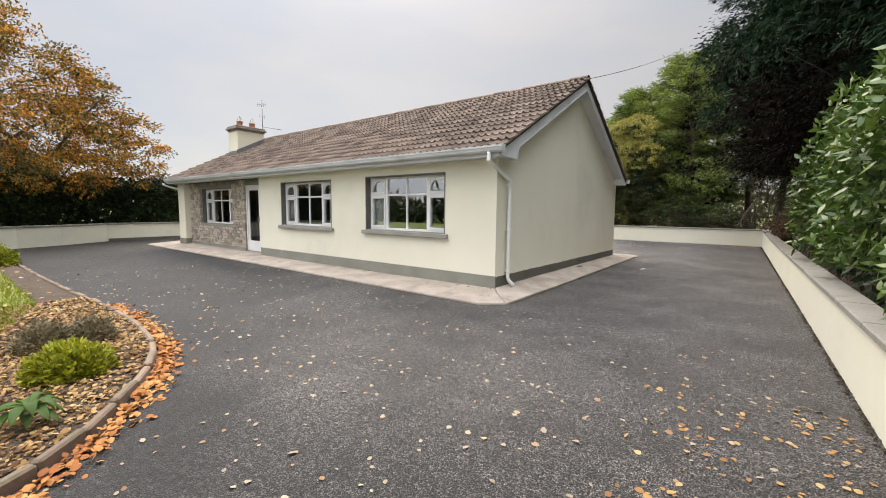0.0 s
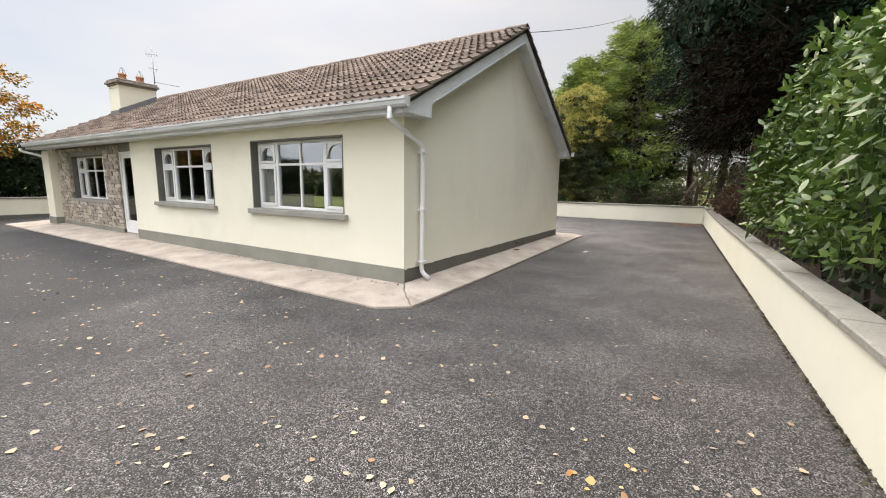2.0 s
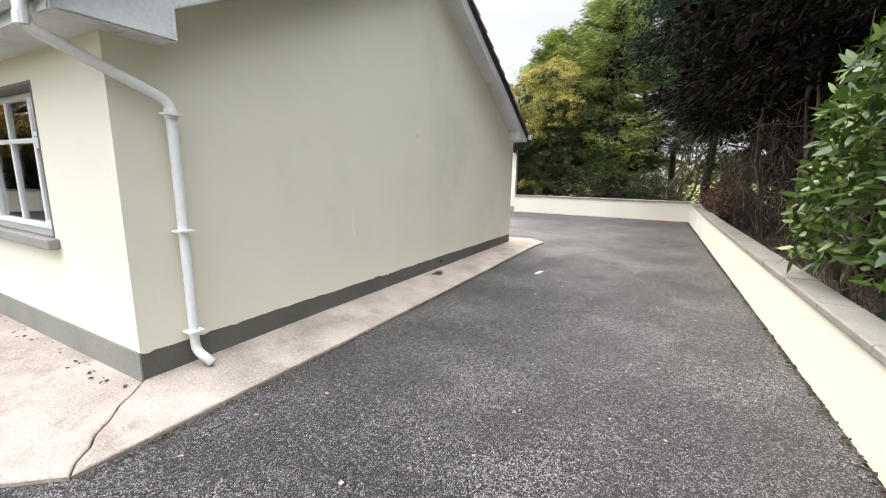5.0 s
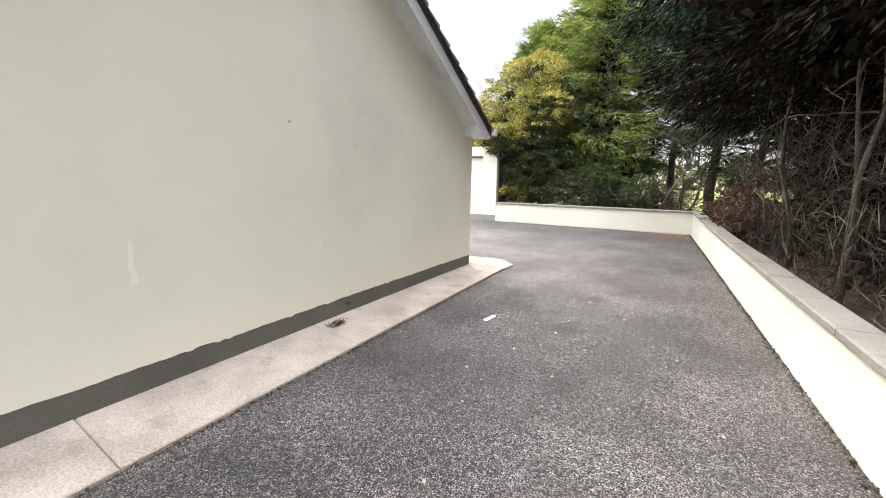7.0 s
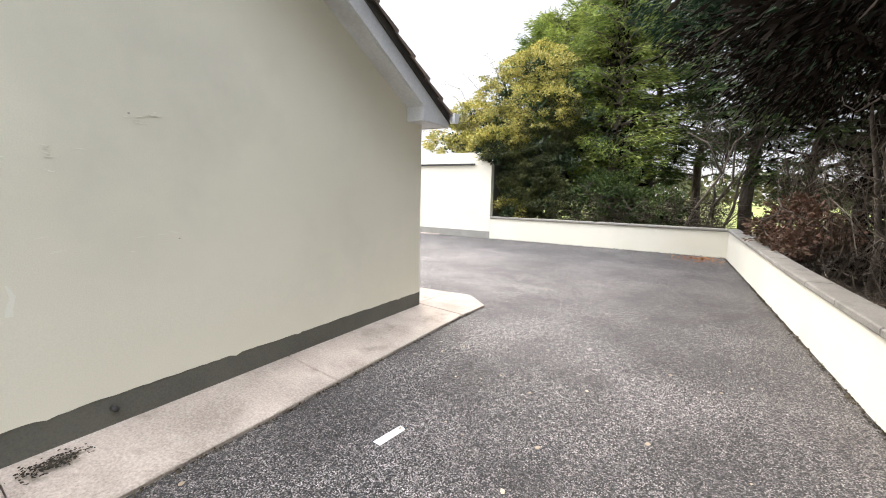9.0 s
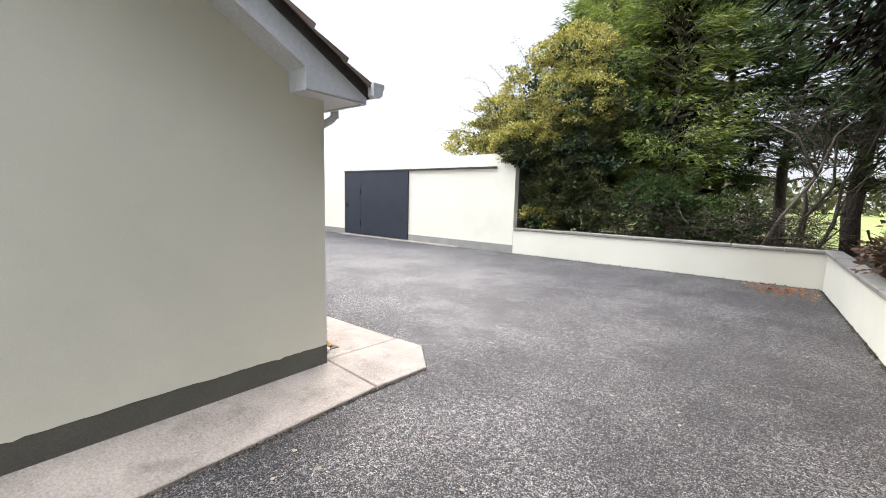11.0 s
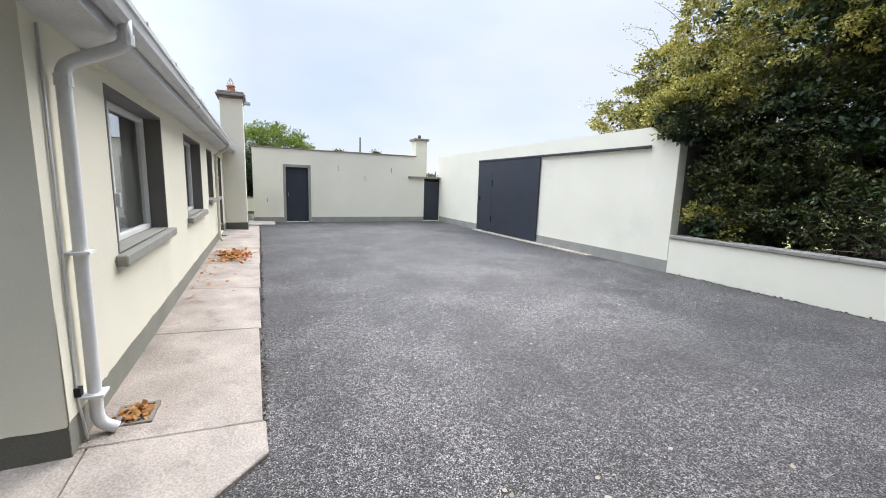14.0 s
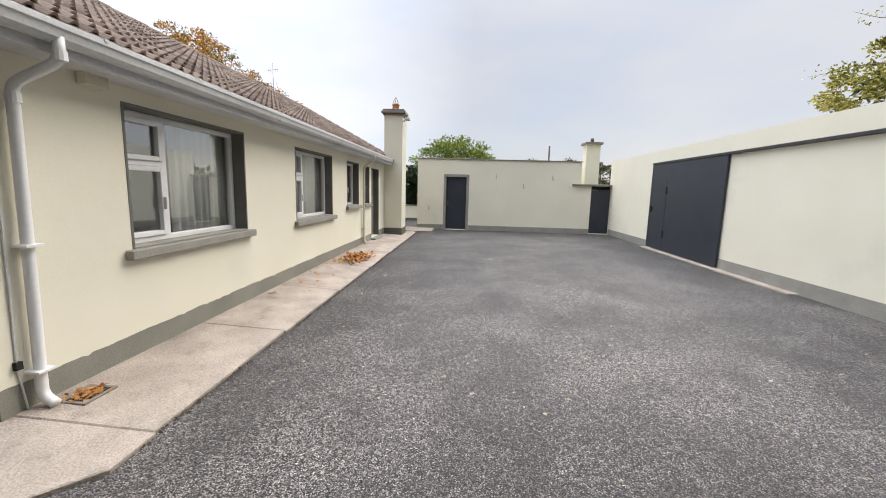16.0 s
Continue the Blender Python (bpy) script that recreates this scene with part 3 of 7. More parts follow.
holed_wall("wall_south", PORCH_R, HX, 0, 2.5, [W1, W2], front, 0.3, CREAM, house)
holed_wall("wall_north", WEST, HX, 0, 2.5, [R1, R2, R3, R4, RD], rear, 0.3, CREAM, house)
W3 = (-16.55, -14.1, 0.92, 2.17)
FD = (-13.2, -11.95, 0.12, 2.22)
holed_wall("porch_wall", WEST + 0.302, PORCH_R - 0.002, 0, 2.5, [W3, FD], porch, 0.3, MORTAR, house, "mortared porch wall behind the stone cladding")
box("porch_pier", (WEST, PORCH_L, FY, FY + PORCH_D - 0.002, 0, 2.36), CREAM, house)
box("porch_return", (PORCH_R, PORCH_R + 0.3, FY + 0.302, FY + PORCH_D + 0.34, 0, 2.5), CREAM, house)
gable_line = [(FY + 0.3, 0), (RY - 0.3, 0), (RY - 0.3, 2.66), (RIDGE_Y, 4.5), (FY + 0.3, 2.66)]
prism("wall_east_gable", [(HX, y, z) for y, z in gable_line], (-0.3, 0, 0), CREAM, house)
prism("wall_west_gable", [(WEST + 0.3, y, z) for y, z in gable_line], (-0.3, 0, 0), CREAM, house)
box("floor_slab", (WEST + 0.3, HX - 0.3, FY + 0.75, RY - 0.3, 0, 0.12), ROOM_FLOOR, house)
box("attic_floor", (WEST + 0.3, HX - 0.3, FY + 0.31, RY - 0.31, 2.5, 2.56), ROOM, house)
box("spine_partition", (WEST + 0.32, HX - 0.32, 10.2, 10.3, 0.12, 2.5), ROOM, house)
for x in (-7.75, -11.95):
    box("cross_partition", (x, x + 0.1, FY + 0.76, 10.19, 0.12, 2.5), ROOM, house)
for x in (-7.4, -10.3, -12.2, -13.08):
    box("cross_partition", (x, x + 0.08, 10.31, RY - 0.31, 0.12, 2.5), ROOM, house)

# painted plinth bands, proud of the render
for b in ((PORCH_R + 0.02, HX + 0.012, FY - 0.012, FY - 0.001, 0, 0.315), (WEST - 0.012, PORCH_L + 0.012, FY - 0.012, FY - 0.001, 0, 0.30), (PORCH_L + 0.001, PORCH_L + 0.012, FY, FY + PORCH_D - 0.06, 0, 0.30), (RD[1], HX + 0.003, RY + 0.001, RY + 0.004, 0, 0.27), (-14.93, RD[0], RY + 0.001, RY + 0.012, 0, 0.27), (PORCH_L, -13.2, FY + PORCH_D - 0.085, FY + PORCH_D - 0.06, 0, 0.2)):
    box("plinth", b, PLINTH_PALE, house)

# the gable plinth is set darker than the front and rear bands
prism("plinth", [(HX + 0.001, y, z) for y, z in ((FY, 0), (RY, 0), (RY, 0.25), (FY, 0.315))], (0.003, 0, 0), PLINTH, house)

# ragged lower edge of the render where it was cut off over the plinth
def render_edge(place, u0, u1, top0, top1, seed):
    rr = random.Random(seed)
    n = int(abs(u1 - u0) / 0.045)
    bm = bmesh.new()
    rows = []
    drop = 0.0
    for k in range(n + 1):
        t = k / n
        drop = 0.7 * drop + 0.3 * rr.uniform(-0.012, 0.012)
        z = top0 + (top1 - top0) * t
        u = u0 + (u1 - u0) * t
        low = z - 0.006 + drop - (0.012 if rr.random() < 0.08 else 0.0)
        rows.append([bm.verts.new(place(u, z + 0.6, 0.0)), bm.verts.new(place(u, z + 0.3, 0.0028)), bm.verts.new(place(u, low, 0.006)), bm.verts.new(place(u, low - 0.002, 0.0))])
    for p, q in zip(rows, rows[1:]):
        for i in range(3):
            bm.faces.new((p[i], p[i + 1], q[i + 1], q[i]))
    bmesh.ops.recalc_face_normals(bm, faces=bm.faces[:])
    return part("render_edge", bm, CREAM, house, "uneven cut edge of the render")


render_edge(lambda u, z, d: (HX + 0.0015 + d, u, z), FY + 0.002, RY - 0.002, 0.315, 0.25, 7)
render_edge(lambda u, z, d: (u, RY + 0.0015 + d * 0.8, z), -13.15, HX - 0.002, 0.27, 0.27, 8)


# roof: deck, tiles further down, eaves boards, gutters
def roof_z(y, lift=0.0):
    if y > RIDGE_Y:
        return REAR_EAVE_Z + (REAR_EAVE_Y - y) * REAR_SLOPE + lift
    return EAVE_Z + (y - EAVE_Y) * SLOPE + lift


roof = empty("roof", "", "")
roof.parent = house
for key in list(roof.keys()):
    del roof[key]
for y0, y1 in ((EAVE_Y + 0.03, RIDGE_Y), (REAR_EAVE_Y - 0.03, RIDGE_Y + 0.001)):
    prism("roof_deck", [(VERGE - 0.03, y0, roof_z(y0, 0.0)), (VERGE - 0.03, y1, roof_z(y1, 0.0)), (VERGE - 0.03, y1, roof_z(y1, -0.06)), (VERGE - 0.03, y0, roof_z(y0, -0.06))], (VERGE_W - VERGE + 0.06, 0, 0), TILE_ISLAND, roof)
# for each side: boxed eaves underside, inner end of the box, fascia line, gutter shift
EAVES = {1: (2.40, 6.88, 6.275, 0.1, 0.065), -1: (2.335, 6.795, 6.235, 0.06, -0.005)}
BARGE = 0.27
for sgn in (1, -1):
    LO, IN, FAS, G_OUT, G_UP = EAVES[sgn]

    def fy(y, sgn=sgn):
        return y if sgn > 0 else 2 * RIDGE_Y - y

    def under(y, lift, sgn=sgn):
        return roof_z(y if sgn > 0 else 2 * RIDGE_Y - y + 0.0001, lift)

    CUT = under(IN, -BARGE)
    box("soffit", (WEST - 0.25, VERGE - 0.03, fy(FAS + 0.002), fy(6.62), LO + 0.01, LO + 0.025), PVC_OLD, house)
    box("fascia", (WEST - 0.25, VERGE - 0.03, fy(FAS - 0.02), fy(FAS), LO, under(FAS, -0.01)), PVC_OLD, house)
    box("fascia_lip", (WEST - 0.25, VERGE - 0.03, fy(FAS - 0.026), fy(FAS - 0.021), LO, LO + 0.022), PVC_OLD, house)
    bm = bmesh.new()
    profile = [(6.176, 2.505), (6.176, 2.41), (6.15, 2.395), (6.11, 2.40), (6.085, 2.425), (6.075, 2.47), (6.062, 2.478), (6.062, 2.512), (6.072, 2.512), (6.085, 2.485), (6.095, 2.44), (6.12, 2.412), (6.15, 2.41), (6.166, 2.42), (6.166, 2.505)]
    rings = [[bm.verts.new((x, fy(y + G_OUT - 0.024), z + G_UP)) for y, z in profile] for x in (VERGE + 0.075, (-14.55 if sgn < 0 else VERGE_W + 0.02))]
    k = len(profile)
    for i in range(k):
        bm.faces.new((rings[0][i], rings[0][(i + 1) % k], rings[1][(i + 1) % k], rings[1][i]))
    for r in rings:
        bm.faces.new(r)
    bmesh.ops.recalc_face_normals(bm, faces=bm.faces[:])
    gutter = part("gutter", bm, PVC_OLD, house, "white moulded plastic gutter")
    end_cap = [(6.178, 2.512), (6.178, 2.405), (6.15, 2.39), (6.11, 2.395), (6.08, 2.42), (6.07, 2.468), (6.058, 2.476), (6.058, 2.516)]
    prism("gutter_end", [(VERGE + 0.076, fy(y + G_OUT - 0.024), z + G_UP) for y, z in end_cap], (0.012, 0, 0), PVC_OLD, gutter)
    for x in (-6.9, -10.9, -14.3):
        prism("gutter_union", [(x - 0.05, fy(y + G_OUT - 0.024 - (0.004 if y < 6.15 else 0)), z + G_UP - (0.004 if z < 2.45 else 0)) for y, z in profile[:8]] + [(x - 0.05, fy(6.176 + G_OUT - 0.024), 2.514 + G_UP)], (0.1, 0, 0), PVC_OLD, gutter)
    for x in [-4.3 - 0.95 * k for k in range(11)]:
        box("gutter_clip", (x, x + 0.03, fy(6.055 + G_OUT - 0.024), fy(6.075 + G_OUT - 0.024), 2.5 + G_UP, 2.519 + G_UP), PVC_OLD, gutter)
    for end in (VERGE, VERGE_W + 0.022):
        board = [(FAS - 0.018, LO), (IN, LO), (IN, CUT), (RIDGE_Y, under(RIDGE_Y, -BARGE)), (RIDGE_Y, under(RIDGE_Y, -0.07)), (FAS - 0.018, under(FAS - 0.018, -0.07))]
        prism("bargeboard", [(end, fy(y), z) for y, z in board], (-0.022, 0, 0), PVC_OLD, house, "white bargeboard with a boxed end")
        edge = [(IN + 0.03, CUT + 0.012), (RIDGE_Y, under(RIDGE_Y, -BARGE)), (RIDGE_Y, under(RIDGE_Y, -BARGE + 0.025)), (IN + 0.03, CUT + 0.037)]
        prism("barge_trim", [(end + 0.001, fy(y), z) for y, z in edge], (0.01, 0, 0), PVC_OLD, house)
        box("barge_trim", (end + 0.001, end + 0.009, fy(FAS + 0.005), fy(IN), LO + 0.01, LO + 0.028), PVC_OLD, house)
        box("barge_trim", (end + 0.001, end + 0.008, fy(IN - 0.022), fy(IN - 0.001), LO + 0.029, CUT), PVC_OLD, house)
        # dark strip that closes the tile ends over the board
        bed = [(FAS - 0.04, under(FAS - 0.04, -0.068)), (RIDGE_Y, under(RIDGE_Y, -0.068)), (RIDGE_Y, under(RIDGE_Y, 0.02)), (FAS - 0.04, under(FAS - 0.04, 0.02))]
        out = 0.012 if end == VERGE else -0.034
        prism("verge_strip", [(end + out, fy(y), z) for y, z in bed], (-0.04 if end == VERGE else 0.04, 0, 0), VERGE_STRIP, house, "dark strip under the verge tiles")
    soffit = [(IN, CUT - 0.005), (RIDGE_Y, under(RIDGE_Y, -BARGE)), (RIDGE_Y, under(RIDGE_Y, -BARGE + 0.015)), (IN, CUT + 0.01)]
    prism("verge_soffit", [(VERGE - 0.023, fy(y), z) for y, z in soffit], (HX - VERGE + 0.024, 0, 0), PVC_OLD, house)
    box("box_end_soffit", (VERGE - 0.023, HX + 0.001, fy(6.621), fy(IN), LO + 0.005, LO + 0.022), PVC_OLD, house)
    box("box_end_return", (VERGE - 0.023, HX + 0.001, fy(IN - 0.012), fy(IN), LO + 0.023, CUT), PVC_OLD, house)


# windows
def members(bm, place, rects, d0, d1, bevel=0.004):
    for u0, u1, v0, v1 in rects:
        add_box(bm, u0, u1, d0, d1, v0, v1, bevel, at=lambda u, d, v: place(u, v, d))


def ring(u0, u1, v0, v1, t):
    return [(u0, u0 + t, v0, v1), (u1 - t, u1, v0, v1), (u0 + t, u1 - t, v0, v0 + t), (u0 + t, u1 - t, v1 - t, v1)]


def pane(place, u0, u1, v0, v1, d, parent, mat=None):
    bm = bmesh.new()
    add_box(bm, u0, u1, d, d + 0.006, v0, v1, 0, at=lambda u, e, v: place(u, v, e))
    ob = part("pane", bm, mat or GLASS, parent)
    ob.visible_shadow = False
    return ob


def window_shell(hole, place, label, set_back=0.13, surround=True, sill=True):
    u0, u1, v0, v1 = hole
    win = new("window")
    win.parent = house
    tagged(win, label)
    if surround:
        bm = bmesh.new()
        members(bm, place, [(u0 - 0.018, u0 + 0.006, v0, v1 + 0.018)], -0.004, set_back, 0)
        part("painted_reveal", bm, SURROUND, win, "grey painted reveal")
        bm = bmesh.new()
        members(bm, place, [(u1 - 0.006, u1 + 0.018, v0, v1 + 0.018)], -0.004, set_back, 0)
        part("painted_reveal", bm, SURROUND, win, "grey painted reveal")
        bm = bmesh.new()
        members(bm, place, [(u0 + 0.006, u1 - 0.006, v1 - 0.006, v1 + 0.018)], -0.004, set_back, 0)
        part("painted_head", bm, SURROUND, win, "grey painted head")
    if sill:
        bm = bmesh.new()
        members(bm, place, [(u0 - 0.1, u1 + 0.1, v0 - 0.085, v0 - 0.002)], -0.075, -0.0005, 0.008)
        members(bm, place, [(u0 + 0.001, u1 - 0.001, v0 - 0.04, v0 + 0.012)], 0.0, set_back + 0.03, 0.003)
        part("sill", bm, SILL, win, "grey concrete sill")
    return win


def arched_panel(place, u0, u1, v0, v1, d, parent):
    """White panel over a light, with its lower part cut to a pointed round arch."""
    bm = bmesh.new()
    n, mid, half = 14, (u0 + u1) / 2, (u1 - u0) / 2
    for e in (d, d + 0.02):
        low = []
        top = []
        for k in range(n + 1):
            s = -1 + 2 * k / n
            low.append(bm.verts.new(place(mid + s * half, v0 + (v1 - v0) * 0.94 * math.sqrt(max(0, 1 - s * s)), e)))
            top.append(bm.verts.new(place(mid + s * half, v1, e)))
        for k in range(n):
            bm.faces.new((low[k], low[k + 1], top[k + 1], top[k]))
        if e == d:
            first = low
        else:
            for k in range(n):
                bm.faces.new((first[k], first[k + 1], low[k + 1], low[k]))
    bmesh.ops.recalc_face_normals(bm, faces=bm.faces[:])
    return part("arched_panel", bm, PVC, parent)


def front_window(hole, place, label):
    """Four lights wide: casements with arched fanlights at both ends, two fixed lights between."""
    u0, u1, v0, v1 = hole
    win = window_shell(hole, place, label, surround=True)
    a, c, lo, hi = u0 + 0.007, u1 - 0.007, v0 + 0.013, v1 - 0.007
    w = c - a
    p1, p2, m = a + w * 0.235, c - w * 0.235, (a + c) / 2
    tr = lo + (hi - lo) * 0.665
    D = 0.13
    bm = bmesh.new()
    members(bm, place, ring(a, c, lo, hi, 0.045) + [(p1 - 0.03, p1 + 0.03, lo + 0.045, hi - 0.045), (p2 - 0.03, p2 + 0.03, lo + 0.045, hi - 0.045)], D, D + 0.065)
    members(bm, place, [(a + 0.045, p1 - 0.03, tr - 0.025, tr + 0.025), (p2 + 0.03, c - 0.045, tr - 0.025, tr + 0.025)], D, D + 0.06)
    part("window_frame", bm, PVC, win)
    bm = bmesh.new()
    members(bm, place, [(m - 0.02, m + 0.02, lo + 0.045, hi - 0.045), (p1 + 0.03, m - 0.02, tr - 0.02, tr + 0.02), (m + 0.02, p2 - 0.03, tr - 0.02, tr + 0.02)], D + 0.01, D + 0.055)
    part("glazing_bar", bm, PVC, win)
    for x0, x1 in ((p1 + 0.03, m - 0.02), (m + 0.02, p2 - 0.03)):
        pane(place, x0, x1, lo + 0.045, tr - 0.02, D + 0.03, win)
        pane(place, x0, x1, tr + 0.02, hi - 0.045, D + 0.03, win)
    for x0, x1 in ((a + 0.045, p1 - 0.03), (p2 + 0.03, c - 0.045)):
        bm = bmesh.new()
        members(bm, place, ring(x0 + 0.002, x1 - 0.002, lo + 0.047, tr - 0.027, 0.045), D - 0.018, D + 0.05)
        cas = part("casement", bm, PVC, win)
        pane(place, x0 + 0.047, x1 - 0.047, lo + 0.092, tr - 0.072, D + 0.025, win)
        bm = bmesh.new()
        members(bm, place, ring(x0 + 0.002, x1 - 0.002, tr + 0.027, hi - 0.047, 0.04), D - 0.018, D + 0.05)
        part("fanlight", bm, PVC, win)
        arched_panel(place, x0 + 0.042, x1 - 0.042, tr + 0.067 + (hi - tr - 0.19) * 0.25, hi - 0.087, D + 0.0, win)
        pane(place, x0 + 0.042, x1 - 0.042, tr + 0.067, hi - 0.087, D + 0.025, win)
    return win


def rear_window(hole, place, label, side=0.34, split=0.62):
    """A casement with a small fanlight over it beside one large fixed light."""
    u0, u1, v0, v1 = hole
    win = window_shell(hole, place, label, set_back=0.15)
    a, c, lo, hi = u0 + 0.007, u1 - 0.007, v0 + 0.013, v1 - 0.007
    p = c - (c - a) * side
    tr = lo + (hi - lo) * split
    D = 0.15
    bm = bmesh.new()
    members(bm, place, ring(a, c, lo, hi, 0.05) + ([(p - 0.03, p + 0.03, lo + 0.05, hi - 0.05)] if side < 0.9 else []), D, D + 0.065)
    q0 = p + 0.03 if side < 0.9 else a + 0.05
    members(bm, place, [(q0, c - 0.05, tr - 0.025, tr + 0.025)], D, D + 0.06)
    part("window_frame", bm, PVC, win)
    if side < 0.9:
        pane(place, a + 0.05, p - 0.03, lo + 0.05, hi - 0.05, D + 0.03, win)
    for name, x0, x1, y0, y1 in (("casement", q0, c - 0.05, lo + 0.05, tr - 0.025), ("fanlight", q0, c - 0.05, tr + 0.025, hi - 0.05)):
        bm = bmesh.new()
        members(bm, place, ring(x0 + 0.002, x1 - 0.002, y0 + 0.002, y1 - 0.002, 0.045), D - 0.018, D + 0.05)
        part(name, bm, PVC, win)
        pane(place, x0 + 0.047, x1 - 0.047, y0 + 0.047, y1 - 0.047, D + 0.025, win)
    bm = bmesh.new()
    members(bm, place, [(q0 + 0.018, q0 + 0.036, lo + 0.3, lo + 0.42)], D - 0.05, D - 0.018)
    part("window_handle", bm, PVC, win)
    return win


front_window(W1, front, "white four-light window with arched fanlights")
front_window(W2, front, "white four-light window with arched fanlights")
front_window(W3, porch, "white four-light window in the stone porch")
rear_window(R1, rear, "large white rear window with side casement")
rear_window(R2, rear, "white rear window with side casement")
rear_window(R3, rear, "small white rear window", side=0.5)
rear_window(R4, rear, "narrow white rear window", side=1.0)

# front door: white frame, glazed leaf
door = new("front_door")
door.parent = house
tagged(door, "white glazed front door in the porch")
u0, u1, v0, v1 = FD
bm = bmesh.new()
members(bm, porch, [(u0, u0 + 0.06, v0, v1), (u1 - 0.06, u1, v0, v1), (u0 + 0.06, u1 - 0.06, v1 - 0.06, v1), (u0 + 0.06, u1 - 0.06, v0, v0 + 0.03)], -0.02, 0.07)
part("door_frame", bm, PVC, door)
bm = bmesh.new()
members(bm, porch, ring(u0 + 0.062, u0 + 0.86, v0 + 0.032, v1 - 0.062, 0.1) + [(u0 + 0.16, u0 + 0.76, v0 + 0.13, v0 + 0.33)], 0.0, 0.05)
part("door_leaf", bm, PVC, door)
pane(porch, u0 + 0.16, u0 + 0.76, v0 + 0.33, v1 - 0.16, 0.02, door, FROSTED)
bm = bmesh.new()
members(bm, porch, [(u0 + 0.862, u0 + 0.9, v0 + 0.03, v1 - 0.06)], 0.0, 0.06)
part("side_mullion", bm, PVC, door)
pane(porch, u0 + 0.9, u1 - 0.06, v0 + 0.03, v1 - 0.06, 0.02, door, FROSTED)
bm = bmesh.new()
members(bm, porch, [(u0 + 0.78, u0 + 0.8, v0 + 0.95, v0 + 1.1)], -0.06, -0.005)
part("door_handle", bm, STEEL, door)

# rear door deep in its reveal, with a concrete step
door = new("rear_door")
door.parent = house
tagged(door, "brown-grey rear door set deep in the wall")
u0, u1, v0, v1 = RD
bm = bmesh.new()
members(bm, rear, [(u0 + 0.001, u1 - 0.001, v0 + 0.01, v1 - 0.001)], 0.16, 0.21)
leaf = part("door_leaf", bm, DOOR_BROWN, door)
bm = bmesh.new()
members(bm, rear, [(u0 + 0.0005, u0 + 0.008, v0, v1), (u1 - 0.008, u1 - 0.0005, v0, v1), (u0 + 0.008, u1 - 0.008, v1 - 0.008, v1 - 0.0005)], -0.003, 0.16, 0)
part("painted_reveal", bm, SURROUND, door)
bm = bmesh.new()
members(bm, rear, [(u0 - 0.05, u1 + 0.05, 0.02, 0.115)], -0.14, 0.15, 0.008)
part("doorstep", bm, SILL, door)

# chimneys
def chimney(x0, x1, y0, y1, z0, z1, pots, label, flashing=True):
    ch = new("chimney")
    ch.parent = house
    tagged(ch, label)
    box("chimney_body", (x0, x1, y0, y1, z0, z1), CREAM, ch)
    bm = bmesh.new()
    for grow, a, c in ((0.04, 0.0, 0.06), (0.09, 0.06, 0.13), (0.05, 0.13, 0.2)):
        add_box(bm, x0 - grow, x1 + grow, y0 - grow, y1 + grow, z1 + a, z1 + c, 0.01)
    part("crown", bm, CROWN, ch, "stepped grey concrete crown")
    for x, y in pots:
        pot = bmesh.new()
        add_tube(pot, [(x, y, z1 + 0.18), (x, y, z1 + 0.22), (x, y, z1 + 0.38), (x, y, z1 + 0.39), (x, y, z1 + 0.44)], [0.13, 0.125, 0.105, 0.125, 0.12], 14)
        part("chimney_pot", pot, TERRACOTTA, ch, "round terracotta pot", True)
        cowl = bmesh.new()
        for k in range(5):
            a = 2 * math.pi * k / 5
            add_tube(cowl, [(x + 0.1 * math.cos(a), y + 0.1 * math.sin(a), z1 + 0.44), (x + 0.07 * math.cos(a), y + 0.07 * math.sin(a), z1 + 0.54), (x, y, z1 + 0.66)], 0.006, 5)
        part("bird_guard", cowl, STEEL, ch, "wire bird guard")
    return ch


CH_F = (-17.45, -16.72, 8.3, 9.4)
ch = chimney(*CH_F, 3.0, 4.6, [(-17.08, 8.58), (-17.08, 9.1)], "cream rendered chimney on the front roof slope")
prism("flashing", [(CH_F[1] + 0.012, y, z) for y, z in ((CH_F[2] - 0.05, roof_z(CH_F[2] - 0.05, 0.05)), (CH_F[3], roof_z(CH_F[3], 0.05)), (CH_F[3], roof_z(CH_F[3], 0.24)), (CH_F[2] - 0.05, roof_z(CH_F[2] - 0.05, 0.24)))], (-0.01, 0, 0), LEAD, ch)
box("flashing", (CH_F[0] - 0.02, CH_F[1] + 0.012, CH_F[2] - 0.014, CH_F[2] - 0.002, roof_z(CH_F[2], 0.05), roof_z(CH_F[2], 0.2)), LEAD, ch)
CH_R = (-15.75, -14.94, RY + 0.002, RY + 0.6)
chimney(*CH_R, 0.0, 3.93, [(-15.35, RY + 0.3)], "tall cream external chimney on the rear wall")
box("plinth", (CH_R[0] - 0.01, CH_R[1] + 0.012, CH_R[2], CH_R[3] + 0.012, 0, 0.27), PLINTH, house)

# rainwater pipes
def downpipe(points, mat, brackets, wall_dir, label):
    pipe = tube("downpipe", rounded(points), 0.034, mat, house, label)
    for x, y, z in brackets:
        bm = bmesh.new()
        add_tube(bm, [(x, y, z - 0.012), (x, y, z + 0.012)], 0.041, 12)
        add_box(bm, x - 0.055, x + 0.055, y - 0.055, y + 0.055, z - 0.008, z + 0.008)
        part("pipe_bracket", bm, mat, pipe)
    for a, up in ((points[1], 0.03), (points[2], -0.08)):
        bm = bmesh.new()
        add_tube(bm, [(a[0], a[1], a[2] + up - 0.03), (a[0], a[1], a[2] + up + 0.03)], 0.04, 12)
        part("pipe_collar", bm, mat, pipe)


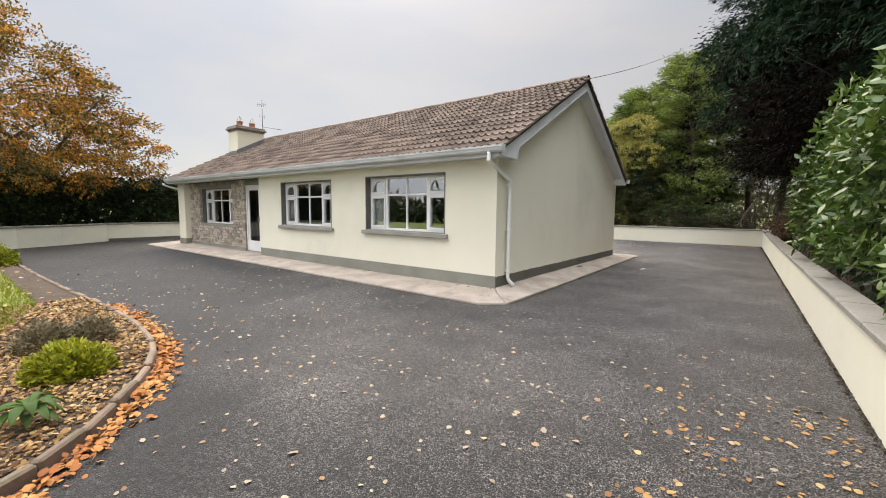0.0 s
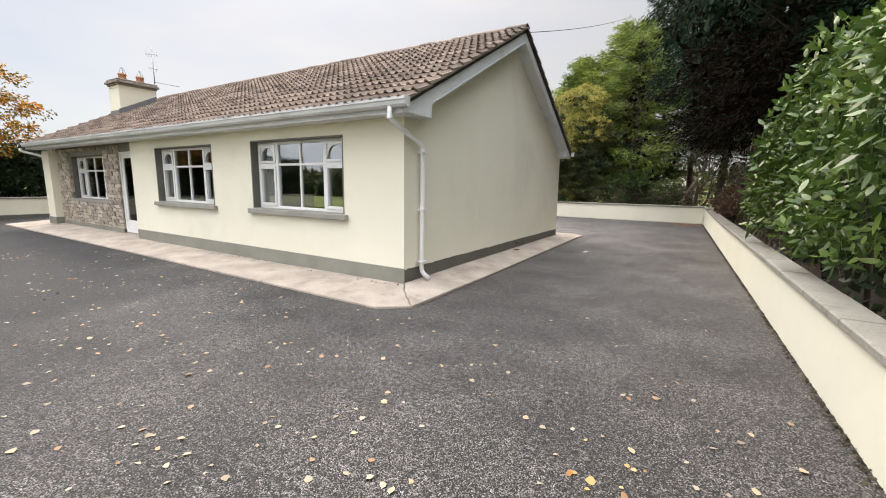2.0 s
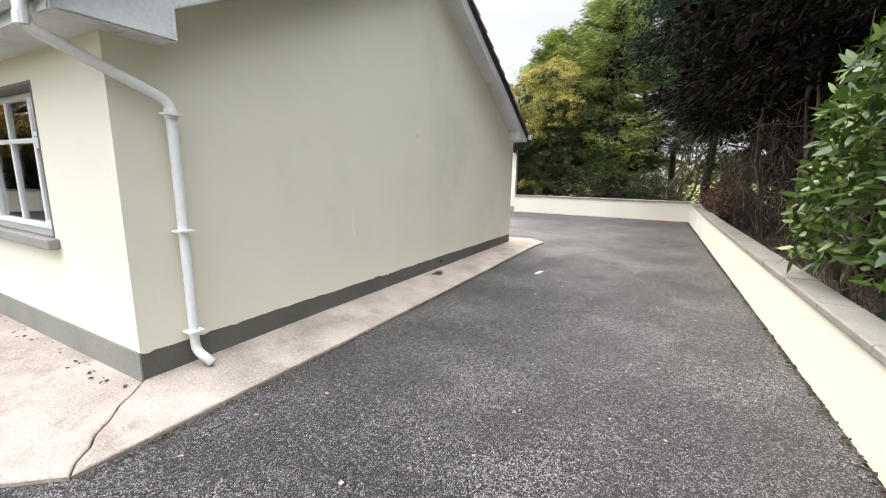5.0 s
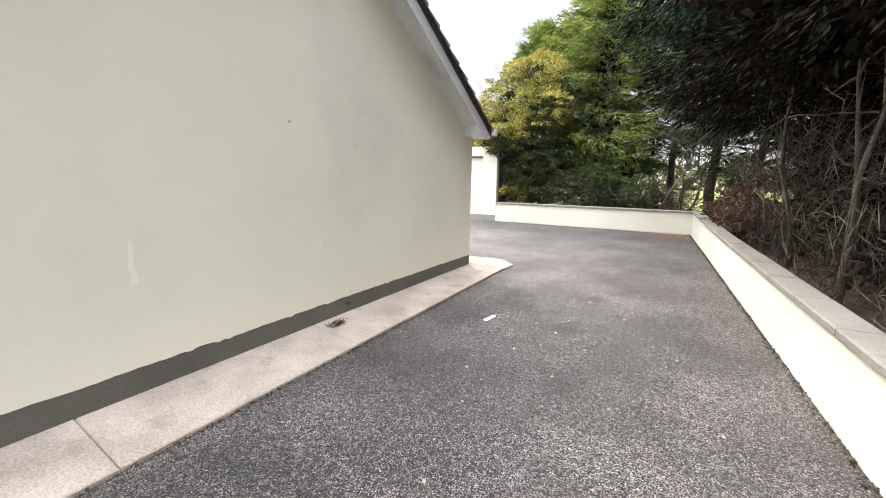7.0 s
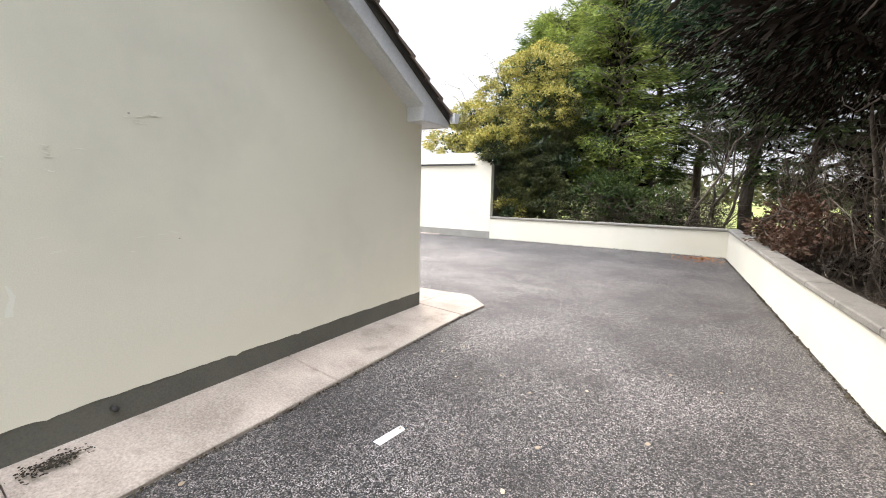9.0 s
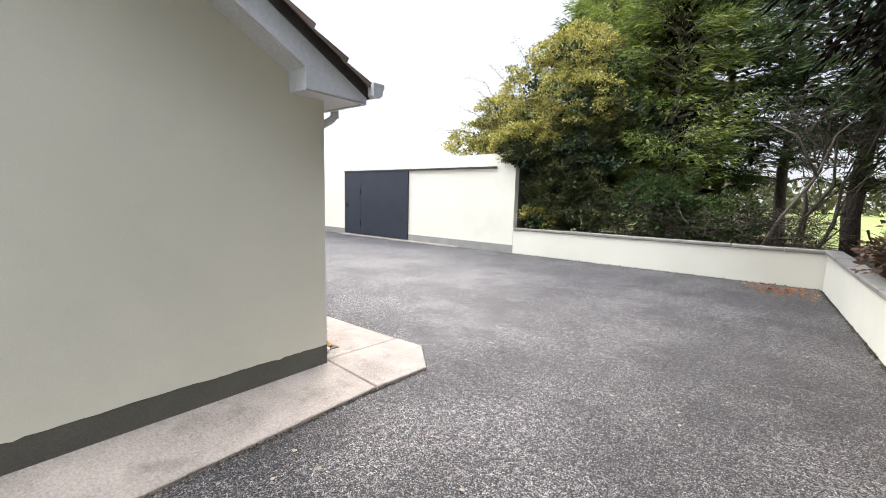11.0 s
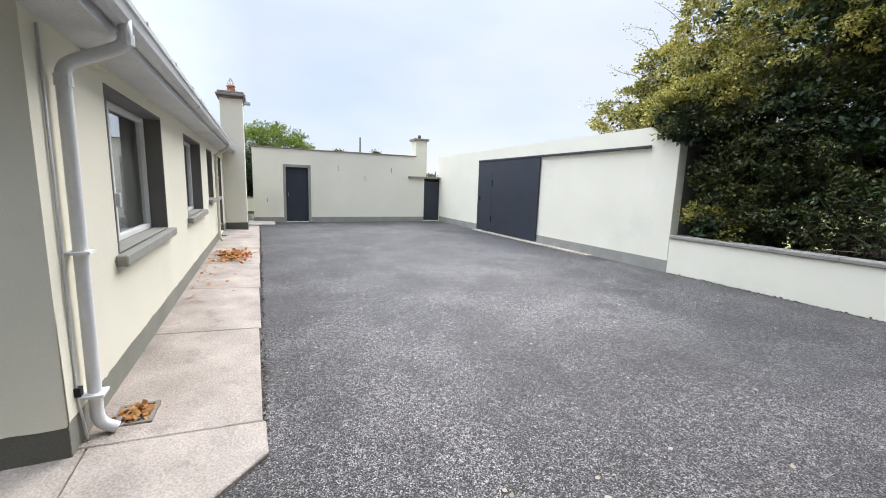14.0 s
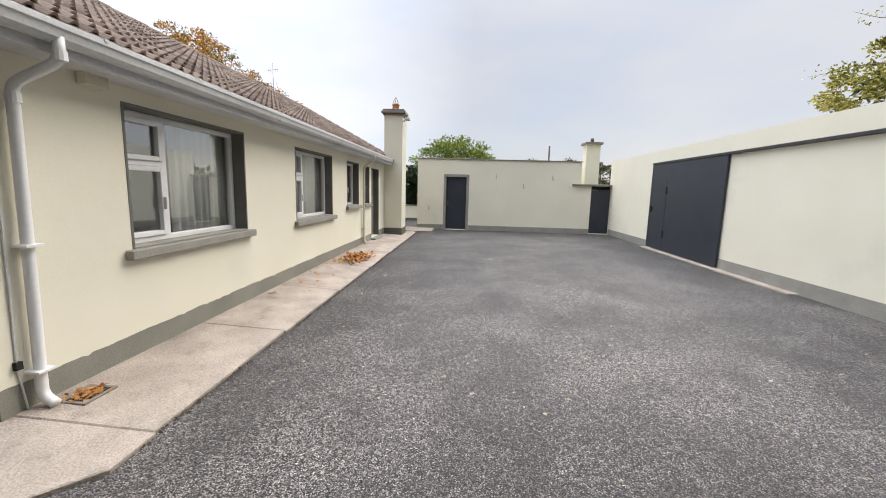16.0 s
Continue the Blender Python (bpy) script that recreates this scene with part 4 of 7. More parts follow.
PX, PY = HX + 0.09, 6.87
downpipe([(-3.66, 6.2, 2.48), (-3.66, 6.2, 2.33), (PX, PY, 2.04), (PX - 0.02, PY + 0.02, 0.22), (PX + 0.08, PY + 0.08, 0.12)], PVC, [(PX, PY, 1.96), (PX - 0.01, PY + 0.01, 1.15), (PX - 0.02, PY + 0.02, 0.38)], 1, "white plastic downpipe crossing the corner")
downpipe([(-4.0, 14.49, 2.43), (-4.0, 14.49, 2.29), (-3.94, RY + 0.06, 2.14), (-3.9, RY + 0.06, 0.14), (-3.9, RY + 0.15, 0.085)], PVC, [(-3.92, RY + 0.06, 1.15), (-3.902, RY + 0.06, 0.32)], 1, "white plastic rear downpipe")
downpipe([(-12.15, 14.5, 2.42), (-12.15, 14.5, 2.32), (-12.15, RY + 0.06, 2.12), (-12.15, RY + 0.06, 0.16), (-12.15, RY + 0.12, 0.1)], PIPE_CREAM, [(-12.15, RY + 0.06, 1.6), (-12.15, RY + 0.06, 0.5)], 1, "cream painted rear downpipe")
downpipe([(-18.2, 6.11, 2.42), (-18.2, 6.11, 2.34), (-18.16, 6.6, 2.2), (-18.16, 6.75, 0.2), (-18.2, 6.75, 0.12)], PVC, [], 1, "white plastic downpipe by the porch pier")

cord = tube("wall_cable", rounded([(-3.84, RY + 0.012, 2.3), (-3.83, RY + 0.012, 1.2), (-3.81, RY + 0.012, 0.36), (-3.83, RY + 0.03, 0.08)], 0.03), 0.007, PVC_OLD, house, "grey cable clipped beside the rear downpipe", 6)
box("cable_clip", (-3.83, -3.79, RY + 0.002, RY + 0.035, 0.36, 0.41), BLACK, cord)

# ---- garage along the yard ----
GY = 22.52
garage = empty("garage", "long cream flat-roofed garage with a dark sliding door", "garage", at=(-12, 25, 0))
GD = (-14.14, -10.68, 0.04, 2.46)
g_line = [(-17.99, 0), (-6.45, 0), (-6.45, 2.5), (-7.15, 2.9), (-17.99, 2.86)]


def garage_face(u, v, d):
    return (u, GY + d, v)


holed_wall("wall", -17.99, -6.45, 0, 2.5, [(GD[0], GD[1], 0, GD[3])], garage_face, 0.22, CREAM, garage)
prism("parapet", [(-17.99, GY, 2.501), (-6.45, GY, 2.501), (-7.15, GY, 2.90), (-17.99, GY, 2.86)], (0, 0.22, 0), CREAM, garage)
# the side wall's shadow is put into its colour with the dark plinth grey
box("side_wall", (-6.67, -6.45, GY + 0.222, 26.4, 0, 2.5), PLINTH, garage, "side wall coloured grey for its shadow")
box("back_wall", (-17.99, -6.68, 26.2, 26.4, 0, 2.5), CREAM, garage)
box("flat_roof", (-17.99, -6.45, GY + 0.222, 26.4, 2.501, 2.6), CONCRETE, garage)
for b in ((-17.76, GD[0] - 0.01, GY - 0.012, GY - 0.001, 0, 0.22), (GD[1] + 0.01, -6.44, GY - 0.012, GY - 0.001, 0, 0.24)):
    box("plinth", b, SILL, garage)
box("threshold_slab", (GD[0] - 0.12, -8.4, GY - 0.2, GY - 0.013, -0.02, 0.025), CONCRETE, garage, bevel=0.006)
rail = box("door_rail", (GD[0] - 0.05, -7.05, GY - 0.075, GY - 0.02, 2.47, 2.53), DARK_METAL, garage, "dark steel sliding rail", bevel=0.006)
for x in (-13.6, -10.4, -7.2):
    box("rail_bracket", (x, x + 0.04, GY - 0.02, GY + 0.0, 2.468, 2.532), DARK_METAL, rail)
sd = box("sliding_door", (GD[0] - 0.04, GD[1] + 0.04, GY - 0.06, GY - 0.02, 0.045, 2.468), NAVY, garage, "navy painted metal sliding door with a wicket", bevel=0.004)
box("wicket_door", (GD[0] + 0.06, GD[0] + 0.94, GY - 0.066, GY - 0.061, 0.12, 2.02), NAVY, sd)
for z in (0.4, 1.62):
    box("hinge", (GD[0] + 0.93, GD[0] + 0.965, GY - 0.08, GY - 0.06, z, z + 0.2), BLACK, sd)
bm = bmesh.new()
add_box(bm, GD[0] + 0.1, GD[0] + 0.24, GY - 0.085, GY - 0.066, 1.18, 1.21)
add_box(bm, GD[0] + 0.11, GD[0] + 0.15, GY - 0.095, GY - 0.066, 1.1, 1.26)
part("door_latch", bm, BLACK, sd)
for x in (GD[0] - 0.03, GD[1] - 0.0):
    box("door_stile", (x, x + 0.035, GY - 0.0665, GY - 0.0605, 0.05, 2.46), NAVY, sd)

# ---- outbuilding closing the yard ----
SX = -17.77
shed = empty("outbuilding", "cream rendered flat-roofed outbuilding with a dark door", "outbuilding", at=(-19.5, 18, 0))
SD = (16.07, 16.88, 0.03, 2.11)
ND = (21.75, 22.50, 0.03, 1.87)


def shed_face(u, v, d):
    return (SX - d, u, v)


holed_wall("wall", 14.92, 21.33, 0, 2.78, [SD], shed_face, 0.22, CREAM, shed)
holed_wall("low_wall", 21.332, 22.51, 0, 1.88, [ND], shed_face, 0.22, CREAM, shed)
box("side_wall", (-21.6, SX - 0.222, 14.92, 15.14, 0, 2.78), CREAM, shed)
box("end_wall", (-21.6, SX - 0.222, 21.11, 21.33, 0, 2.78), CREAM, shed)
box("back_wall", (-21.8, -21.602, 14.92, 22.5, 0, 2.78), CREAM, shed)
box("flat_roof", (-21.85, SX + 0.03, 14.88, 21.36, 2.782, 2.82), CROWN, shed, "thin dark roof edge", bevel=0.006)
box("lintel_slab", (-18.4, SX + 0.09, 21.0, 22.505, 1.884, 1.95), COPING, shed, bevel=0.01)
for b in ((14.91, 15.965), (16.99, 21.75)):
    box("plinth", (SX + 0.001, SX + 0.012, b[0], b[1], 0, 0.2), SILL, shed)
bm = bmesh.new()
members(bm, shed_face, [(SD[0] - 0.1, SD[0], 0, SD[3] + 0.1), (SD[1], SD[1] + 0.1, 0, SD[3] + 0.1), (SD[0], SD[1], SD[3], SD[3] + 0.1)], -0.012, 0.1, 0.003)
part("door_surround", bm, SILL, shed, "grey plaster door surround")
bm = bmesh.new()
members(bm, shed_face, [(SD[0] + 0.004, SD[1] - 0.004, 0.03, SD[3] - 0.004)], 0.06, 0.1, 0.004)
leaf = part("door", bm, NAVY, shed, "navy painted flush door")
bm = bmesh.new()
members(bm, shed_face, [(SD[0] + 0.06, SD[0] + 0.09, 1.0, 1.14)], 0.02, 0.06, 0.004)
part("door_handle", bm, STEEL, leaf)
bm = bmesh.new()
members(bm, shed_face, [(ND[0] + 0.004, ND[1] - 0.004, 0.03, ND[3] - 0.14)], 0.05, 0.09, 0.004)
part("narrow_door", bm, NAVY, shed, "narrow dark store door")
bm = bmesh.new()
members(bm, shed_face, [(ND[0] + 0.004, ND[1] - 0.004, ND[3] - 0.13, ND[3] - 0.002)], 0.1, 0.14, 0)
part("door_head", bm, BLACK, shed)
chm = box("chimney", (-19.75, -19.15, 21.84, 22.4, 0, 3.62), CREAM, shed, "square cream chimney")
bm = bmesh.new()
add_box(bm, -19.83, -19.07, 21.76, 22.48, 3.62, 3.72, 0.01)
part("crown", bm, CROWN, chm)
tube("flue", [(-19.45, 22.12, 3.7), (-19.45, 22.12, 3.9)], 0.07, DARK_METAL, chm)
for y, z in ((18.03, 2.15), (19.11, 1.81), (20.23, 2.16), (15.39, 0.86)):
    bm = bmesh.new()
    add_tube(bm, [(SX, y, z + 0.08), (SX + 0.05, y, z + 0.08), (SX + 0.06, y, z - 0.08), (SX + 0.1, y + 0.02, z - 0.1)], 0.009, 6)
    part("wall_hook", bm, DARK_METAL, shed, "rusty iron wall hook")

# ---- planting ----
LAUREL = leaf_material("laurel_leaf", [(0.02, 0.045, 0.007), (0.05, 0.1, 0.016), (0.1, 0.165, 0.03), (0.21, 0.27, 0.055)], 0.36, 0.2, 0.4)
CYPRESS = leaf_material("dark_cypress_spray", [(0.005, 0.012, 0.007), (0.014, 0.03, 0.016), (0.04, 0.07, 0.034)], 0.85, 0.05, 0.08)
# dead brown sprays, darkened in colour for the shade they hang in
CYPRESS_DEAD_SHADED = leaf_material("shaded_dead_cypress", [(0.005, 0.004, 0.003), (0.011, 0.0085, 0.006), (0.03, 0.0225, 0.0165)], 0.95, 0.0, 0.05)
CYPRESS_LIGHT = leaf_material("light_cypress_spray", [(0.04, 0.075, 0.016), (0.12, 0.175, 0.036), (0.26, 0.31, 0.07), (0.4, 0.44, 0.11)], 0.7, 0.25, 0.2)
FIR = leaf_material("mid_green_spray", [(0.02, 0.038, 0.013), (0.055, 0.09, 0.028), (0.13, 0.175, 0.05)], 0.7, 0.15, 0.2)
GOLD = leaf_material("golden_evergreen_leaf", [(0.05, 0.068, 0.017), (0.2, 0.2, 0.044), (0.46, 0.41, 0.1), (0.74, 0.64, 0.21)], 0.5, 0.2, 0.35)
# darker copy of the golden leaf, standing in for its shaded side
GOLD_SHADE = leaf_material("golden_leaf_shade_tone", [(0.012, 0.02, 0.006), (0.03, 0.043, 0.013), (0.08, 0.09, 0.025), (0.19, 0.185, 0.055)], 0.45, 0.12, 0.35)
BEECH = leaf_material("autumn_beech_leaf", [(0.03, 0.035, 0.01), (0.09, 0.085, 0.02), (0.22, 0.14, 0.022), (0.58, 0.24, 0.028), (0.88, 0.4, 0.04)], 0.6, 0.35, 0.3)
HEDGE = leaf_material("dark_hedge_and_shade_leaf", [(0.012, 0.025, 0.01), (0.028, 0.05, 0.017), (0.05, 0.085, 0.028)], 0.5, 0.12, 0.35)
SHRUB_YELLOW = leaf_material("yellow_green_shrub_leaf", [(0.07, 0.1, 0.012), (0.27, 0.29, 0.025), (0.6, 0.53, 0.05)], 0.55, 0.3, 0.3)
SHRUB_GREY = leaf_material("grey_brown_shrub_leaf", [(0.09, 0.08, 0.045), (0.2, 0.165, 0.1), (0.32, 0.27, 0.17)], 0.8, 0.15, 0.2)
HOSTA = leaf_material("broad_green_leaf", [(0.03, 0.065, 0.01), (0.06, 0.115, 0.016), (0.12, 0.18, 0.03)], 0.5, 0.25, 0.25)
TREE_GREEN = leaf_material("bright_green_leaf", [(0.08, 0.12, 0.02), (0.16, 0.21, 0.035), (0.26, 0.3, 0.06)], 0.6, 0.3, 0.3)
FAR_LEAF = leaf_material("far_woodland_leaf", [(0.04, 0.05, 0.025), (0.08, 0.085, 0.035), (0.13, 0.11, 0.05)], 0.8, 0.1, 0.2)
FALLEN = leaf_material("fallen_leaf", [(0.2, 0.085, 0.035), (0.35, 0.18, 0.065), (0.44, 0.3, 0.12), (0.42, 0.33, 0.19)], 0.7, 0.1, 0.25)
FALLEN_PALE = leaf_material("pale_fallen_leaf", [(0.2, 0.1, 0.05), (0.34, 0.2, 0.11), (0.47, 0.35, 0.23), (0.44, 0.27, 0.09)], 0.7, 0.1, 0.25)
FALLEN_ORANGE = leaf_material("orange_fallen_leaf", [(0.2, 0.065, 0.022), (0.38, 0.14, 0.04), (0.5, 0.25, 0.08), (0.44, 0.3, 0.14)], 0.7, 0.1, 0.25)
FALLEN_WHITE = leaf_material("bleached_fallen_leaf", [(0.24, 0.18, 0.12), (0.34, 0.28, 0.2), (0.43, 0.38, 0.29)], 0.7, 0.1, 0.25)
BED_LEAF = leaf_material("bed_litter_leaf", [(0.06, 0.035, 0.02), (0.17, 0.09, 0.04), (0.36, 0.22, 0.09), (0.5, 0.37, 0.19)], 0.8, 0.05, 0.2)
GRASS = leaf_material("lawn_blade", [(0.13, 0.17, 0.02), (0.24, 0.27, 0.035), (0.34, 0.33, 0.06)], 0.7, 0.25, 0.2)
DEADWOOD = leaf_material("dead_brown_twig", [(0.03, 0.024, 0.018), (0.08, 0.062, 0.046), (0.24, 0.2, 0.155)], 0.9, 0.0, 0.15)
RUST = leaf_material("rusty_blossom", [(0.07, 0.07, 0.03), (0.15, 0.09, 0.06), (0.26, 0.15, 0.11)], 0.8, 0.1, 0.2)


def unit(v):
    return v / np.maximum(np.linalg.norm(v, axis=1, keepdims=True), 1e-9)


def leaves(name, pos, along, length, width, mat, parent=None, fold=0.25, label="", seed=0, up=None, oval=0.0):
    """One mesh of many leaves, each folded along the midrib: two triangles, or a curled oval of four."""
    r = np.random.RandomState(seed)
    n = len(pos)
    along = unit(np.asarray(along, float))
    helper = r.normal(size=(n, 3)) if up is None else np.asarray(up, float) + r.normal(size=(n, 3)) * 0.25
    side = unit(np.cross(along, helper))
    normal = np.cross(side, along)
    length = np.broadcast_to(length, n)[:, None]
    width = np.broadcast_to(width, n)[:, None]
    if oval:
        curl = normal * length * oval * (r.rand(n, 1) - 0.3)
        cols = [pos]
        for f, w, s in ((0.28, 0.46, 1), (0.64, 0.42, 1)):
            cols.append(pos + along * length * f + side * width * w + normal * width * fold * 0.6 + curl * f)
        cols.append(pos + along * length + curl * 1.6)
        for f, w in ((0.64, 0.42), (0.28, 0.46)):
            cols.append(pos + along * length * f - side * width * w + normal * width * fold * 0.6 + curl * f)
        pattern = [[0, 1, 5], [1, 2, 4], [1, 4, 5], [2, 3, 4]]
    else:
        mid = pos + along * length * 0.45
        lift = normal * width * fold
        cols = [pos, mid + side * width / 2 + lift, pos + along * length, mid - side * width / 2 + lift]
        pattern = [[0, 1, 2], [0, 2, 3]]
    c, f = len(cols), len(pattern)
    verts = np.stack(cols, axis=1).reshape(-1, 3)
    base = np.arange(n, dtype=np.int32)[:, None] * c
    tris = np.concatenate([base + np.array([p]) for p in pattern], axis=1).reshape(-1)
    me = bpy.data.meshes.new(name)
    me.vertices.add(n * c)
    me.vertices.foreach_set("co", verts.astype(np.float32).ravel())
    me.loops.add(n * f * 3)
    me.loops.foreach_set("vertex_index", tris.astype(np.int32))
    me.polygons.add(n * f)
    me.polygons.foreach_set("loop_start", np.arange(0, n * f * 3, 3, dtype=np.int32))
    me.update(calc_edges=True)
    me.materials.append(mat)
    ob = new(name, me)
    if parent is not None:
        ob.parent = parent
        ob.location = -parent.location
    return tagged(ob, label)


def limb(parent, points, r0, r1, name="limb", mat=None, sides=7):
    k = len(points)
    return tube(name, points, [r0 + (r1 - r0) * i / (k - 1) for i in range(k)], mat or BARK, parent, sides=sides)


def bent(a, c, r, sag=0.0, wob=0.12, steps=5):
    a, c = np.array(a, float), np.array(c, float)
    d = np.linalg.norm(c - a)
    return [tuple(a + (c - a) * t + r.normal(size=3) * wob * d * 0.3 * math.sin(math.pi * t) + np.array([0, 0, sag * d * math.sin(math.pi * t)])) for t in np.linspace(0, 1, steps)]


def clumped_crown(r, centre, radii, clumps, per, spread, hollow=0.55, keep=None):
    """Clump centres towards the outside of a lumpy ellipsoid, then leaf places round each of them."""
    d = unit(r.normal(size=(clumps * 3, 3)))
    lump = np.array([1.0 + 0.28 * noise.noise(Vector(v) * 2.3 + Vector(centre)) for v in d])
    rad = (hollow + (1 - hollow) * np.sqrt(r.rand(len(d)))) * lump
    cs = np.array(centre) + d * rad[:, None] * np.array(radii)
    if keep is not None:
        cs = cs[[bool(keep(c)) for c in cs]]
    cs = cs[:clumps]
    size = spread * (0.6 + 0.8 * r.rand(len(cs)))
    off = unit(r.normal(size=(len(cs) * per, 3))) * (r.rand(len(cs) * per, 1) ** 0.5)
    off[:, 2] *= 0.55
    pos = np.repeat(cs, per, axis=0) + off * np.repeat(size, per)[:, None]
    out = unit(pos - np.array(centre)) * 0.7 + off * 0.6 + r.normal(size=pos.shape) * 0.5
    return cs, pos, out


def broad_tree(name, base, centre, radii, clumps, per, spread, leaf, mat, trunk_r, limbs, label, category="tree", seed=1, keep=None, hollow=0.5, stems=1, droop=0.0):
    r = np.random.RandomState(seed)
    tree = empty(name, label, category, at=base)
    cs, pos, out = clumped_crown(r, centre, radii, clumps, per, spread, hollow, keep)
    out[:, 2] -= droop
    leaves("crown", pos, out, leaf * (0.7 + 0.6 * r.rand(len(pos))), leaf * 0.55 * (0.7 + 0.5 * r.rand(len(pos))), mat, tree, seed=seed)
    for s in range(stems):
        lean = r.normal(size=2) * 0.25 * (s > 0)
        top = np.array([base[0] * 0.35 + centre[0] * 0.65 + lean[0] * 3, base[1] * 0.35 + centre[1] * 0.65 + lean[1] * 3, centre[2] + radii[2] * 0.3])
        foot = (base[0] + lean[0], base[1] + lean[1], base[2])
        spine = bent(foot, top, r, 0, 0.1, 7)
        limb(tree, spine, trunk_r, trunk_r * 0.35, "trunk", sides=10)
        far = cs[r.permutation(len(cs))[: limbs // stems]]
        for c in far:
            k = 1 + int(r.rand() * 4)
            limb(tree, bent(spine[k], c, r, -0.06, 0.2, 5), trunk_r * 0.38, 0.012)
    twigs = cs[r.permutation(len(cs))[:140]]
    bm = bmesh.new()
    for c in twigs:
        start = np.array(centre) * 0.5 + c * 0.5 + r.normal(size=3) * 0.3
        add_tube(bm, bent(start, c + (c - np.array(centre)) * 0.08, r, 0, 0.2, 4), [0.02, 0.014, 0.009, 0.004], 4, False)
    tagged(part("twig", bm, BARK, tree), kind="stuff")
    return tree


def conifer(name, base, height, radius, crown_from, branches, per, mat, label, seed=1, trunk_r=0.22, bare=0.35, spray=0.26, droop=0.25, taper=0.75, widest=0.3):
    """Trunk, boughs in rising rounds, and flat drooping sprays on the outer part of each bough."""
    r = np.random.RandomState(seed)
    tree = empty(name, label, "tree", "conifers round the yard", at=base)
    bx, by, bz = base
    limb(tree, [(bx + 0.08 * math.sin(k * 1.7 + seed), by + 0.08 * math.cos(k * 1.3), bz + height * 0.96 * k / 8) for k in range(9)], trunk_r, 0.03, "trunk", sides=10)
    P, A = [], []
    boughs = bmesh.new()
    for i in range(branches):
        f = r.rand() ** 0.9
        h = crown_from + (height - crown_from) * f
        shape = (f / widest) ** 0.5 if f < widest else (1 - (f - widest) / (1 - widest)) ** taper
        reach = radius * (0.25 + 0.75 * shape) * (0.65 + 0.5 * r.rand())
        a = r.rand() * 2 * math.pi
        d = np.array([math.cos(a), math.sin(a), 0.0])
        start = np.array([bx, by, bz + h - 0.15 * reach])
        t = np.linspace(0, 1, 6)
        line = start + d * reach * t[:, None] + np.array([0, 0, 1.0]) * (0.35 * reach * (t - droop * 2.2 * t * t))[:, None]
        add_tube(boughs, [tuple(p) for p in line], [0.045, 0.038, 0.03, 0.02, 0.012, 0.006], 4, False)
        s = bare + (1 - bare) * r.rand(per) ** 0.75
        p = np.stack([np.interp(s, t, line[:, c]) for c in range(3)], axis=1)
        lat = np.cross(d, [0, 0, 1.0])
        wide = (r.rand(per) - 0.5) * 2
        fan = 0.32 * reach * (1.08 - s) + 0.16
        p += lat * (wide * fan)[:, None] + r.normal(size=(per, 3)) * 0.07 - np.array([0, 0, 1.0]) * (np.abs(wide) * fan * droop)[:, None]
        P.append(p)
        A.append(d * 0.8 + lat * wide[:, None] * 0.8 + np.array([0, 0, -droop]) + r.normal(size=(per, 3)) * 0.35)
    P, A = np.concatenate(P), np.concatenate(A)
    n = len(P)
    leaves("crown", P, A, spray * (0.6 + 0.8 * r.rand(n)), spray * 0.13 * (0.6 + 0.8 * r.rand(n)), mat, tree, 0.1, seed=seed)
    tagged(part("bough", boughs, BARK, tree), kind="stuff")
    # near-black inner leaves put the shade within the crown into colour
    n = 260
    f = r.rand(n) ** 0.9
    a = 2 * math.pi * r.rand(n)
    dist = radius * 0.5 * (1 - 0.85 * f) * np.sqrt(r.rand(n))
    p = np.stack([bx + dist * np.cos(a), by + dist * np.sin(a), bz + crown_from + 0.6 + (height - crown_from - 1.2) * f], axis=1)
    leaves("inner_foliage", p, r.normal(size=p.shape), 0.26 + 0.2 * r.rand(n), 0.16, CYPRESS_DEAD_SHADED, tree, 0.1, seed=seed + 2)
    return tree


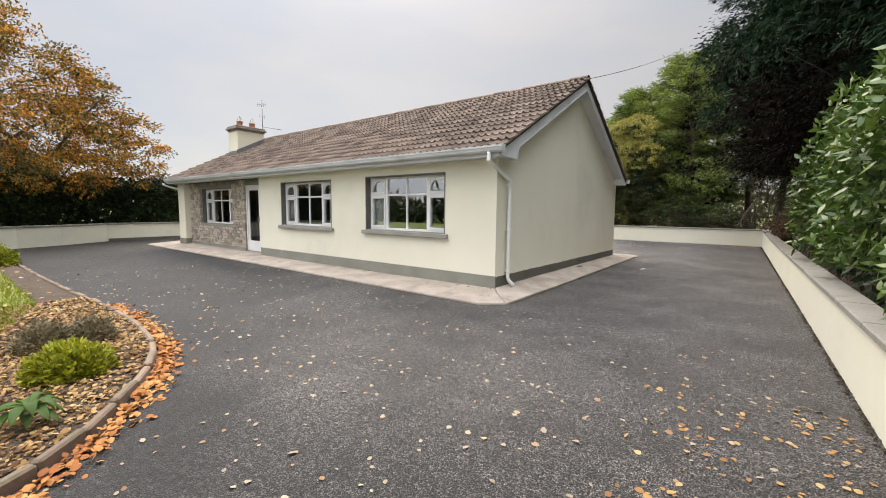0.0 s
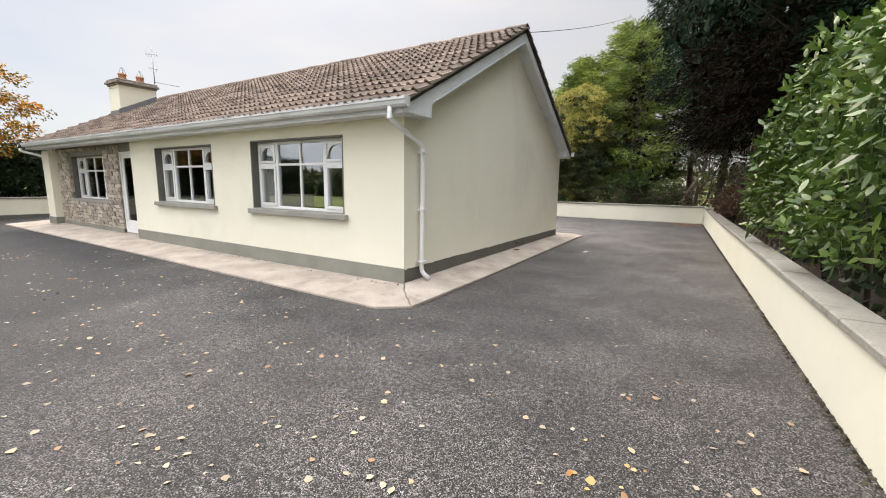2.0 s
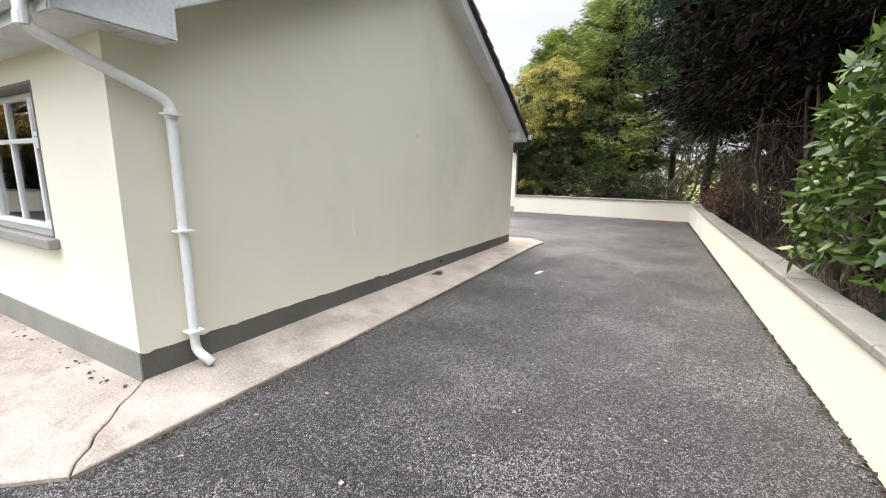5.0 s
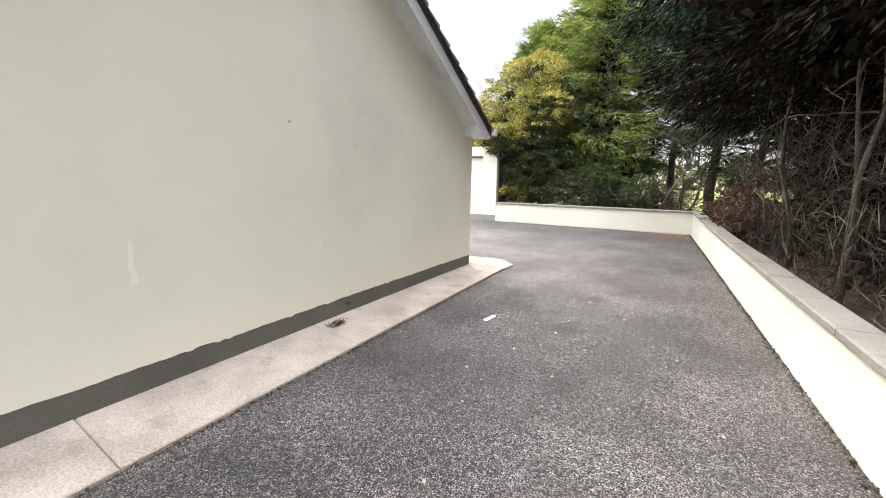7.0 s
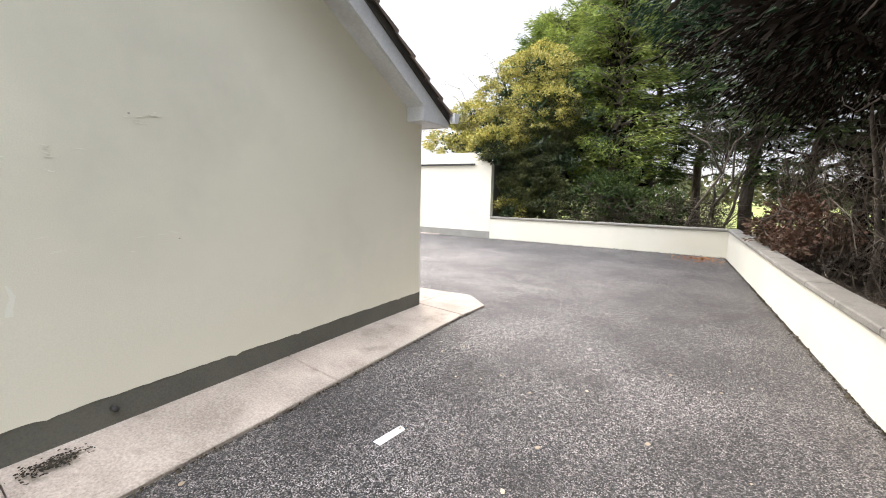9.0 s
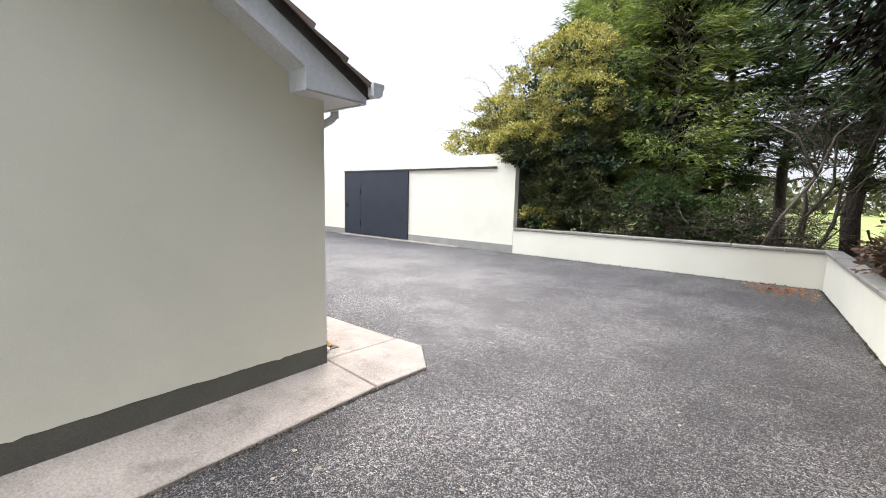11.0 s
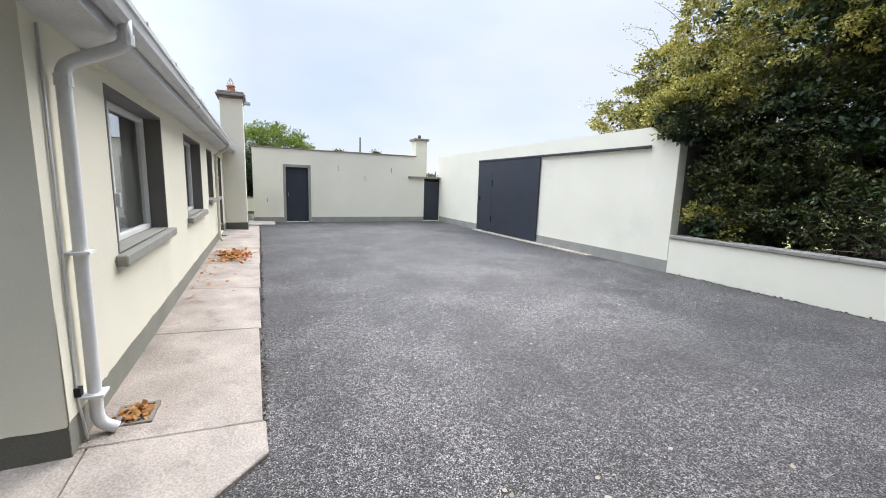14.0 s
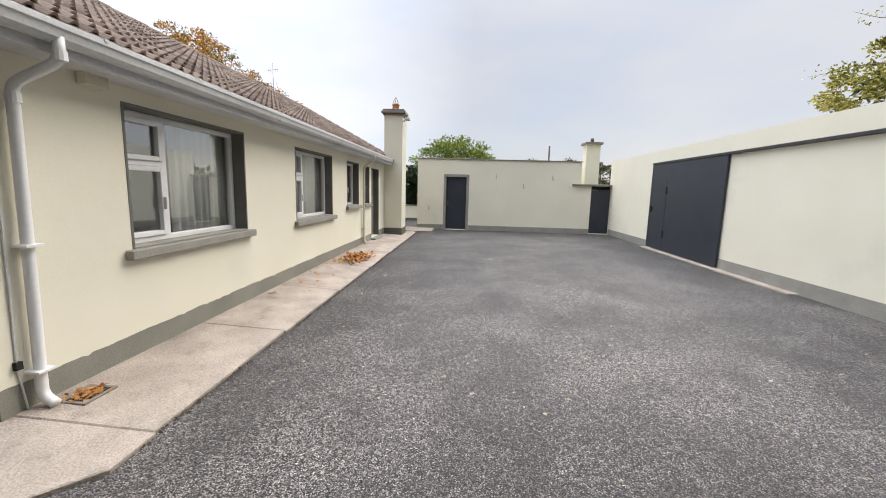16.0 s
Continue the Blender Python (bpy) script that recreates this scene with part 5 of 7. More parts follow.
def cypress(base, height, radius, crown_from, clumps, per, label, seed, trunk_r=0.28, brown_to=5.0, keep=None, dead=5000, inner=16000):
    """A dense dark tree: plumes of hanging sprays over a close brown inside darkened for shade, bare boughs below."""
    r = np.random.RandomState(seed)
    bx, by, bz = base
    tree = empty("cypress_tree", label, "tree", "conifers round the yard", at=base)
    limb(tree, [(bx + 0.08 * math.sin(k * 1.7 + seed), by + 0.08 * math.cos(k * 1.3), bz + height * 0.95 * k / 8) for k in range(9)], trunk_r, 0.03, "trunk", sides=10)

    def reach(h, a):
        f = np.clip((h - crown_from) / (height - crown_from), 0, 1)
        shape = np.where(f < 0.28, 0.72 + 0.28 * np.sqrt(f / 0.28), (1 - (np.maximum(f, 0.28) - 0.28) / 0.72) ** 0.62)
        lumps = np.array([noise.noise(Vector((math.cos(v) * 1.6 + seed, math.sin(v) * 1.6, u * 0.55))) for u, v in zip(h, a)])
        return radius * shape * (1.0 + 0.3 * lumps)

    # plume centres near the outside of the crown
    h = crown_from + (height - crown_from) * r.rand(clumps * 2) ** 1.25
    a = 2 * math.pi * r.rand(len(h))
    out = reach(h, a) * (0.72 + 0.28 * r.rand(len(h)) ** 0.6)
    d = np.stack([np.cos(a), np.sin(a), np.zeros(len(a))], axis=1)
    c = np.array([bx, by, bz]) + d * out[:, None] + np.array([0, 0, 1.0]) * h[:, None]
    if keep is not None:
        ok = np.array([bool(keep(p)) for p in c])
        c, d = c[ok], d[ok]
    c, d = c[:clumps], d[:clumps]
    n = len(c) * per
    size = np.repeat(0.32 + 0.4 * r.rand(len(c)), per)[:, None]
    axis = np.repeat(unit(d + [0, 0, -0.35] + r.normal(size=d.shape) * 0.3), per, axis=0)
    t = r.rand(n, 1)
    spread = r.normal(size=(n, 3)) * (0.42 * (1.2 - t))
    p = np.repeat(c, per, axis=0) + axis * (t - 0.35) * size * 1.9 + spread * size
    way = axis * 0.8 + spread * 0.9 + [0, 0, -0.25] + r.normal(size=(n, 3)) * 0.25
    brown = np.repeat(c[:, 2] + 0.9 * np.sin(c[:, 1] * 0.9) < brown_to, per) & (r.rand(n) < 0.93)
    for name, m, mat in (("crown", ~brown, CYPRESS), ("dead_foliage", brown, CYPRESS_DEAD_SHADED)):
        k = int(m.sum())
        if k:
            leaves(name, p[m], way[m], 0.06 + 0.09 * r.rand(k), 0.016 + 0.018 * r.rand(k), mat, tree, 0.1, "dark green hanging sprays" if name == "crown" else "dead brown inner sprays, darkened for shade", seed=seed)
    # close inside, its lower leaves near black to stand in for shade
    n = inner
    h = crown_from + 0.3 + (height - crown_from - 0.8) * r.rand(n) ** 1.2
    a = 2 * math.pi * r.rand(n)
    out = reach(h, a) * 0.84 * r.rand(n) ** 0.5
    p = np.stack([bx + out * np.cos(a), by + out * np.sin(a), bz + h], axis=1)
    if keep is not None:
        p = p[[bool(keep(q)) for q in p]]
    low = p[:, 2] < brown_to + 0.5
    for m, mat in ((low, CYPRESS_DEAD_SHADED), (~low, CYPRESS)):
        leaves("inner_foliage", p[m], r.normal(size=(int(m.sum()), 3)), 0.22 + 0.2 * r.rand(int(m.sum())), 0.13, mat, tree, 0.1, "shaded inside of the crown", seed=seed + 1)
    boughs = bmesh.new()
    for k in range(70):
        q = c[r.randint(len(c))]
        start = (bx, by, max(bz + 1.2, q[2] - 0.9 - 0.5 * r.rand()))
        add_tube(boughs, bent(start, tuple(q), r, -0.05, 0.15, 5), [0.05, 0.04, 0.03, 0.018, 0.006], 4, False)
    tagged(part("bough", boughs, BARK, tree), kind="stuff")
    z = bz + 0.2 + (crown_from + 3.0) * r.rand(dead)
    a = r.rand(dead) * 2 * math.pi
    dist = 0.2 + 2.3 * r.rand(dead)
    p = np.stack([bx + dist * np.cos(a), by + dist * np.sin(a), z], axis=1)
    ok = bx + (dist + 0.9) * np.cos(a) > east_x(p[:, 1]) + 0.3
    p, a = p[ok], a[ok]
    k = len(p)
    leaves("dead_twig", p, np.stack([np.cos(a), np.sin(a), -0.2 + 0.5 * r.rand(k)], axis=1) + r.normal(size=(k, 3)) * 0.5, 0.3 + 0.6 * r.rand(k), 0.005 + 0.006 * r.rand(k), DEADWOOD, tree, 0.1, seed=seed + 5)["kind"] = "stuff"
    return tree


# big dark cypresses over the east wall, bare and brown underneath
cypress((3.9, 10.6, 0.2), 12.0, 3.7, 3.0, 560, 170, "tall dark cypress with bare lower boughs behind the wall", 3, 0.26, 3.8, lambda p: p[0] > 1.2 + 0.2 * math.sin(p[1] * 2), 4200)
cypress((2.7, 14.2, 0.2), 13.0, 4.6, 2.6, 820, 210, "tall dark cypress overhanging the driveway", 4, 0.3, 4.4, lambda p: p[0] > -0.7 + 0.3 * math.sin(p[1] * 2.1) - 0.35 * max(0.0, p[2] - 4.5), 7000)
cypress((3.2, 18.6, 0.2), 12.5, 5.0, 4.4, 780, 200, "tall dark cypress near the wall corner", 5, 0.28, 3.9, lambda p: p[0] > -1.5 + 0.4 * math.sin(p[1] * 1.7 + p[2]), 4200, 8000)
# extra tree set behind to keep eastern sky light off the crowns
cypress((6.6, 15.6, 0.2), 12.0, 4.2, 1.6, 300, 70, "cypress added behind the others to block sky light", 15, 0.28, 4.0, None, 1500)
# conifers behind the north wall
conifer("conifer_tree", (-5.7, 27.4, 0.0), 8.7, 2.9, 1.4, 320, 170, CYPRESS_LIGHT, "bright green conifer above the golden shrub", 6, 0.16, 0.25, 0.24, 0.15, 0.6, 0.45)
conifer("conifer_tree", (-3.6, 26.6, 0.0), 10.0, 2.6, 1.4, 280, 150, CYPRESS_LIGHT, "yellow-green conifer with feathery tips", 26, 0.16, 0.25, 0.24, 0.15, 0.65, 0.4)
conifer("conifer_tree", (-2.0, 27.4, 0.1), 10.5, 2.7, 1.9, 130, 130, FIR, "open dark green conifer behind the wall", 7, 0.17, 0.3, 0.24, 0.25, 0.7, 0.4)
conifer("conifer_tree", (-0.4, 28.4, 0.1), 11.0, 2.7, 2.1, 130, 130, FIR, "open dark green conifer behind the wall", 8, 0.18, 0.35, 0.24, 0.25, 0.7, 0.4)
conifer("conifer_tree", (-3.0, 25.0, 0.2), 8.8, 2.2, 1.1, 140, 130, CYPRESS_LIGHT, "feathery green conifer beside the golden shrub", 19, 0.14, 0.2, 0.2, 0.25, 0.7, 0.35)
conifer("conifer_tree", (0.9, 25.4, 0.1), 10.5, 2.9, 3.0, 130, 130, FIR, "dark conifer with a bare trunk by the wall corner", 9, 0.2, 0.35, 0.24, 0.25, 0.7, 0.4)
conifer("conifer_tree", (3.6, 25.8, 0.1), 11.0, 3.2, 2.6, 140, 130, CYPRESS, "dark conifer with a bare trunk", 10, 0.2, 0.35, 0.26, 0.25, 0.7, 0.4)
conifer("conifer_tree", (2.0, 23.9, 0.2), 8.5, 2.3, 1.3, 120, 120, FIR, "dark conifer filling the wall corner", 27, 0.16, 0.25, 0.24, 0.25, 0.7, 0.35)
conifer("conifer_tree", (5.4, 22.2, 0.2), 9.5, 3.0, 0.9, 160, 120, CYPRESS, "dark conifer behind the corner cypress", 28, 0.18, 0.2, 0.26, 0.25, 0.7, 0.35)


# golden evergreen hanging over the garage and the north wall
def off_garage(c):
    return c[0] < -4.2 + 0.45 * math.sin(c[2] * 2.3 + c[1]) and not (c[0] < -6.25 and c[2] < (3.0 if c[0] < -6.9 else 2.6)) and c[1] > (22.2 if c[2] > 2.7 else 22.75)


gold = empty("golden_shrub_tree", "golden variegated evergreen spreading over the garage corner", "tree", at=(-5.2, 24.4, 0.2))
HIGH_LOBES = [((-8.7, 24.0, 3.5), (1.2, 0.9, 0.6)), ((-7.9, 24.2, 4.4), (0.9, 0.9, 0.6)), ((-6.0, 24.2, 5.9), (0.9, 0.9, 0.6)), ((-7.3, 24.0, 4.3), (1.2, 1.0, 0.8)), ((-6.5, 23.8, 5.0), (1.15, 1.0, 0.85)), ((-5.4, 24.0, 5.8), (1.1, 1.0, 0.75)), ((-4.4, 24.2, 5.2), (1.1, 1.0, 0.9)), ((-6.3, 23.3, 3.7), (1.1, 0.9, 0.75)), ((-5.2, 23.4, 4.4), (1.2, 0.9, 0.9)), ((-3.9, 24.1, 4.1), (0.9, 0.9, 0.8)), ((-5.3, 23.3, 3.1), (0.9, 0.7, 0.7))]
LOW_LOBES = [((-4.4, 23.6, 2.6), (0.9, 0.8, 0.7)), ((-5.5, 23.3, 1.9), (0.75, 0.6, 0.7)), ((-4.6, 23.4, 1.4), (0.8, 0.6, 0.6)), ((-5.7, 23.2, 1.1), (0.6, 0.5, 0.5)), ((-7.6, 23.6, 3.3), (1.0, 0.8, 0.4)), ((-5.95, 23.0, 2.5), (0.5, 0.4, 0.7)), ((-5.95, 23.0, 1.6), (0.5, 0.35, 0.6)), ((-6.4, 22.8, 3.35), (0.7, 0.5, 0.35)), ((-3.3, 24.2, 3.2), (0.9, 0.8, 0.8)), ((-5.9, 23.6, 1.2), (0.5, 0.8, 0.7)), ((-5.9, 23.7, 2.4), (0.5, 0.9, 0.8)), ((-6.85, 22.75, 3.1), (0.6, 0.4, 0.45)), ((-5.9, 22.9, 0.95), (0.5, 0.35, 0.4)), ((-5.5, 23.7, 0.9), (0.8, 0.6, 0.6)), ((-6.35, 22.6, 2.8), (0.42, 0.35, 0.42))]
LOBES = HIGH_LOBES + LOW_LOBES
r_ = np.random.RandomState(11)
# lobes drawn in the sunlit leaf colour; the others get the shade colour
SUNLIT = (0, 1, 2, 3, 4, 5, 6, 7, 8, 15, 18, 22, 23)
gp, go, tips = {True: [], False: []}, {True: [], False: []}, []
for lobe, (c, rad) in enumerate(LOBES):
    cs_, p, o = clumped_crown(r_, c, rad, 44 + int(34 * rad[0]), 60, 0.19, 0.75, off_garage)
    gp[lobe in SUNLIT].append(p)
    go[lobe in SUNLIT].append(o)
    tips += [tuple(q) for q in cs_[:5]]
# dark hedge-coloured leaves inside the lobes stand in for shade in the gaps
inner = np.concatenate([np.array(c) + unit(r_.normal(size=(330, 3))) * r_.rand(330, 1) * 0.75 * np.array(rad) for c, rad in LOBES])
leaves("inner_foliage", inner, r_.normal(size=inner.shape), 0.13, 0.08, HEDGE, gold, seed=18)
for lit, leaf, text in ((True, GOLD, "golden variegated leaves in sunlit tone"), (False, GOLD_SHADE, "golden leaves in a painted shade tone")):
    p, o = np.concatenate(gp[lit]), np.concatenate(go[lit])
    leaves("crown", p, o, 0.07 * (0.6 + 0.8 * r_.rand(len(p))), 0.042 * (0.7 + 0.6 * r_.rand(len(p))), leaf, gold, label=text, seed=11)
stems_ = [bent((-5.2, 24.4, 0.2), (-6.6, 24.3, 4.2), r_, 0, 0.15, 6), bent((-5.1, 24.5, 0.2), (-5.3, 24.2, 5.4), r_, 0, 0.15, 6), bent((-5.0, 24.4, 0.2), (-4.2, 24.2, 4.6), r_, 0, 0.15, 6)]
for st in stems_:
    limb(gold, st, 0.1, 0.03, "trunk", sides=8)
for k, q in enumerate(tips[::2]):
    st = min(stems_, key=lambda line: min((Vector(v) - Vector(q)).length for v in line[2:]))
    start = min(st[1:], key=lambda v: (Vector(v) - Vector(q)).length)
    out_tip = Vector(q) + (Vector(q) - Vector(start)).normalized() * 0.35
    limb(gold, bent(start, tuple(out_tip), r_, 0, 0.15, 4), 0.025, 0.005, sides=5)
# long thin shoots reaching out of the golden evergreen
r_ = np.random.RandomState(12)
for start, tip in (((-7.6, 23.9, 4.6), (-9.2, 23.7, 5.7)), ((-7.4, 23.9, 4.9), (-8.4, 23.7, 6.0)), ((-8.6, 23.9, 3.7), (-10.5, 23.7, 4.0)), ((-8.3, 23.9, 4.0), (-9.7, 23.7, 4.9)), ((-7.9, 23.9, 4.5), (-8.9, 23.6, 5.3)), ((-6.7, 23.9, 5.4), (-7.4, 23.7, 6.5))):
    line = bent(start, tip, r_, 0.03, 0.12, 6)
    shoot = limb(gold, line, 0.014, 0.003, "shoot", TWIG, 5)
    k = 46
    t = 0.25 + 0.75 * r_.rand(k)
    p = np.stack([np.interp(t, np.linspace(0, 1, 6), [q[c] for q in line]) for c in range(3)], axis=1) + r_.normal(size=(k, 3)) * 0.07
    leaves("shoot_leaves", p, r_.normal(size=(k, 3)), 0.055, 0.03, GOLD, gold, seed=12)
shrub_a = broad_tree("green_shrub", (-2.9, 23.6, 0.2), (-2.9, 23.7, 1.35), (1.25, 0.75, 0.95), 110, 60, 0.28, 0.1, FIR, 0.04, 8, "feathery green shrub behind the low wall", "shrub", seed=13, stems=2)
shrub_b = broad_tree("brown_shrub", (0.95, 19.4, 0.25), (1.0, 19.4, 1.05), (0.6, 1.5, 0.55), 80, 60, 0.24, 0.09, RUST, 0.03, 8, "rusty brown shrub with faded flower heads", "shrub", seed=14, stems=2)
shrub_c = broad_tree("green_shrub", (-1.55, 23.7, 0.2), (-1.55, 23.8, 1.1), (0.95, 0.65, 0.75), 90, 55, 0.26, 0.09, FIR, 0.035, 7, "low dark green shrub behind the low wall", "shrub", seed=16, stems=2)
r_ = np.random.RandomState(17)
n_ = 5200
pp = np.stack([-4.6 + 5.0 * r_.rand(n_), 23.0 + 2.2 * r_.rand(n_), 0.25 + 1.25 * r_.rand(n_) ** 1.4], axis=1)
tagged(leaves("dead_undergrowth", pp, r_.normal(size=(n_, 3)) * [1.0, 0.3, 0.5], 0.25 + 0.4 * r_.rand(n_), 0.007 + 0.008 * r_.rand(n_), DEADWOOD, seed=17), "dead brown twigs under the conifers behind the low wall", "undergrowth", kind="stuff")
r_ = np.random.RandomState(15)
n_ = 8500
yy = 10.2 + 12.0 * r_.rand(n_)
pp = np.stack([east_x(yy) + 0.5 + 1.9 * r_.rand(n_) ** 1.3, yy, 0.3 + 2.2 * r_.rand(n_) ** 1.3], axis=1)
tagged(leaves("dead_undergrowth", pp, np.abs(r_.normal(size=(n_, 3))) * [0.3, 0, 0] + r_.normal(size=(n_, 3)) * [0.15, 1.0, 0.7], 0.3 + 0.5 * r_.rand(n_), 0.007 + 0.008 * r_.rand(n_), DEADWOOD, seed=15), "tangle of dead brown twigs behind the east wall", "undergrowth", kind="stuff")
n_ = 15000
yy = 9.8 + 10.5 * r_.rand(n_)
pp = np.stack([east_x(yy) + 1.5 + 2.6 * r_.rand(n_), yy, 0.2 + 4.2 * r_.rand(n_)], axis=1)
tagged(leaves("withered_foliage", pp, r_.normal(size=(n_, 3)), 0.2 + 0.15 * r_.rand(n_), 0.13, CYPRESS_DEAD_SHADED, seed=17), "withered brown inner foliage below the cypresses, darkened for shade", "undergrowth", kind="stuff")
n_ = 3800
pp = np.stack([-4.3 + 4.6 * r_.rand(n_), 23.15 + 1.6 * r_.rand(n_), 0.3 + 1.0 * r_.rand(n_) ** 1.6], axis=1)
tagged(leaves("brushwood", pp, r_.normal(size=(n_, 3)) * [1.0, 0.35, 0.6], 0.25 + 0.5 * r_.rand(n_), 0.01 + 0.012 * r_.rand(n_), DEADWOOD, seed=16), "dead brushwood behind the low north wall", "undergrowth", kind="stuff")
branch = empty("leaning_branch", "pale leaning bare branch beside the wall corner", "branch", at=(-0.9, 23.4, 0.2))
limb(branch, [(-0.9, 23.4, 0.2), (-0.55, 23.35, 1.2), (0.0, 23.3, 2.2), (0.2, 23.25, 3.0), (0.65, 23.2, 3.5)], 0.042, 0.012, "stem", TWIG)
limb(branch, [(0.0, 23.3, 2.2), (-0.4, 23.0, 3.0), (-0.9, 22.9, 3.3)], 0.03, 0.008, "twig", TWIG)

SILVER = leaf_material("grey_green_leaf", [(0.03, 0.035, 0.02), (0.08, 0.09, 0.05), (0.18, 0.19, 0.12)], 0.6, 0.15, 0.3)
broad_tree("twiggy_shrub", (-0.2, 23.7, 0.2), (0.3, 23.7, 3.3), (1.3, 0.7, 1.2), 70, 26, 0.26, 0.065, SILVER, 0.045, 10, "open twiggy shrub with small grey-green leaves", "shrub", seed=29, stems=3, hollow=0.3)

# laurel hedge on the soil behind the east wall
r_ = np.random.RandomState(20)
hedge = empty("laurel_hedge", "glossy green laurel hedge leaning over the wall", "hedge", at=(1.5, 4.0, 0.2))
n_ = 19000
yy = -5.5 + 16.0 * r_.rand(n_)
top = 3.45 + 0.35 * np.sin(yy * 1.3) + 0.25 * np.sin(yy * 3.1 + 1)
top = np.where(yy > 9.3, top - (yy - 9.3) * 1.2, top)
zz = 0.85 + (top - 0.85) * r_.rand(n_) ** 0.9
bulge = 0.14 * np.sin(yy * 2.2 + zz * 1.7) + 0.1 * np.sin(yy * 5.1 + zz * 3.7)
face = east_x(yy) + 0.12 + bulge + 0.25 * np.maximum(0, 1.3 - zz) + 0.35 * np.maximum(0, zz - 2.4)
xx = face + np.abs(r_.normal(size=n_)) * 0.24 - 0.05
along = np.stack([-0.35 + 0.4 * r_.normal(size=n_), 0.8 * r_.normal(size=n_), -0.1 + 0.75 * r_.normal(size=n_)], axis=1)
leaves("foliage", np.stack([xx, yy, zz], axis=1), along, 0.1 + 0.085 * r_.rand(n_) ** 1.3, 0.038 + 0.024 * r_.rand(n_), LAUREL, hedge, 0.12, seed=20, oval=0.2, up=np.stack([-0.9 + 0.3 * r_.normal(size=n_), 0.35 * r_.normal(size=n_), 0.55 + 0.35 * r_.normal(size=n_)], axis=1))
n_ = 5000
yy = -5.5 + 15.6 * r_.rand(n_)
zz = 3.3 + 0.35 * np.sin(yy * 1.3) + 0.3 * r_.rand(n_) - np.where(yy > 9.3, (yy - 9.3) * 1.2, 0)
leaves("top_foliage", np.stack([east_x(yy) + 0.4 + 1.5 * r_.rand(n_), yy, zz], axis=1), np.stack([0.5 * r_.normal(size=n_), 0.5 * r_.normal(size=n_), 0.7 + 0.3 * r_.rand(n_)], axis=1), 0.1 + 0.06 * r_.rand(n_), 0.05, LAUREL, hedge, 0.18, seed=21)
# inner laurel leaves take the darker hedge colour as painted shade behind the face
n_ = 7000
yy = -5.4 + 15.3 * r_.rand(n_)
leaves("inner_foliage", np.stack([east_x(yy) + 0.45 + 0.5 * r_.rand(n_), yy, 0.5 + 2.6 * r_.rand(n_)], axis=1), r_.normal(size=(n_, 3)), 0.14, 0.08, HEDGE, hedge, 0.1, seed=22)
for k in range(22):
    y = -5 + k * 0.68
    limb(hedge, bent((east_x(y) + 0.8, y, 0.2), (east_x(y) + 0.55 + 0.3 * r_.rand(), y + 0.3 * r_.normal(), 2.9), r_, 0, 0.2, 5), 0.03, 0.008, "stem")

# west side: beech in autumn colour, dark hedge
broad_tree("beech_tree", (-25.2, 1.6, 0.0), (-25.0, 1.6, 5.9), (6.8, 6.8, 5.4), 900, 90, 0.5, 0.13, BEECH, 0.34, 36, "large beech tree in orange autumn leaf", seed=30, hollow=0.4, keep=lambda c: c[2] > 2.0 and math.hypot(c[0] + 25.0, c[1] - 1.6) < 6.9 * (1 - max(0.0, c[2] - 4.4) / 8.0) and c[2] < 10.3 - 0.85 * max(0.0, c[1] - 1.6), stems=3, droop=0.25)
r_ = np.random.RandomState(31)
n_ = 40000
yy = -6 + 24.0 * r_.rand(n_)
top = 2.75 + 0.2 * np.sin(yy * 0.9) + 0.15 * np.sin(yy * 2.7)
zz = 0.1 + top * r_.rand(n_)
xx = np.where(yy > 5.0, -22.75, np.where(yy > 2.3, -22.75 + (5.0 - yy) * 0.6, -21.15)) - np.abs(r_.normal(size=n_)) * 0.35 + 0.12 * np.sin(yy * 3 + zz * 4)
west = empty("evergreen_hedge", "tall dark evergreen hedge behind the west wall", "hedge", at=(-23.3, 5, 0))
leaves("foliage", np.stack([xx, yy, zz], axis=1), np.stack([0.6 + 0.3 * r_.rand(n_), 0.5 * r_.normal(size=n_), 0.5 * r_.normal(size=n_)], axis=1), 0.11 + 0.06 * r_.rand(n_), 0.06, HEDGE, west, 0.15, seed=31)
n_ = 16000
yy = -6 + 24.0 * r_.rand(n_)
zz = 2.7 * r_.rand(n_)
xx = np.where(yy > 5.0, -23.25, np.where(yy > 2.3, -23.25 + (5.0 - yy) * 0.6, -21.65)) - 0.5 * r_.rand(n_)
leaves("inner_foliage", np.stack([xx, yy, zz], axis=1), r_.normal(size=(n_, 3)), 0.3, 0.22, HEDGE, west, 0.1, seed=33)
for k in range(12):
    limb(west, [(-23.5, -5 + 1.9 * k, 0), (-23.45, -5 + 1.9 * k, 1.3), (-23.5, -4.9 + 1.9 * k, 2.6)], 0.05, 0.02, "stem")
broad_tree("garden_tree", (-31.0, 15.6, 0.0), (-31.0, 15.7, 3.55), (2.4, 2.7, 1.75), 200, 60, 0.5, 0.16, TREE_GREEN, 0.16, 10, "leafy bright green tree behind the outbuilding", seed=32, hollow=0.4)
for k, (x, y, h) in enumerate(((-62, 31.2, 6.4), (-64, 36.4, 6.2), (-62, 25.4, 6.2), (-66, 22.5, 5.7))):
    broad_tree("distant_tree", (x, y, 0.0), (x, y, h * 0.62), (1.8, 1.9, h * 0.36), 60, 40, 0.6, 0.3, FAR_LEAF, 0.16, 5, "small distant tree above the outbuilding roof", seed=40 + k, hollow=0.3)
r_ = np.random.RandomState(50)
n_ = 26000
ang = 2 * math.pi * r_.rand(n_)
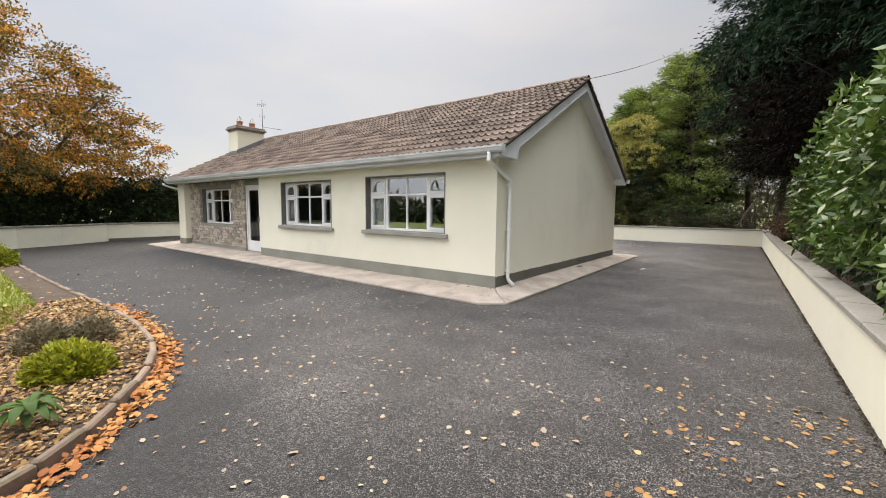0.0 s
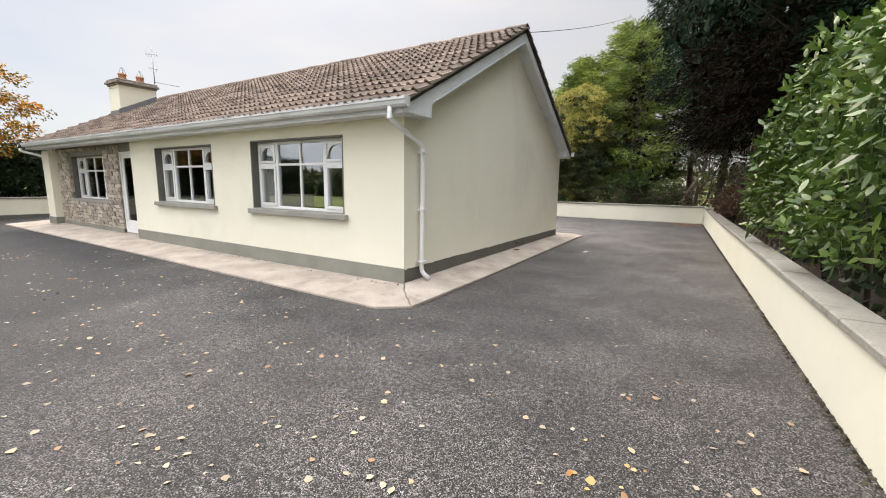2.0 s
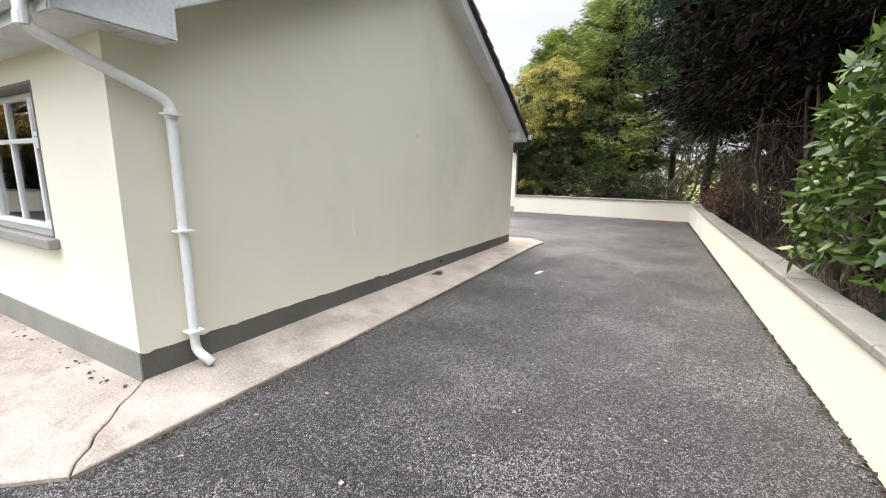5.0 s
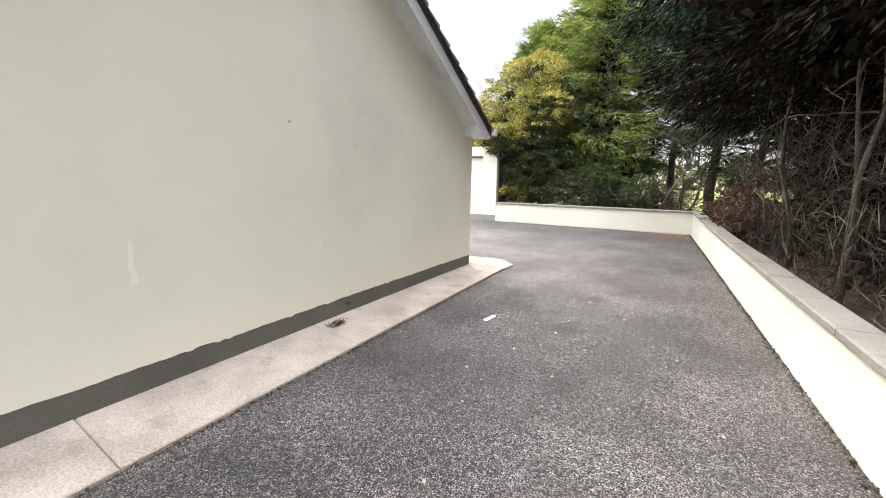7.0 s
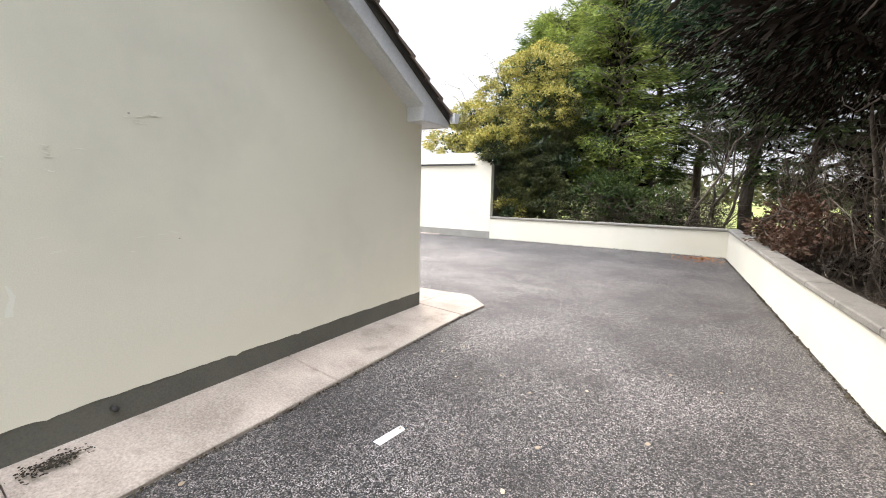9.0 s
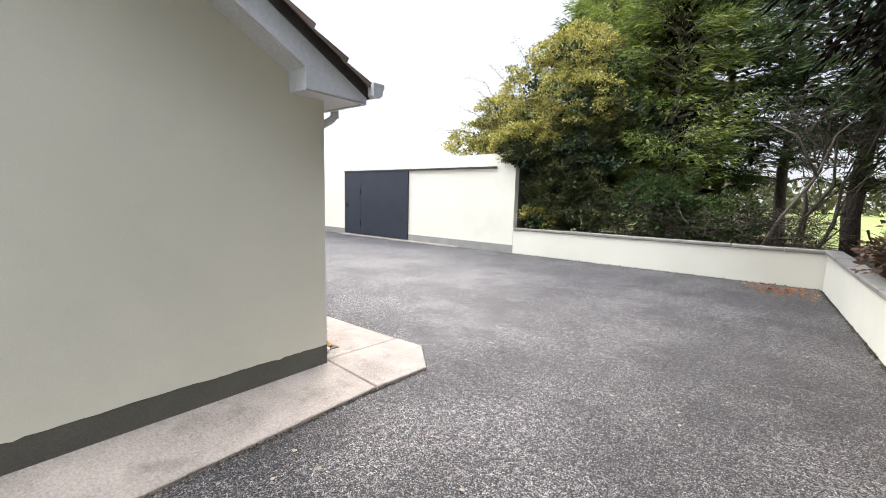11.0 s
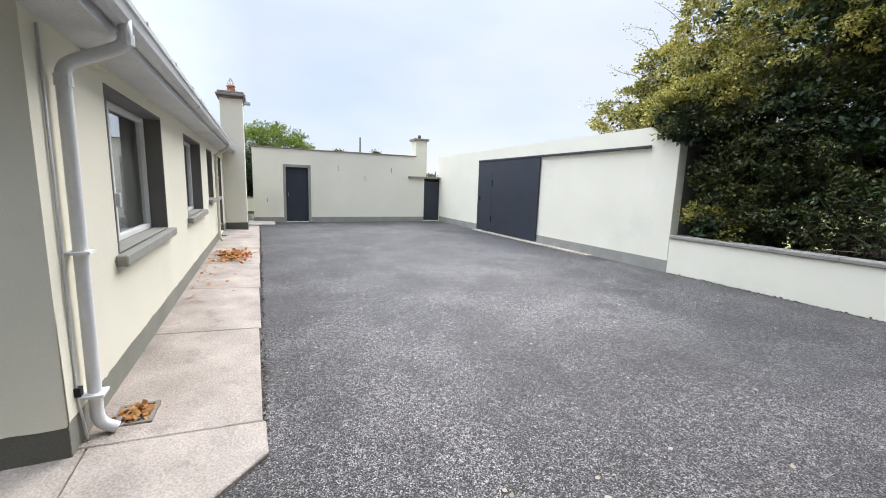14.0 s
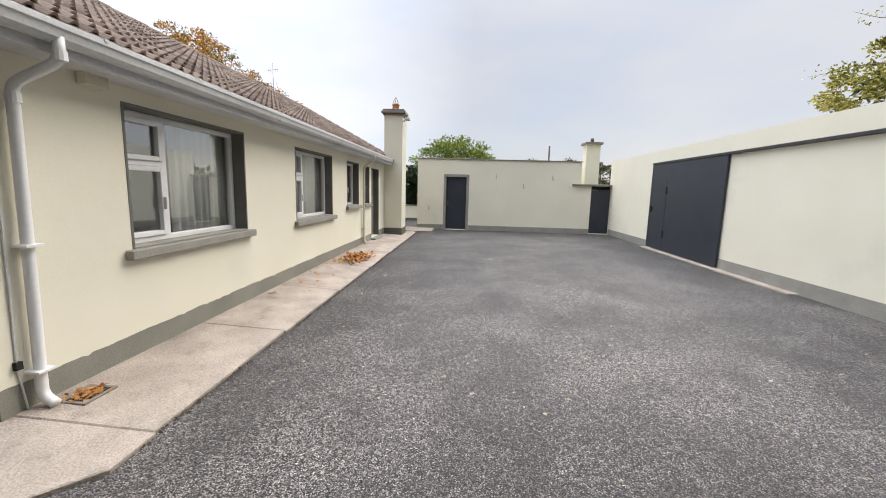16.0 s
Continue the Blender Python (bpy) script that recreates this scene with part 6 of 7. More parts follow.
dist = 125 + 30 * r_.rand(n_)
zz = (5.5 + 2.5 * np.sin(ang * 9) + 1.6 * np.sin(ang * 31 + 1)) * r_.rand(n_)
tagged(leaves("far_woods", np.stack([dist * np.cos(ang), dist * np.sin(ang), zz], axis=1), r_.normal(size=(n_, 3)), 1.6 + r_.rand(n_), 1.1, FAR_LEAF, seed=50), "distant line of hedgerow trees round the fields", "woods", kind="stuff")
n_ = 6500
xs_ = -60 + 110 * r_.rand(n_)
zz = (2.6 + 1.1 * np.sin(xs_ * 0.21) + 0.7 * np.sin(xs_ * 0.67 + 1)) * r_.rand(n_) ** 0.8
tagged(leaves("roadside_hedge", np.stack([xs_, -24.0 + 2.5 * r_.rand(n_), zz], axis=1), r_.normal(size=(n_, 3)), 0.7 + 0.5 * r_.rand(n_), 0.5, HEDGE, seed=51), "dark hedgerow along the road before the house", "hedge", kind="stuff")

# ---- planting bed beside the driveway ----
sheet("planting_bed", [(x, y - 0.05) for x, y in BED[:10]] + [(x - 0.06, y) for x, y in BED[10:]] + [(-20.3, -7.0)], 0.05, SOIL, "planting bed of dark soil under fallen leaves", "flower bed")
edging = empty("bed_edging", "curved weathered concrete edging along the bed", "edging", kind="structure", at=(-5, 1.7, 0))
line = smooth_line(BED, 0.36)
bm = bmesh.new()
add_box(bm, -0.176, 0.176, -0.031, 0.031, -0.06, 0.08, 0.014)
me = bpy.data.meshes.new("edging_block")
bm.to_mesh(me)
bm.free()
me.materials.append(BRICK_EDGE)
for a, c in zip(line, line[1:]):
    ob = new("edging_block", me)
    ob.parent = edging
    d = c - a
    mid = (a + c) / 2 - edging.location
    ob.matrix_basis = Matrix.LocRotScale((mid.x, mid.y, 0.01 * math.sin(a.x * 9)), Euler((0.03 * math.sin(a.y * 17), 0.02 * math.sin(a.x * 13), math.atan2(d.y, d.x))), (d.length / 0.36, 1, 1))


def in_bed(x, y):
    """True inside the bed's edge line."""
    edge_y = np.interp(x, [p[0] for p in BED[:11]], [p[1] for p in BED[:11]])
    return (x < -2.98) & (y < edge_y - 0.03)


r_ = np.random.RandomState(60)
lawn_n = 60000
lx, ly = -19.5 + 13.2 * r_.rand(lawn_n), -5.0 + 6.4 * r_.rand(lawn_n)
m_ = (ly < 1.28 - 0.3 * np.maximum(0, lx + 8.4)) & (lx < -6.4 + 0.35 * np.sin(ly * 3))
lx, ly = lx[m_], ly[m_]
n_ = len(lx)
sheet("lawn", [(-20.2, -6.9), (-4.5, -6.9), (-6.0, -0.6), (-7.3, 0.6), (-8.4, 1.25), (-20.2, 1.3)], 0.056, GRASS_GROUND, "mown lawn scattered with leaves", "lawn")
tagged(leaves("lawn_grass", np.stack([lx, ly, np.full(n_, 0.055)], axis=1), np.stack([0.4 * r_.normal(size=n_), 0.4 * r_.normal(size=n_), np.ones(n_)], axis=1), 0.05 + 0.04 * r_.rand(n_), 0.012, GRASS, seed=61), "short yellowish green lawn grass", "grass", kind="stuff")


def low_shrub(name, x, y, rx, ry, h, n, leaf, mat, label, seed, z=0.05):
    r = np.random.RandomState(seed)
    sh = empty(name, label, "shrub", at=(x, y, z))
    d = unit(r.normal(size=(n, 3)))
    d[:, 2] = np.abs(d[:, 2])
    lump = np.array([1 + 0.3 * noise.noise(Vector(v) * 3 + Vector((seed, 0, 0))) for v in d])
    p = np.array([x, y, z]) + d * (np.array([rx, ry, h]) * ((0.55 + 0.45 * r.rand(n)) * lump)[:, None])
    leaves("foliage", p, d + r.normal(size=(n, 3)) * 0.5 + [0, 0, 0.3], leaf * (0.6 + 0.8 * r.rand(n)), leaf * 0.6, mat, sh, 0.2, seed=seed, oval=0.2)
    for k in range(9):
        a = 2 * math.pi * k / 9
        limb(sh, [(x, y, z - 0.02), (x + 0.35 * rx * math.cos(a), y + 0.35 * ry * math.sin(a), z + h * 0.4), (x + 0.75 * rx * math.cos(a), y + 0.75 * ry * math.sin(a), z + h * 0.7)], 0.01, 0.003, "stem", TWIG, 5)
    return sh


low_shrub("yellow_shrub", -4.75, 1.02, 0.33, 0.3, 0.25, 4200, 0.045, SHRUB_YELLOW, "low yellow-green shrub in the planting bed", 70)
low_shrub("yellow_shrub", -14.6, 1.35, 0.5, 0.4, 0.5, 2200, 0.07, SHRUB_YELLOW, "yellow shrub at the lawn's far corner", 71)
low_shrub("heather_shrub", -5.75, 0.98, 0.3, 0.26, 0.28, 1500, 0.04, SHRUB_GREY, "grey-brown faded heather shrub", 72)
low_shrub("heather_shrub", -5.9, 1.4, 0.45, 0.22, 0.2, 1200, 0.04, SHRUB_GREY, "low grey-brown heather shrub by the edging", 73)
hos = empty("leafy_perennial", "broad-leaved green perennial in the bed", "plant", at=(-3.78, 0.66, 0.05))
r_ = np.random.RandomState(74)
for k in range(17):
    a, L, w = 2.4 * k, 0.11 + 0.07 * r_.rand(), 0.068
    bm = bmesh.new()
    rows = []
    for t in np.linspace(0, 1, 6):
        wide = w * math.sin(math.pi * min(1, t * 0.92 + 0.08)) ** 0.7 * 0.5
        c = Vector((math.cos(a), math.sin(a), 0)) * (0.03 + L * t) + Vector((0, 0, 0.1 + 0.1 * (1 - k / 17) + 0.14 * t - 0.2 * t * t))
        s = Vector((-math.sin(a), math.cos(a), 0)) * wide
        rows.append([bm.verts.new(Vector((-3.78, 0.66, 0.02)) + c + s + Vector((0, 0, 0.015))), bm.verts.new(Vector((-3.78, 0.66, 0.02)) + c), bm.verts.new(Vector((-3.78, 0.66, 0.02)) + c - s + Vector((0, 0, 0.015)))])
    for p, q in zip(rows, rows[1:]):
        bm.faces.new((p[0], p[1], q[1], q[0]))
        bm.faces.new((p[1], p[2], q[2], q[1]))
    part("leaf", bm, HOSTA, hos, smooth=True)

# ---- fallen leaves ----
def litter(name, x, y, z, size, mat, label, seed, tilt=0.06):
    r = np.random.RandomState(seed)
    n = len(x)
    a = 2 * math.pi * r.rand(n)
    d = np.stack([np.cos(a), np.sin(a), tilt * r.normal(size=n)], axis=1)
    s = size * (0.6 + 0.8 * r.rand(n))
    ob = leaves(name, np.stack([x, y, z + 0.003 + 0.005 * r.rand(n)], axis=1), d, s, s * (0.68 + 0.3 * r.rand(n)), mat, None, 0.15, seed=seed, up=np.tile([0, 0, 1.0], (n, 1)), oval=0.1)
    return tagged(ob, label, "leaves", kind="stuff")


r_ = np.random.RandomState(80)
n_ = 2400
x, y = -12.5 + 13.0 * r_.rand(n_), -3.0 + 8.6 * r_.rand(n_)
m_ = (~in_bed(x, y)) & (x < east_x(y) - 0.05) & (r_.rand(n_) < np.clip(1.15 - (y - 1.0) * 0.17, 0.12, 1)) & ((x > -3.1) | (y > 1.9))
half = r_.rand(n_) < 0.55
litter("fallen_leaves", x[m_ & half], y[m_ & half], 0, 0.038, FALLEN_WHITE, "bleached pale leaves scattered over the tarmac", 80)
litter("fallen_leaves", x[m_ & ~half], y[m_ & ~half], 0, 0.042, FALLEN_PALE, "tan and yellow leaves scattered over the tarmac", 79)
n_ = 420
x, y = east_x(3.0) - 0.15 - 1.3 * r_.rand(n_) ** 1.5, 0.8 + 3.6 * r_.rand(n_)
m_ = r_.rand(n_) < 0.55
litter("orange_leaves", x[m_], y[m_], 0, 0.042, FALLEN, "orange leaves blown towards the wall", 81)
L = smooth_line(BED[3:], 0.012)
k_ = r_.randint(0, len(L) - 60, 3000)
x, y = np.array([L[k].x for k in k_]), np.array([L[k].y for k in k_])
off = np.abs(r_.normal(size=len(x))) * 0.085 + 0.055
nx = np.array([(L[k + 1] - L[k]).normalized().y for k in k_])
ny = np.array([-(L[k + 1] - L[k]).normalized().x for k in k_])
litter("leaf_drift", x - nx * off, y - ny * off, 0.02 * r_.rand(len(x)), 0.048, FALLEN_ORANGE, "drift of orange leaves along the bed edging", 82, 0.5)
n_ = 24000
x, y = -8.5 + 5.6 * r_.rand(n_), -1.5 + 3.4 * r_.rand(n_)
m_ = in_bed(x, y)
litter("bed_leaves", x[m_], y[m_], 0.05 + 0.02 * r_.rand(m_.sum()), 0.036, BED_LEAF, "fallen leaves covering the planting bed", 83, 0.45)
n_ = 900
x, y = -19 + 11.0 * r_.rand(n_), -4 + 5.6 * r_.rand(n_)
litter("lawn_leaves", x, y, 0.1 + 0 * x, 0.06, FALLEN, "fallen leaves on the lawn", 84)
n_ = 1000
x, y = -17.5 + 17.5 * r_.rand(n_), 5.0 + 17.2 * r_.rand(n_)
m_ = ((x > -2.95) | (y > 15.2)) & (x < east_x(y) - 0.05)
litter("yard_leaves", x[m_], y[m_], 0, 0.029, FALLEN_WHITE, "small bleached leaves scattered over the yard", 85)
x, y = -10.0 + 0.33 * r_.normal(size=330), 14.62 + 0.16 * r_.normal(size=330)
m_ = y > 14.25
litter("leaf_pile", x[m_], y[m_], 0.075 + 0.03 * r_.rand(m_.sum()), 0.07, FALLEN_ORANGE, "small pile of orange leaves on the rear apron", 86, 0.5)
x, y = -6.5 - 4.5 * r_.rand(60), 14.25 + 0.5 * r_.rand(60) ** 2
litter("apron_leaves", x, y, 0.075 + 0 * x, 0.05, FALLEN_ORANGE, "stray leaves along the rear apron", 87)
x, y = -0.35 + 0.35 * r_.normal(size=160), 21.9 + 0.3 * r_.normal(size=160)
m_ = (y < 22.45) & (x < 0.2)
litter("corner_leaves", x[m_], y[m_], 0, 0.06, FALLEN_ORANGE, "leaves gathered in the wall corner", 88)
x, y = -4.07 + 0.055 * r_.normal(size=170), 14.36 + 0.04 * r_.normal(size=170)
litter("gully_leaves", x, y, 0.066 + 0.01 * r_.rand(170), 0.03, FALLEN_ORANGE, "brown leaves in the gully by the downpipe", 89, 0.6)
n_ = 60
x, y = -3.7 - 4.5 * r_.rand(n_), 6.5 - 0.12 * r_.rand(n_) ** 2
litter("front_wall_leaves", x, y, 0.085 + 0 * x, 0.03, DEADWOOD, "dry leaf scraps along the front wall", 90, 0.6)

DEBRIS = leaf_material("damp_dirt_crumb", [(0.02, 0.017, 0.013), (0.05, 0.042, 0.03), (0.12, 0.1, 0.07)], 0.95, 0.0, 0.1)
n_ = 2600
y = -1.0 + 23.4 * r_.rand(n_)
litter("wall_foot_dirt", east_x(y) - 0.008 - np.abs(r_.normal(size=n_)) * 0.022, y, 0, 0.024, DEBRIS, "dark dirt and leaf crumbs along the foot of the east wall", 91, 0.5)
n_ = 700
x = -6.4 + 6.6 * r_.rand(n_)
litter("north_wall_dirt", x, 22.5 - np.abs(r_.normal(size=n_)) * 0.022, 0, 0.028, DEBRIS, "dark dirt along the foot of the north wall", 92, 0.5)
n_ = 900
y = 5.95 + 8.8 * r_.rand(n_)
litter("apron_edge_dirt", -3.075 + np.abs(r_.normal(size=n_)) * 0.012, y, 0, 0.018, DEBRIS, "dark crumbs along the edge of the concrete apron", 93, 0.5)
n_ = 900
x = -16.0 + 12.4 * r_.rand(n_)
litter("rear_apron_dirt", x, 15.105 + np.abs(r_.normal(size=n_)) * 0.014, 0, 0.02, DEBRIS, "dark crumbs along the edge of the rear apron", 94, 0.5)
x, y = -3.54 + 0.04 * r_.normal(size=300), 10.52 + 0.07 * r_.normal(size=300)
m_ = (x > HX + 0.02) & (x < -3.15)
litter("wet_moss", x[m_], y[m_], 0.086 + 0 * x[m_], 0.015, DEBRIS, "dark moss patch on the apron below the small wall pipe", 95, 0.1)

# ---- small fixtures ----
aerial = empty("tv_aerial", "thin metal roof aerial by the chimney", "aerial", at=(-16.96, 9.5, 4.3))
tube("mast", [(-16.96, 9.5, 4.1), (-16.96, 9.5, 6.1)], 0.016, STEEL, aerial, sides=6)
tube("boom", [(-16.98, 9.3, 5.85), (-16.98, 9.68, 5.9)], 0.008, STEEL, aerial, sides=5)
for k in range(5):
    y = 9.32 + 0.085 * k
    tube("element", [(-16.98, y, 5.76 + 0.012 * k), (-16.98, y, 5.98 + 0.006 * k)], 0.004, STEEL, aerial, sides=4)
tube("boom", [(-16.98, 9.35, 5.4), (-16.98, 9.65, 5.4)], 0.007, STEEL, aerial, sides=5)
for k in range(3):
    y = 9.4 + 0.1 * k
    tube("element", [(-16.98, y, 5.3), (-16.98, y, 5.5)], 0.004, STEEL, aerial, sides=4)
tube("side_arm", [(-16.96, 9.5, 4.95), (-16.7, 10.2, 4.9)], 0.01, STEEL, aerial, sides=5)

lamp = empty("flood_light", "small grey floodlight on the rear chimney", "light", at=(-15.1, 14.8, 3.85))
box("lamp_body", (-15.2, -14.95, 14.83, 14.98, 3.8, 3.9), PVC_OLD, lamp, bevel=0.02)
tube("bracket", [(-15.08, 14.76, 3.75), (-15.08, 14.84, 3.84)], 0.015, STEEL, lamp)

vent = box("eaves_vent", (-4.62, -4.42, RY + 0.001, RY + 0.07, 2.26, 2.35), PIPE_CREAM, house, "weathered cream vent box under the eaves", bevel=0.006)
gully = empty("drain_gully", "square drain gully below the rear downpipe", "drain", at=(-4.07, 14.36, 0.07))
for b in ((-4.2, -3.94, 14.25, 14.275, 0.055, 0.072), (-4.2, -3.94, 14.445, 14.47, 0.055, 0.072), (-4.2, -4.175, 14.276, 14.444, 0.055, 0.072), (-3.965, -3.94, 14.276, 14.444, 0.055, 0.072)):
    box("gully_edge", b, CROWN, gully)
for k in range(5):
    box("grate_bar", (-4.172, -3.968, 14.295 + 0.03 * k, 14.308 + 0.03 * k, 0.06, 0.07), DARK_METAL, gully)
tube("wall_pipe", [(HX + 0.012, 10.85, 0.2), (HX + 0.05, 10.85, 0.2)], 0.018, DARK_METAL, house)

mark = prism("painted_mark", [(-2.35, 11.66, 0.002), (-2.29, 11.65, 0.002), (-2.26, 11.87, 0.002), (-2.31, 11.89, 0.002)], (0, 0, 0.003), WHITE_PAINT)
tagged(mark, "short white painted mark on the tarmac", "marking", kind="structure")
cable = empty("overhead_cable", "thin black overhead cable above the trees", "cable", at=(-4, 10.5, 4.7))
tube("cable_line", [(-4.0 + 0.3 * k / 15, 10.5 + 15.5 * k / 15, 4.7 + 5.5 * k / 15 - 0.003 * k * (15 - k)) for k in range(16)], 0.009, WIRE, cable, sides=5)
pole = empty("telegraph_pole", "distant wooden telegraph pole", "pole", at=(-45, 25.1, 0))
tube("shaft", [(-45, 25.1, -0.05), (-45, 25.1, 6.4)], [0.11, 0.08], WOOD_POLE, pole)

# curtains inside the windows
def curtain(x0, x1, y, z0, z1, label):
    bm = bmesh.new()
    n = 40
    low, top = [], []
    for k in range(n + 1):
        x = x0 + (x1 - x0) * k / n
        d = 0.02 * math.sin(k * 1.25) + 0.01 * math.sin(k * 2.9)
        low.append(bm.verts.new((x, y + d, z0)))
        top.append(bm.verts.new((x, y + d * 0.5, z1)))
    for k in range(n):
        bm.faces.new((low[k], low[k + 1], top[k + 1], top[k]))
    ob = part("curtain", bm, CURTAIN, None, "", True)
    mod = ob.modifiers.new("thick", "SOLIDIFY")
    mod.thickness = 0.004
    return tagged(ob, label, "curtain")


curtain(-7.08, -6.7, FY + 0.25, 0.8, 2.45, "white net curtain drawn beside the front window")
curtain(-10.62, -10.25, FY + 0.25, 0.8, 2.45, "white net curtain beside the front window")
curtain(-8.8, -8.45, FY + 0.25, 0.8, 2.45, "white net curtain beside the front window")
curtain(-6.54, -5.6, RY - 0.26, 0.8, 2.45, "white curtain hanging in the rear window")
curtain(-9.8, -8.5, RY - 0.26, 0.8, 2.45, "white curtain hanging in the rear window")
curtain(-16.5, -15.9, FY + PORCH_D + 0.25, 0.8, 2.4, "white net curtain in the porch window")

# slender bare stems between the wall and the cypresses
r_ = np.random.RandomState(130)
for k, (x, y, h) in enumerate(((1.35, 11.4, 4.2), (1.6, 12.6, 4.6), (1.25, 13.6, 4.0), (1.7, 14.8, 4.8), (1.35, 16.2, 4.4), (1.5, 17.6, 4.5), (1.9, 13.2, 5.0), (2.0, 16.8, 5.0))):
    stem = empty("bare_sapling", "bare grey-brown sapling stem behind the wall", "sapling", "saplings behind the wall", at=(x, y, 0.2))
    top = (x + 0.3 * r_.normal(), y + 0.4 * r_.normal(), h)
    line = bent((x, y, 0.2), top, r_, 0, 0.05, 6)
    limb(stem, line, 0.028 + 0.02 * r_.rand(), 0.01, "trunk", TWIG, 7)
    for j in range(7):
        s0 = line[1 + j % 4]
        a = 2 * math.pi * r_.rand()
        reach = 0.5 + 0.6 * r_.rand()
        tip = (max(s0[0] + reach * math.cos(a), east_x(s0[1]) + 0.35), s0[1] + reach * math.sin(a), s0[2] + 0.2 + 0.5 * r_.rand())
        limb(stem, bent(s0, tip, r_, -0.15, 0.3, 5), 0.016, 0.004, "branch", TWIG, 5)

# pale runs and small chips in the render of the gable wall
RUN = material("pale_render_run", (0.76, 0.74, 0.63), (0.82, 0.8, 0.7), 0.85, 4, 120, 0.2, 0.003)
CHIP = material("chipped_render", (0.3, 0.28, 0.24), (0.45, 0.42, 0.36), 0.9, 8, 120, 0.3, 0.003)
gable_wall = bpy.data.objects["wall_east_gable"]
for y, top, low, w in ((8.79, 1.18, 0.58, 0.022), (10.48, 1.02, 0.42, 0.02), (9.6, 0.9, 0.62, 0.012)):
    rr = random.Random(int(y * 100))
    steps = [(top - (top - low) * k / 10) for k in range(11)]
    line = [(y + rr.uniform(-0.012, 0.012), z, w * (0.25 + 0.75 * math.sin(math.pi * (k + 0.5) / 11)) * rr.uniform(0.7, 1.2)) for k, z in enumerate(steps)]
    prism("render_run", [(HX + 0.0005, c - d, z) for c, z, d in line] + [(HX + 0.0005, c + d, z) for c, z, d in reversed(line)], (0.0012, 0, 0), RUN, gable_wall, "pale run down the render")
for y, z, s_ in ((10.153, 2.103, 0.017), (11.06, 1.95, 0.007), (10.485, 0.73, 0.006), (11.29, 1.19, 0.006)):
    rr = random.Random(int(y * 100))
    prism("render_chip", [(HX + 0.0005, y + s_ * rr.uniform(0.6, 1.3) * math.cos(a * math.pi / 4), z + s_ * rr.uniform(0.4, 0.9) * math.sin(a * math.pi / 4)) for a in range(8)], (0.0015, 0, 0), CHIP, gable_wall, "small chip in the render")
# scraped trowel marks standing slightly proud
rr = random.Random(77)
for y, z, count, spread in ((9.845, 2.073, 3, 0.06), (11.08, 1.93, 7, 0.07), (10.69, 1.726, 5, 0.06), (10.45, 1.65, 9, 0.12), (10.3, 2.0, 5, 0.08), (11.0, 0.6, 5, 0.1), (11.2, 1.2, 4, 0.1), (10.6, 1.25, 4, 0.12)):
    for k in range(count):
        cy, cz = y + rr.gauss(0, spread), z + rr.gauss(0, spread * 0.4)
        w, h, lean = rr.uniform(0.012, 0.04), rr.uniform(0.002, 0.004), rr.uniform(-0.3, 0.3)
        prism("trowel_mark", [(HX + 0.0005, cy - w, cz - lean * w), (HX + 0.0005, cy, cz - h), (HX + 0.0005, cy + w, cz + lean * w), (HX + 0.0005, cy, cz + h)], (0.002, 0, 0), RUN, gable_wall)

# ---- stone cladding of the porch ----
r_ = np.random.RandomState(100)
STONE_MESH = []
for k in range(6):
    bm = bmesh.new()
    add_box(bm, -0.5, 0.5, -0.035, 0.03, -0.5, 0.5)
    bmesh.ops.bevel(bm, geom=bm.edges[:], offset=0.02, segments=1, affect="EDGES")
    for v in bm.verts:
        v.co += Vector((0.05 * r_.normal(), 0.008 * r_.normal(), 0.05 * r_.normal()))
    me = bpy.data.meshes.new("cladding_stone")
    bm.to_mesh(me)
    bm.free()
    me.materials.append(STONE)
    STONE_MESH.append(me)
porch_wall = bpy.data.objects["porch_wall"]
z, count = 0.2, 0
shift = house.location.copy()
while z < 2.3 and count < 300:
    h = 0.065 + 0.06 * r_.rand()
    x = -17.6
    while x < -13.2:
        w = 0.15 + 0.19 * r_.rand()
        x1 = min(x + w, -13.2)
        cx, cz = (x + x1) / 2, z + h / 2
        free = x1 < W3[0] - 0.04 or x > W3[1] + 0.04 or z + h < W3[2] - 0.08 or z > W3[3] + 0.03
        if not free and x < W3[0] - 0.1:
            x1 = W3[0] - 0.045
            cx, free = (x + x1) / 2, True
        elif not free and x1 > W3[1] + 0.1:
            x = W3[1] + 0.045
            cx, free = (x + x1) / 2, True
        if free and x1 - x > 0.06:
            ob = new("stone", STONE_MESH[count % 6])
            ob.parent = porch_wall
            ob.matrix_basis = Matrix.LocRotScale((cx, FY + PORCH_D - 0.03 - 0.015 * r_.rand(), cz), Euler((0, 0.03 * r_.normal(), 0)), (x1 - x - 0.012, 1, h - 0.012))
            count += 1
        x = x1
    z += h

# ---- roof tiles ----
COLS, ROWS = 50, 14
CW = (VERGE + 0.05 - VERGE_W) / COLS
LEN = math.hypot(RIDGE_Y - EAVE_Y, RIDGE_Z - EAVE_Z) + 0.05
GAUGE = LEN / ROWS
PITCH, REAR_PITCH = math.atan(SLOPE), math.atan(REAR_SLOPE)
profile = []
for k in range(13):
    u = k / 12
    roll = max(0.0, math.sin(2 * math.pi * ((u * 2) % 1.0 - 0.35)) if 0.35 < (u * 2) % 1.0 < 0.85 else 0.0)
    profile.append((u * (CW + 0.012), 0.040 * roll))


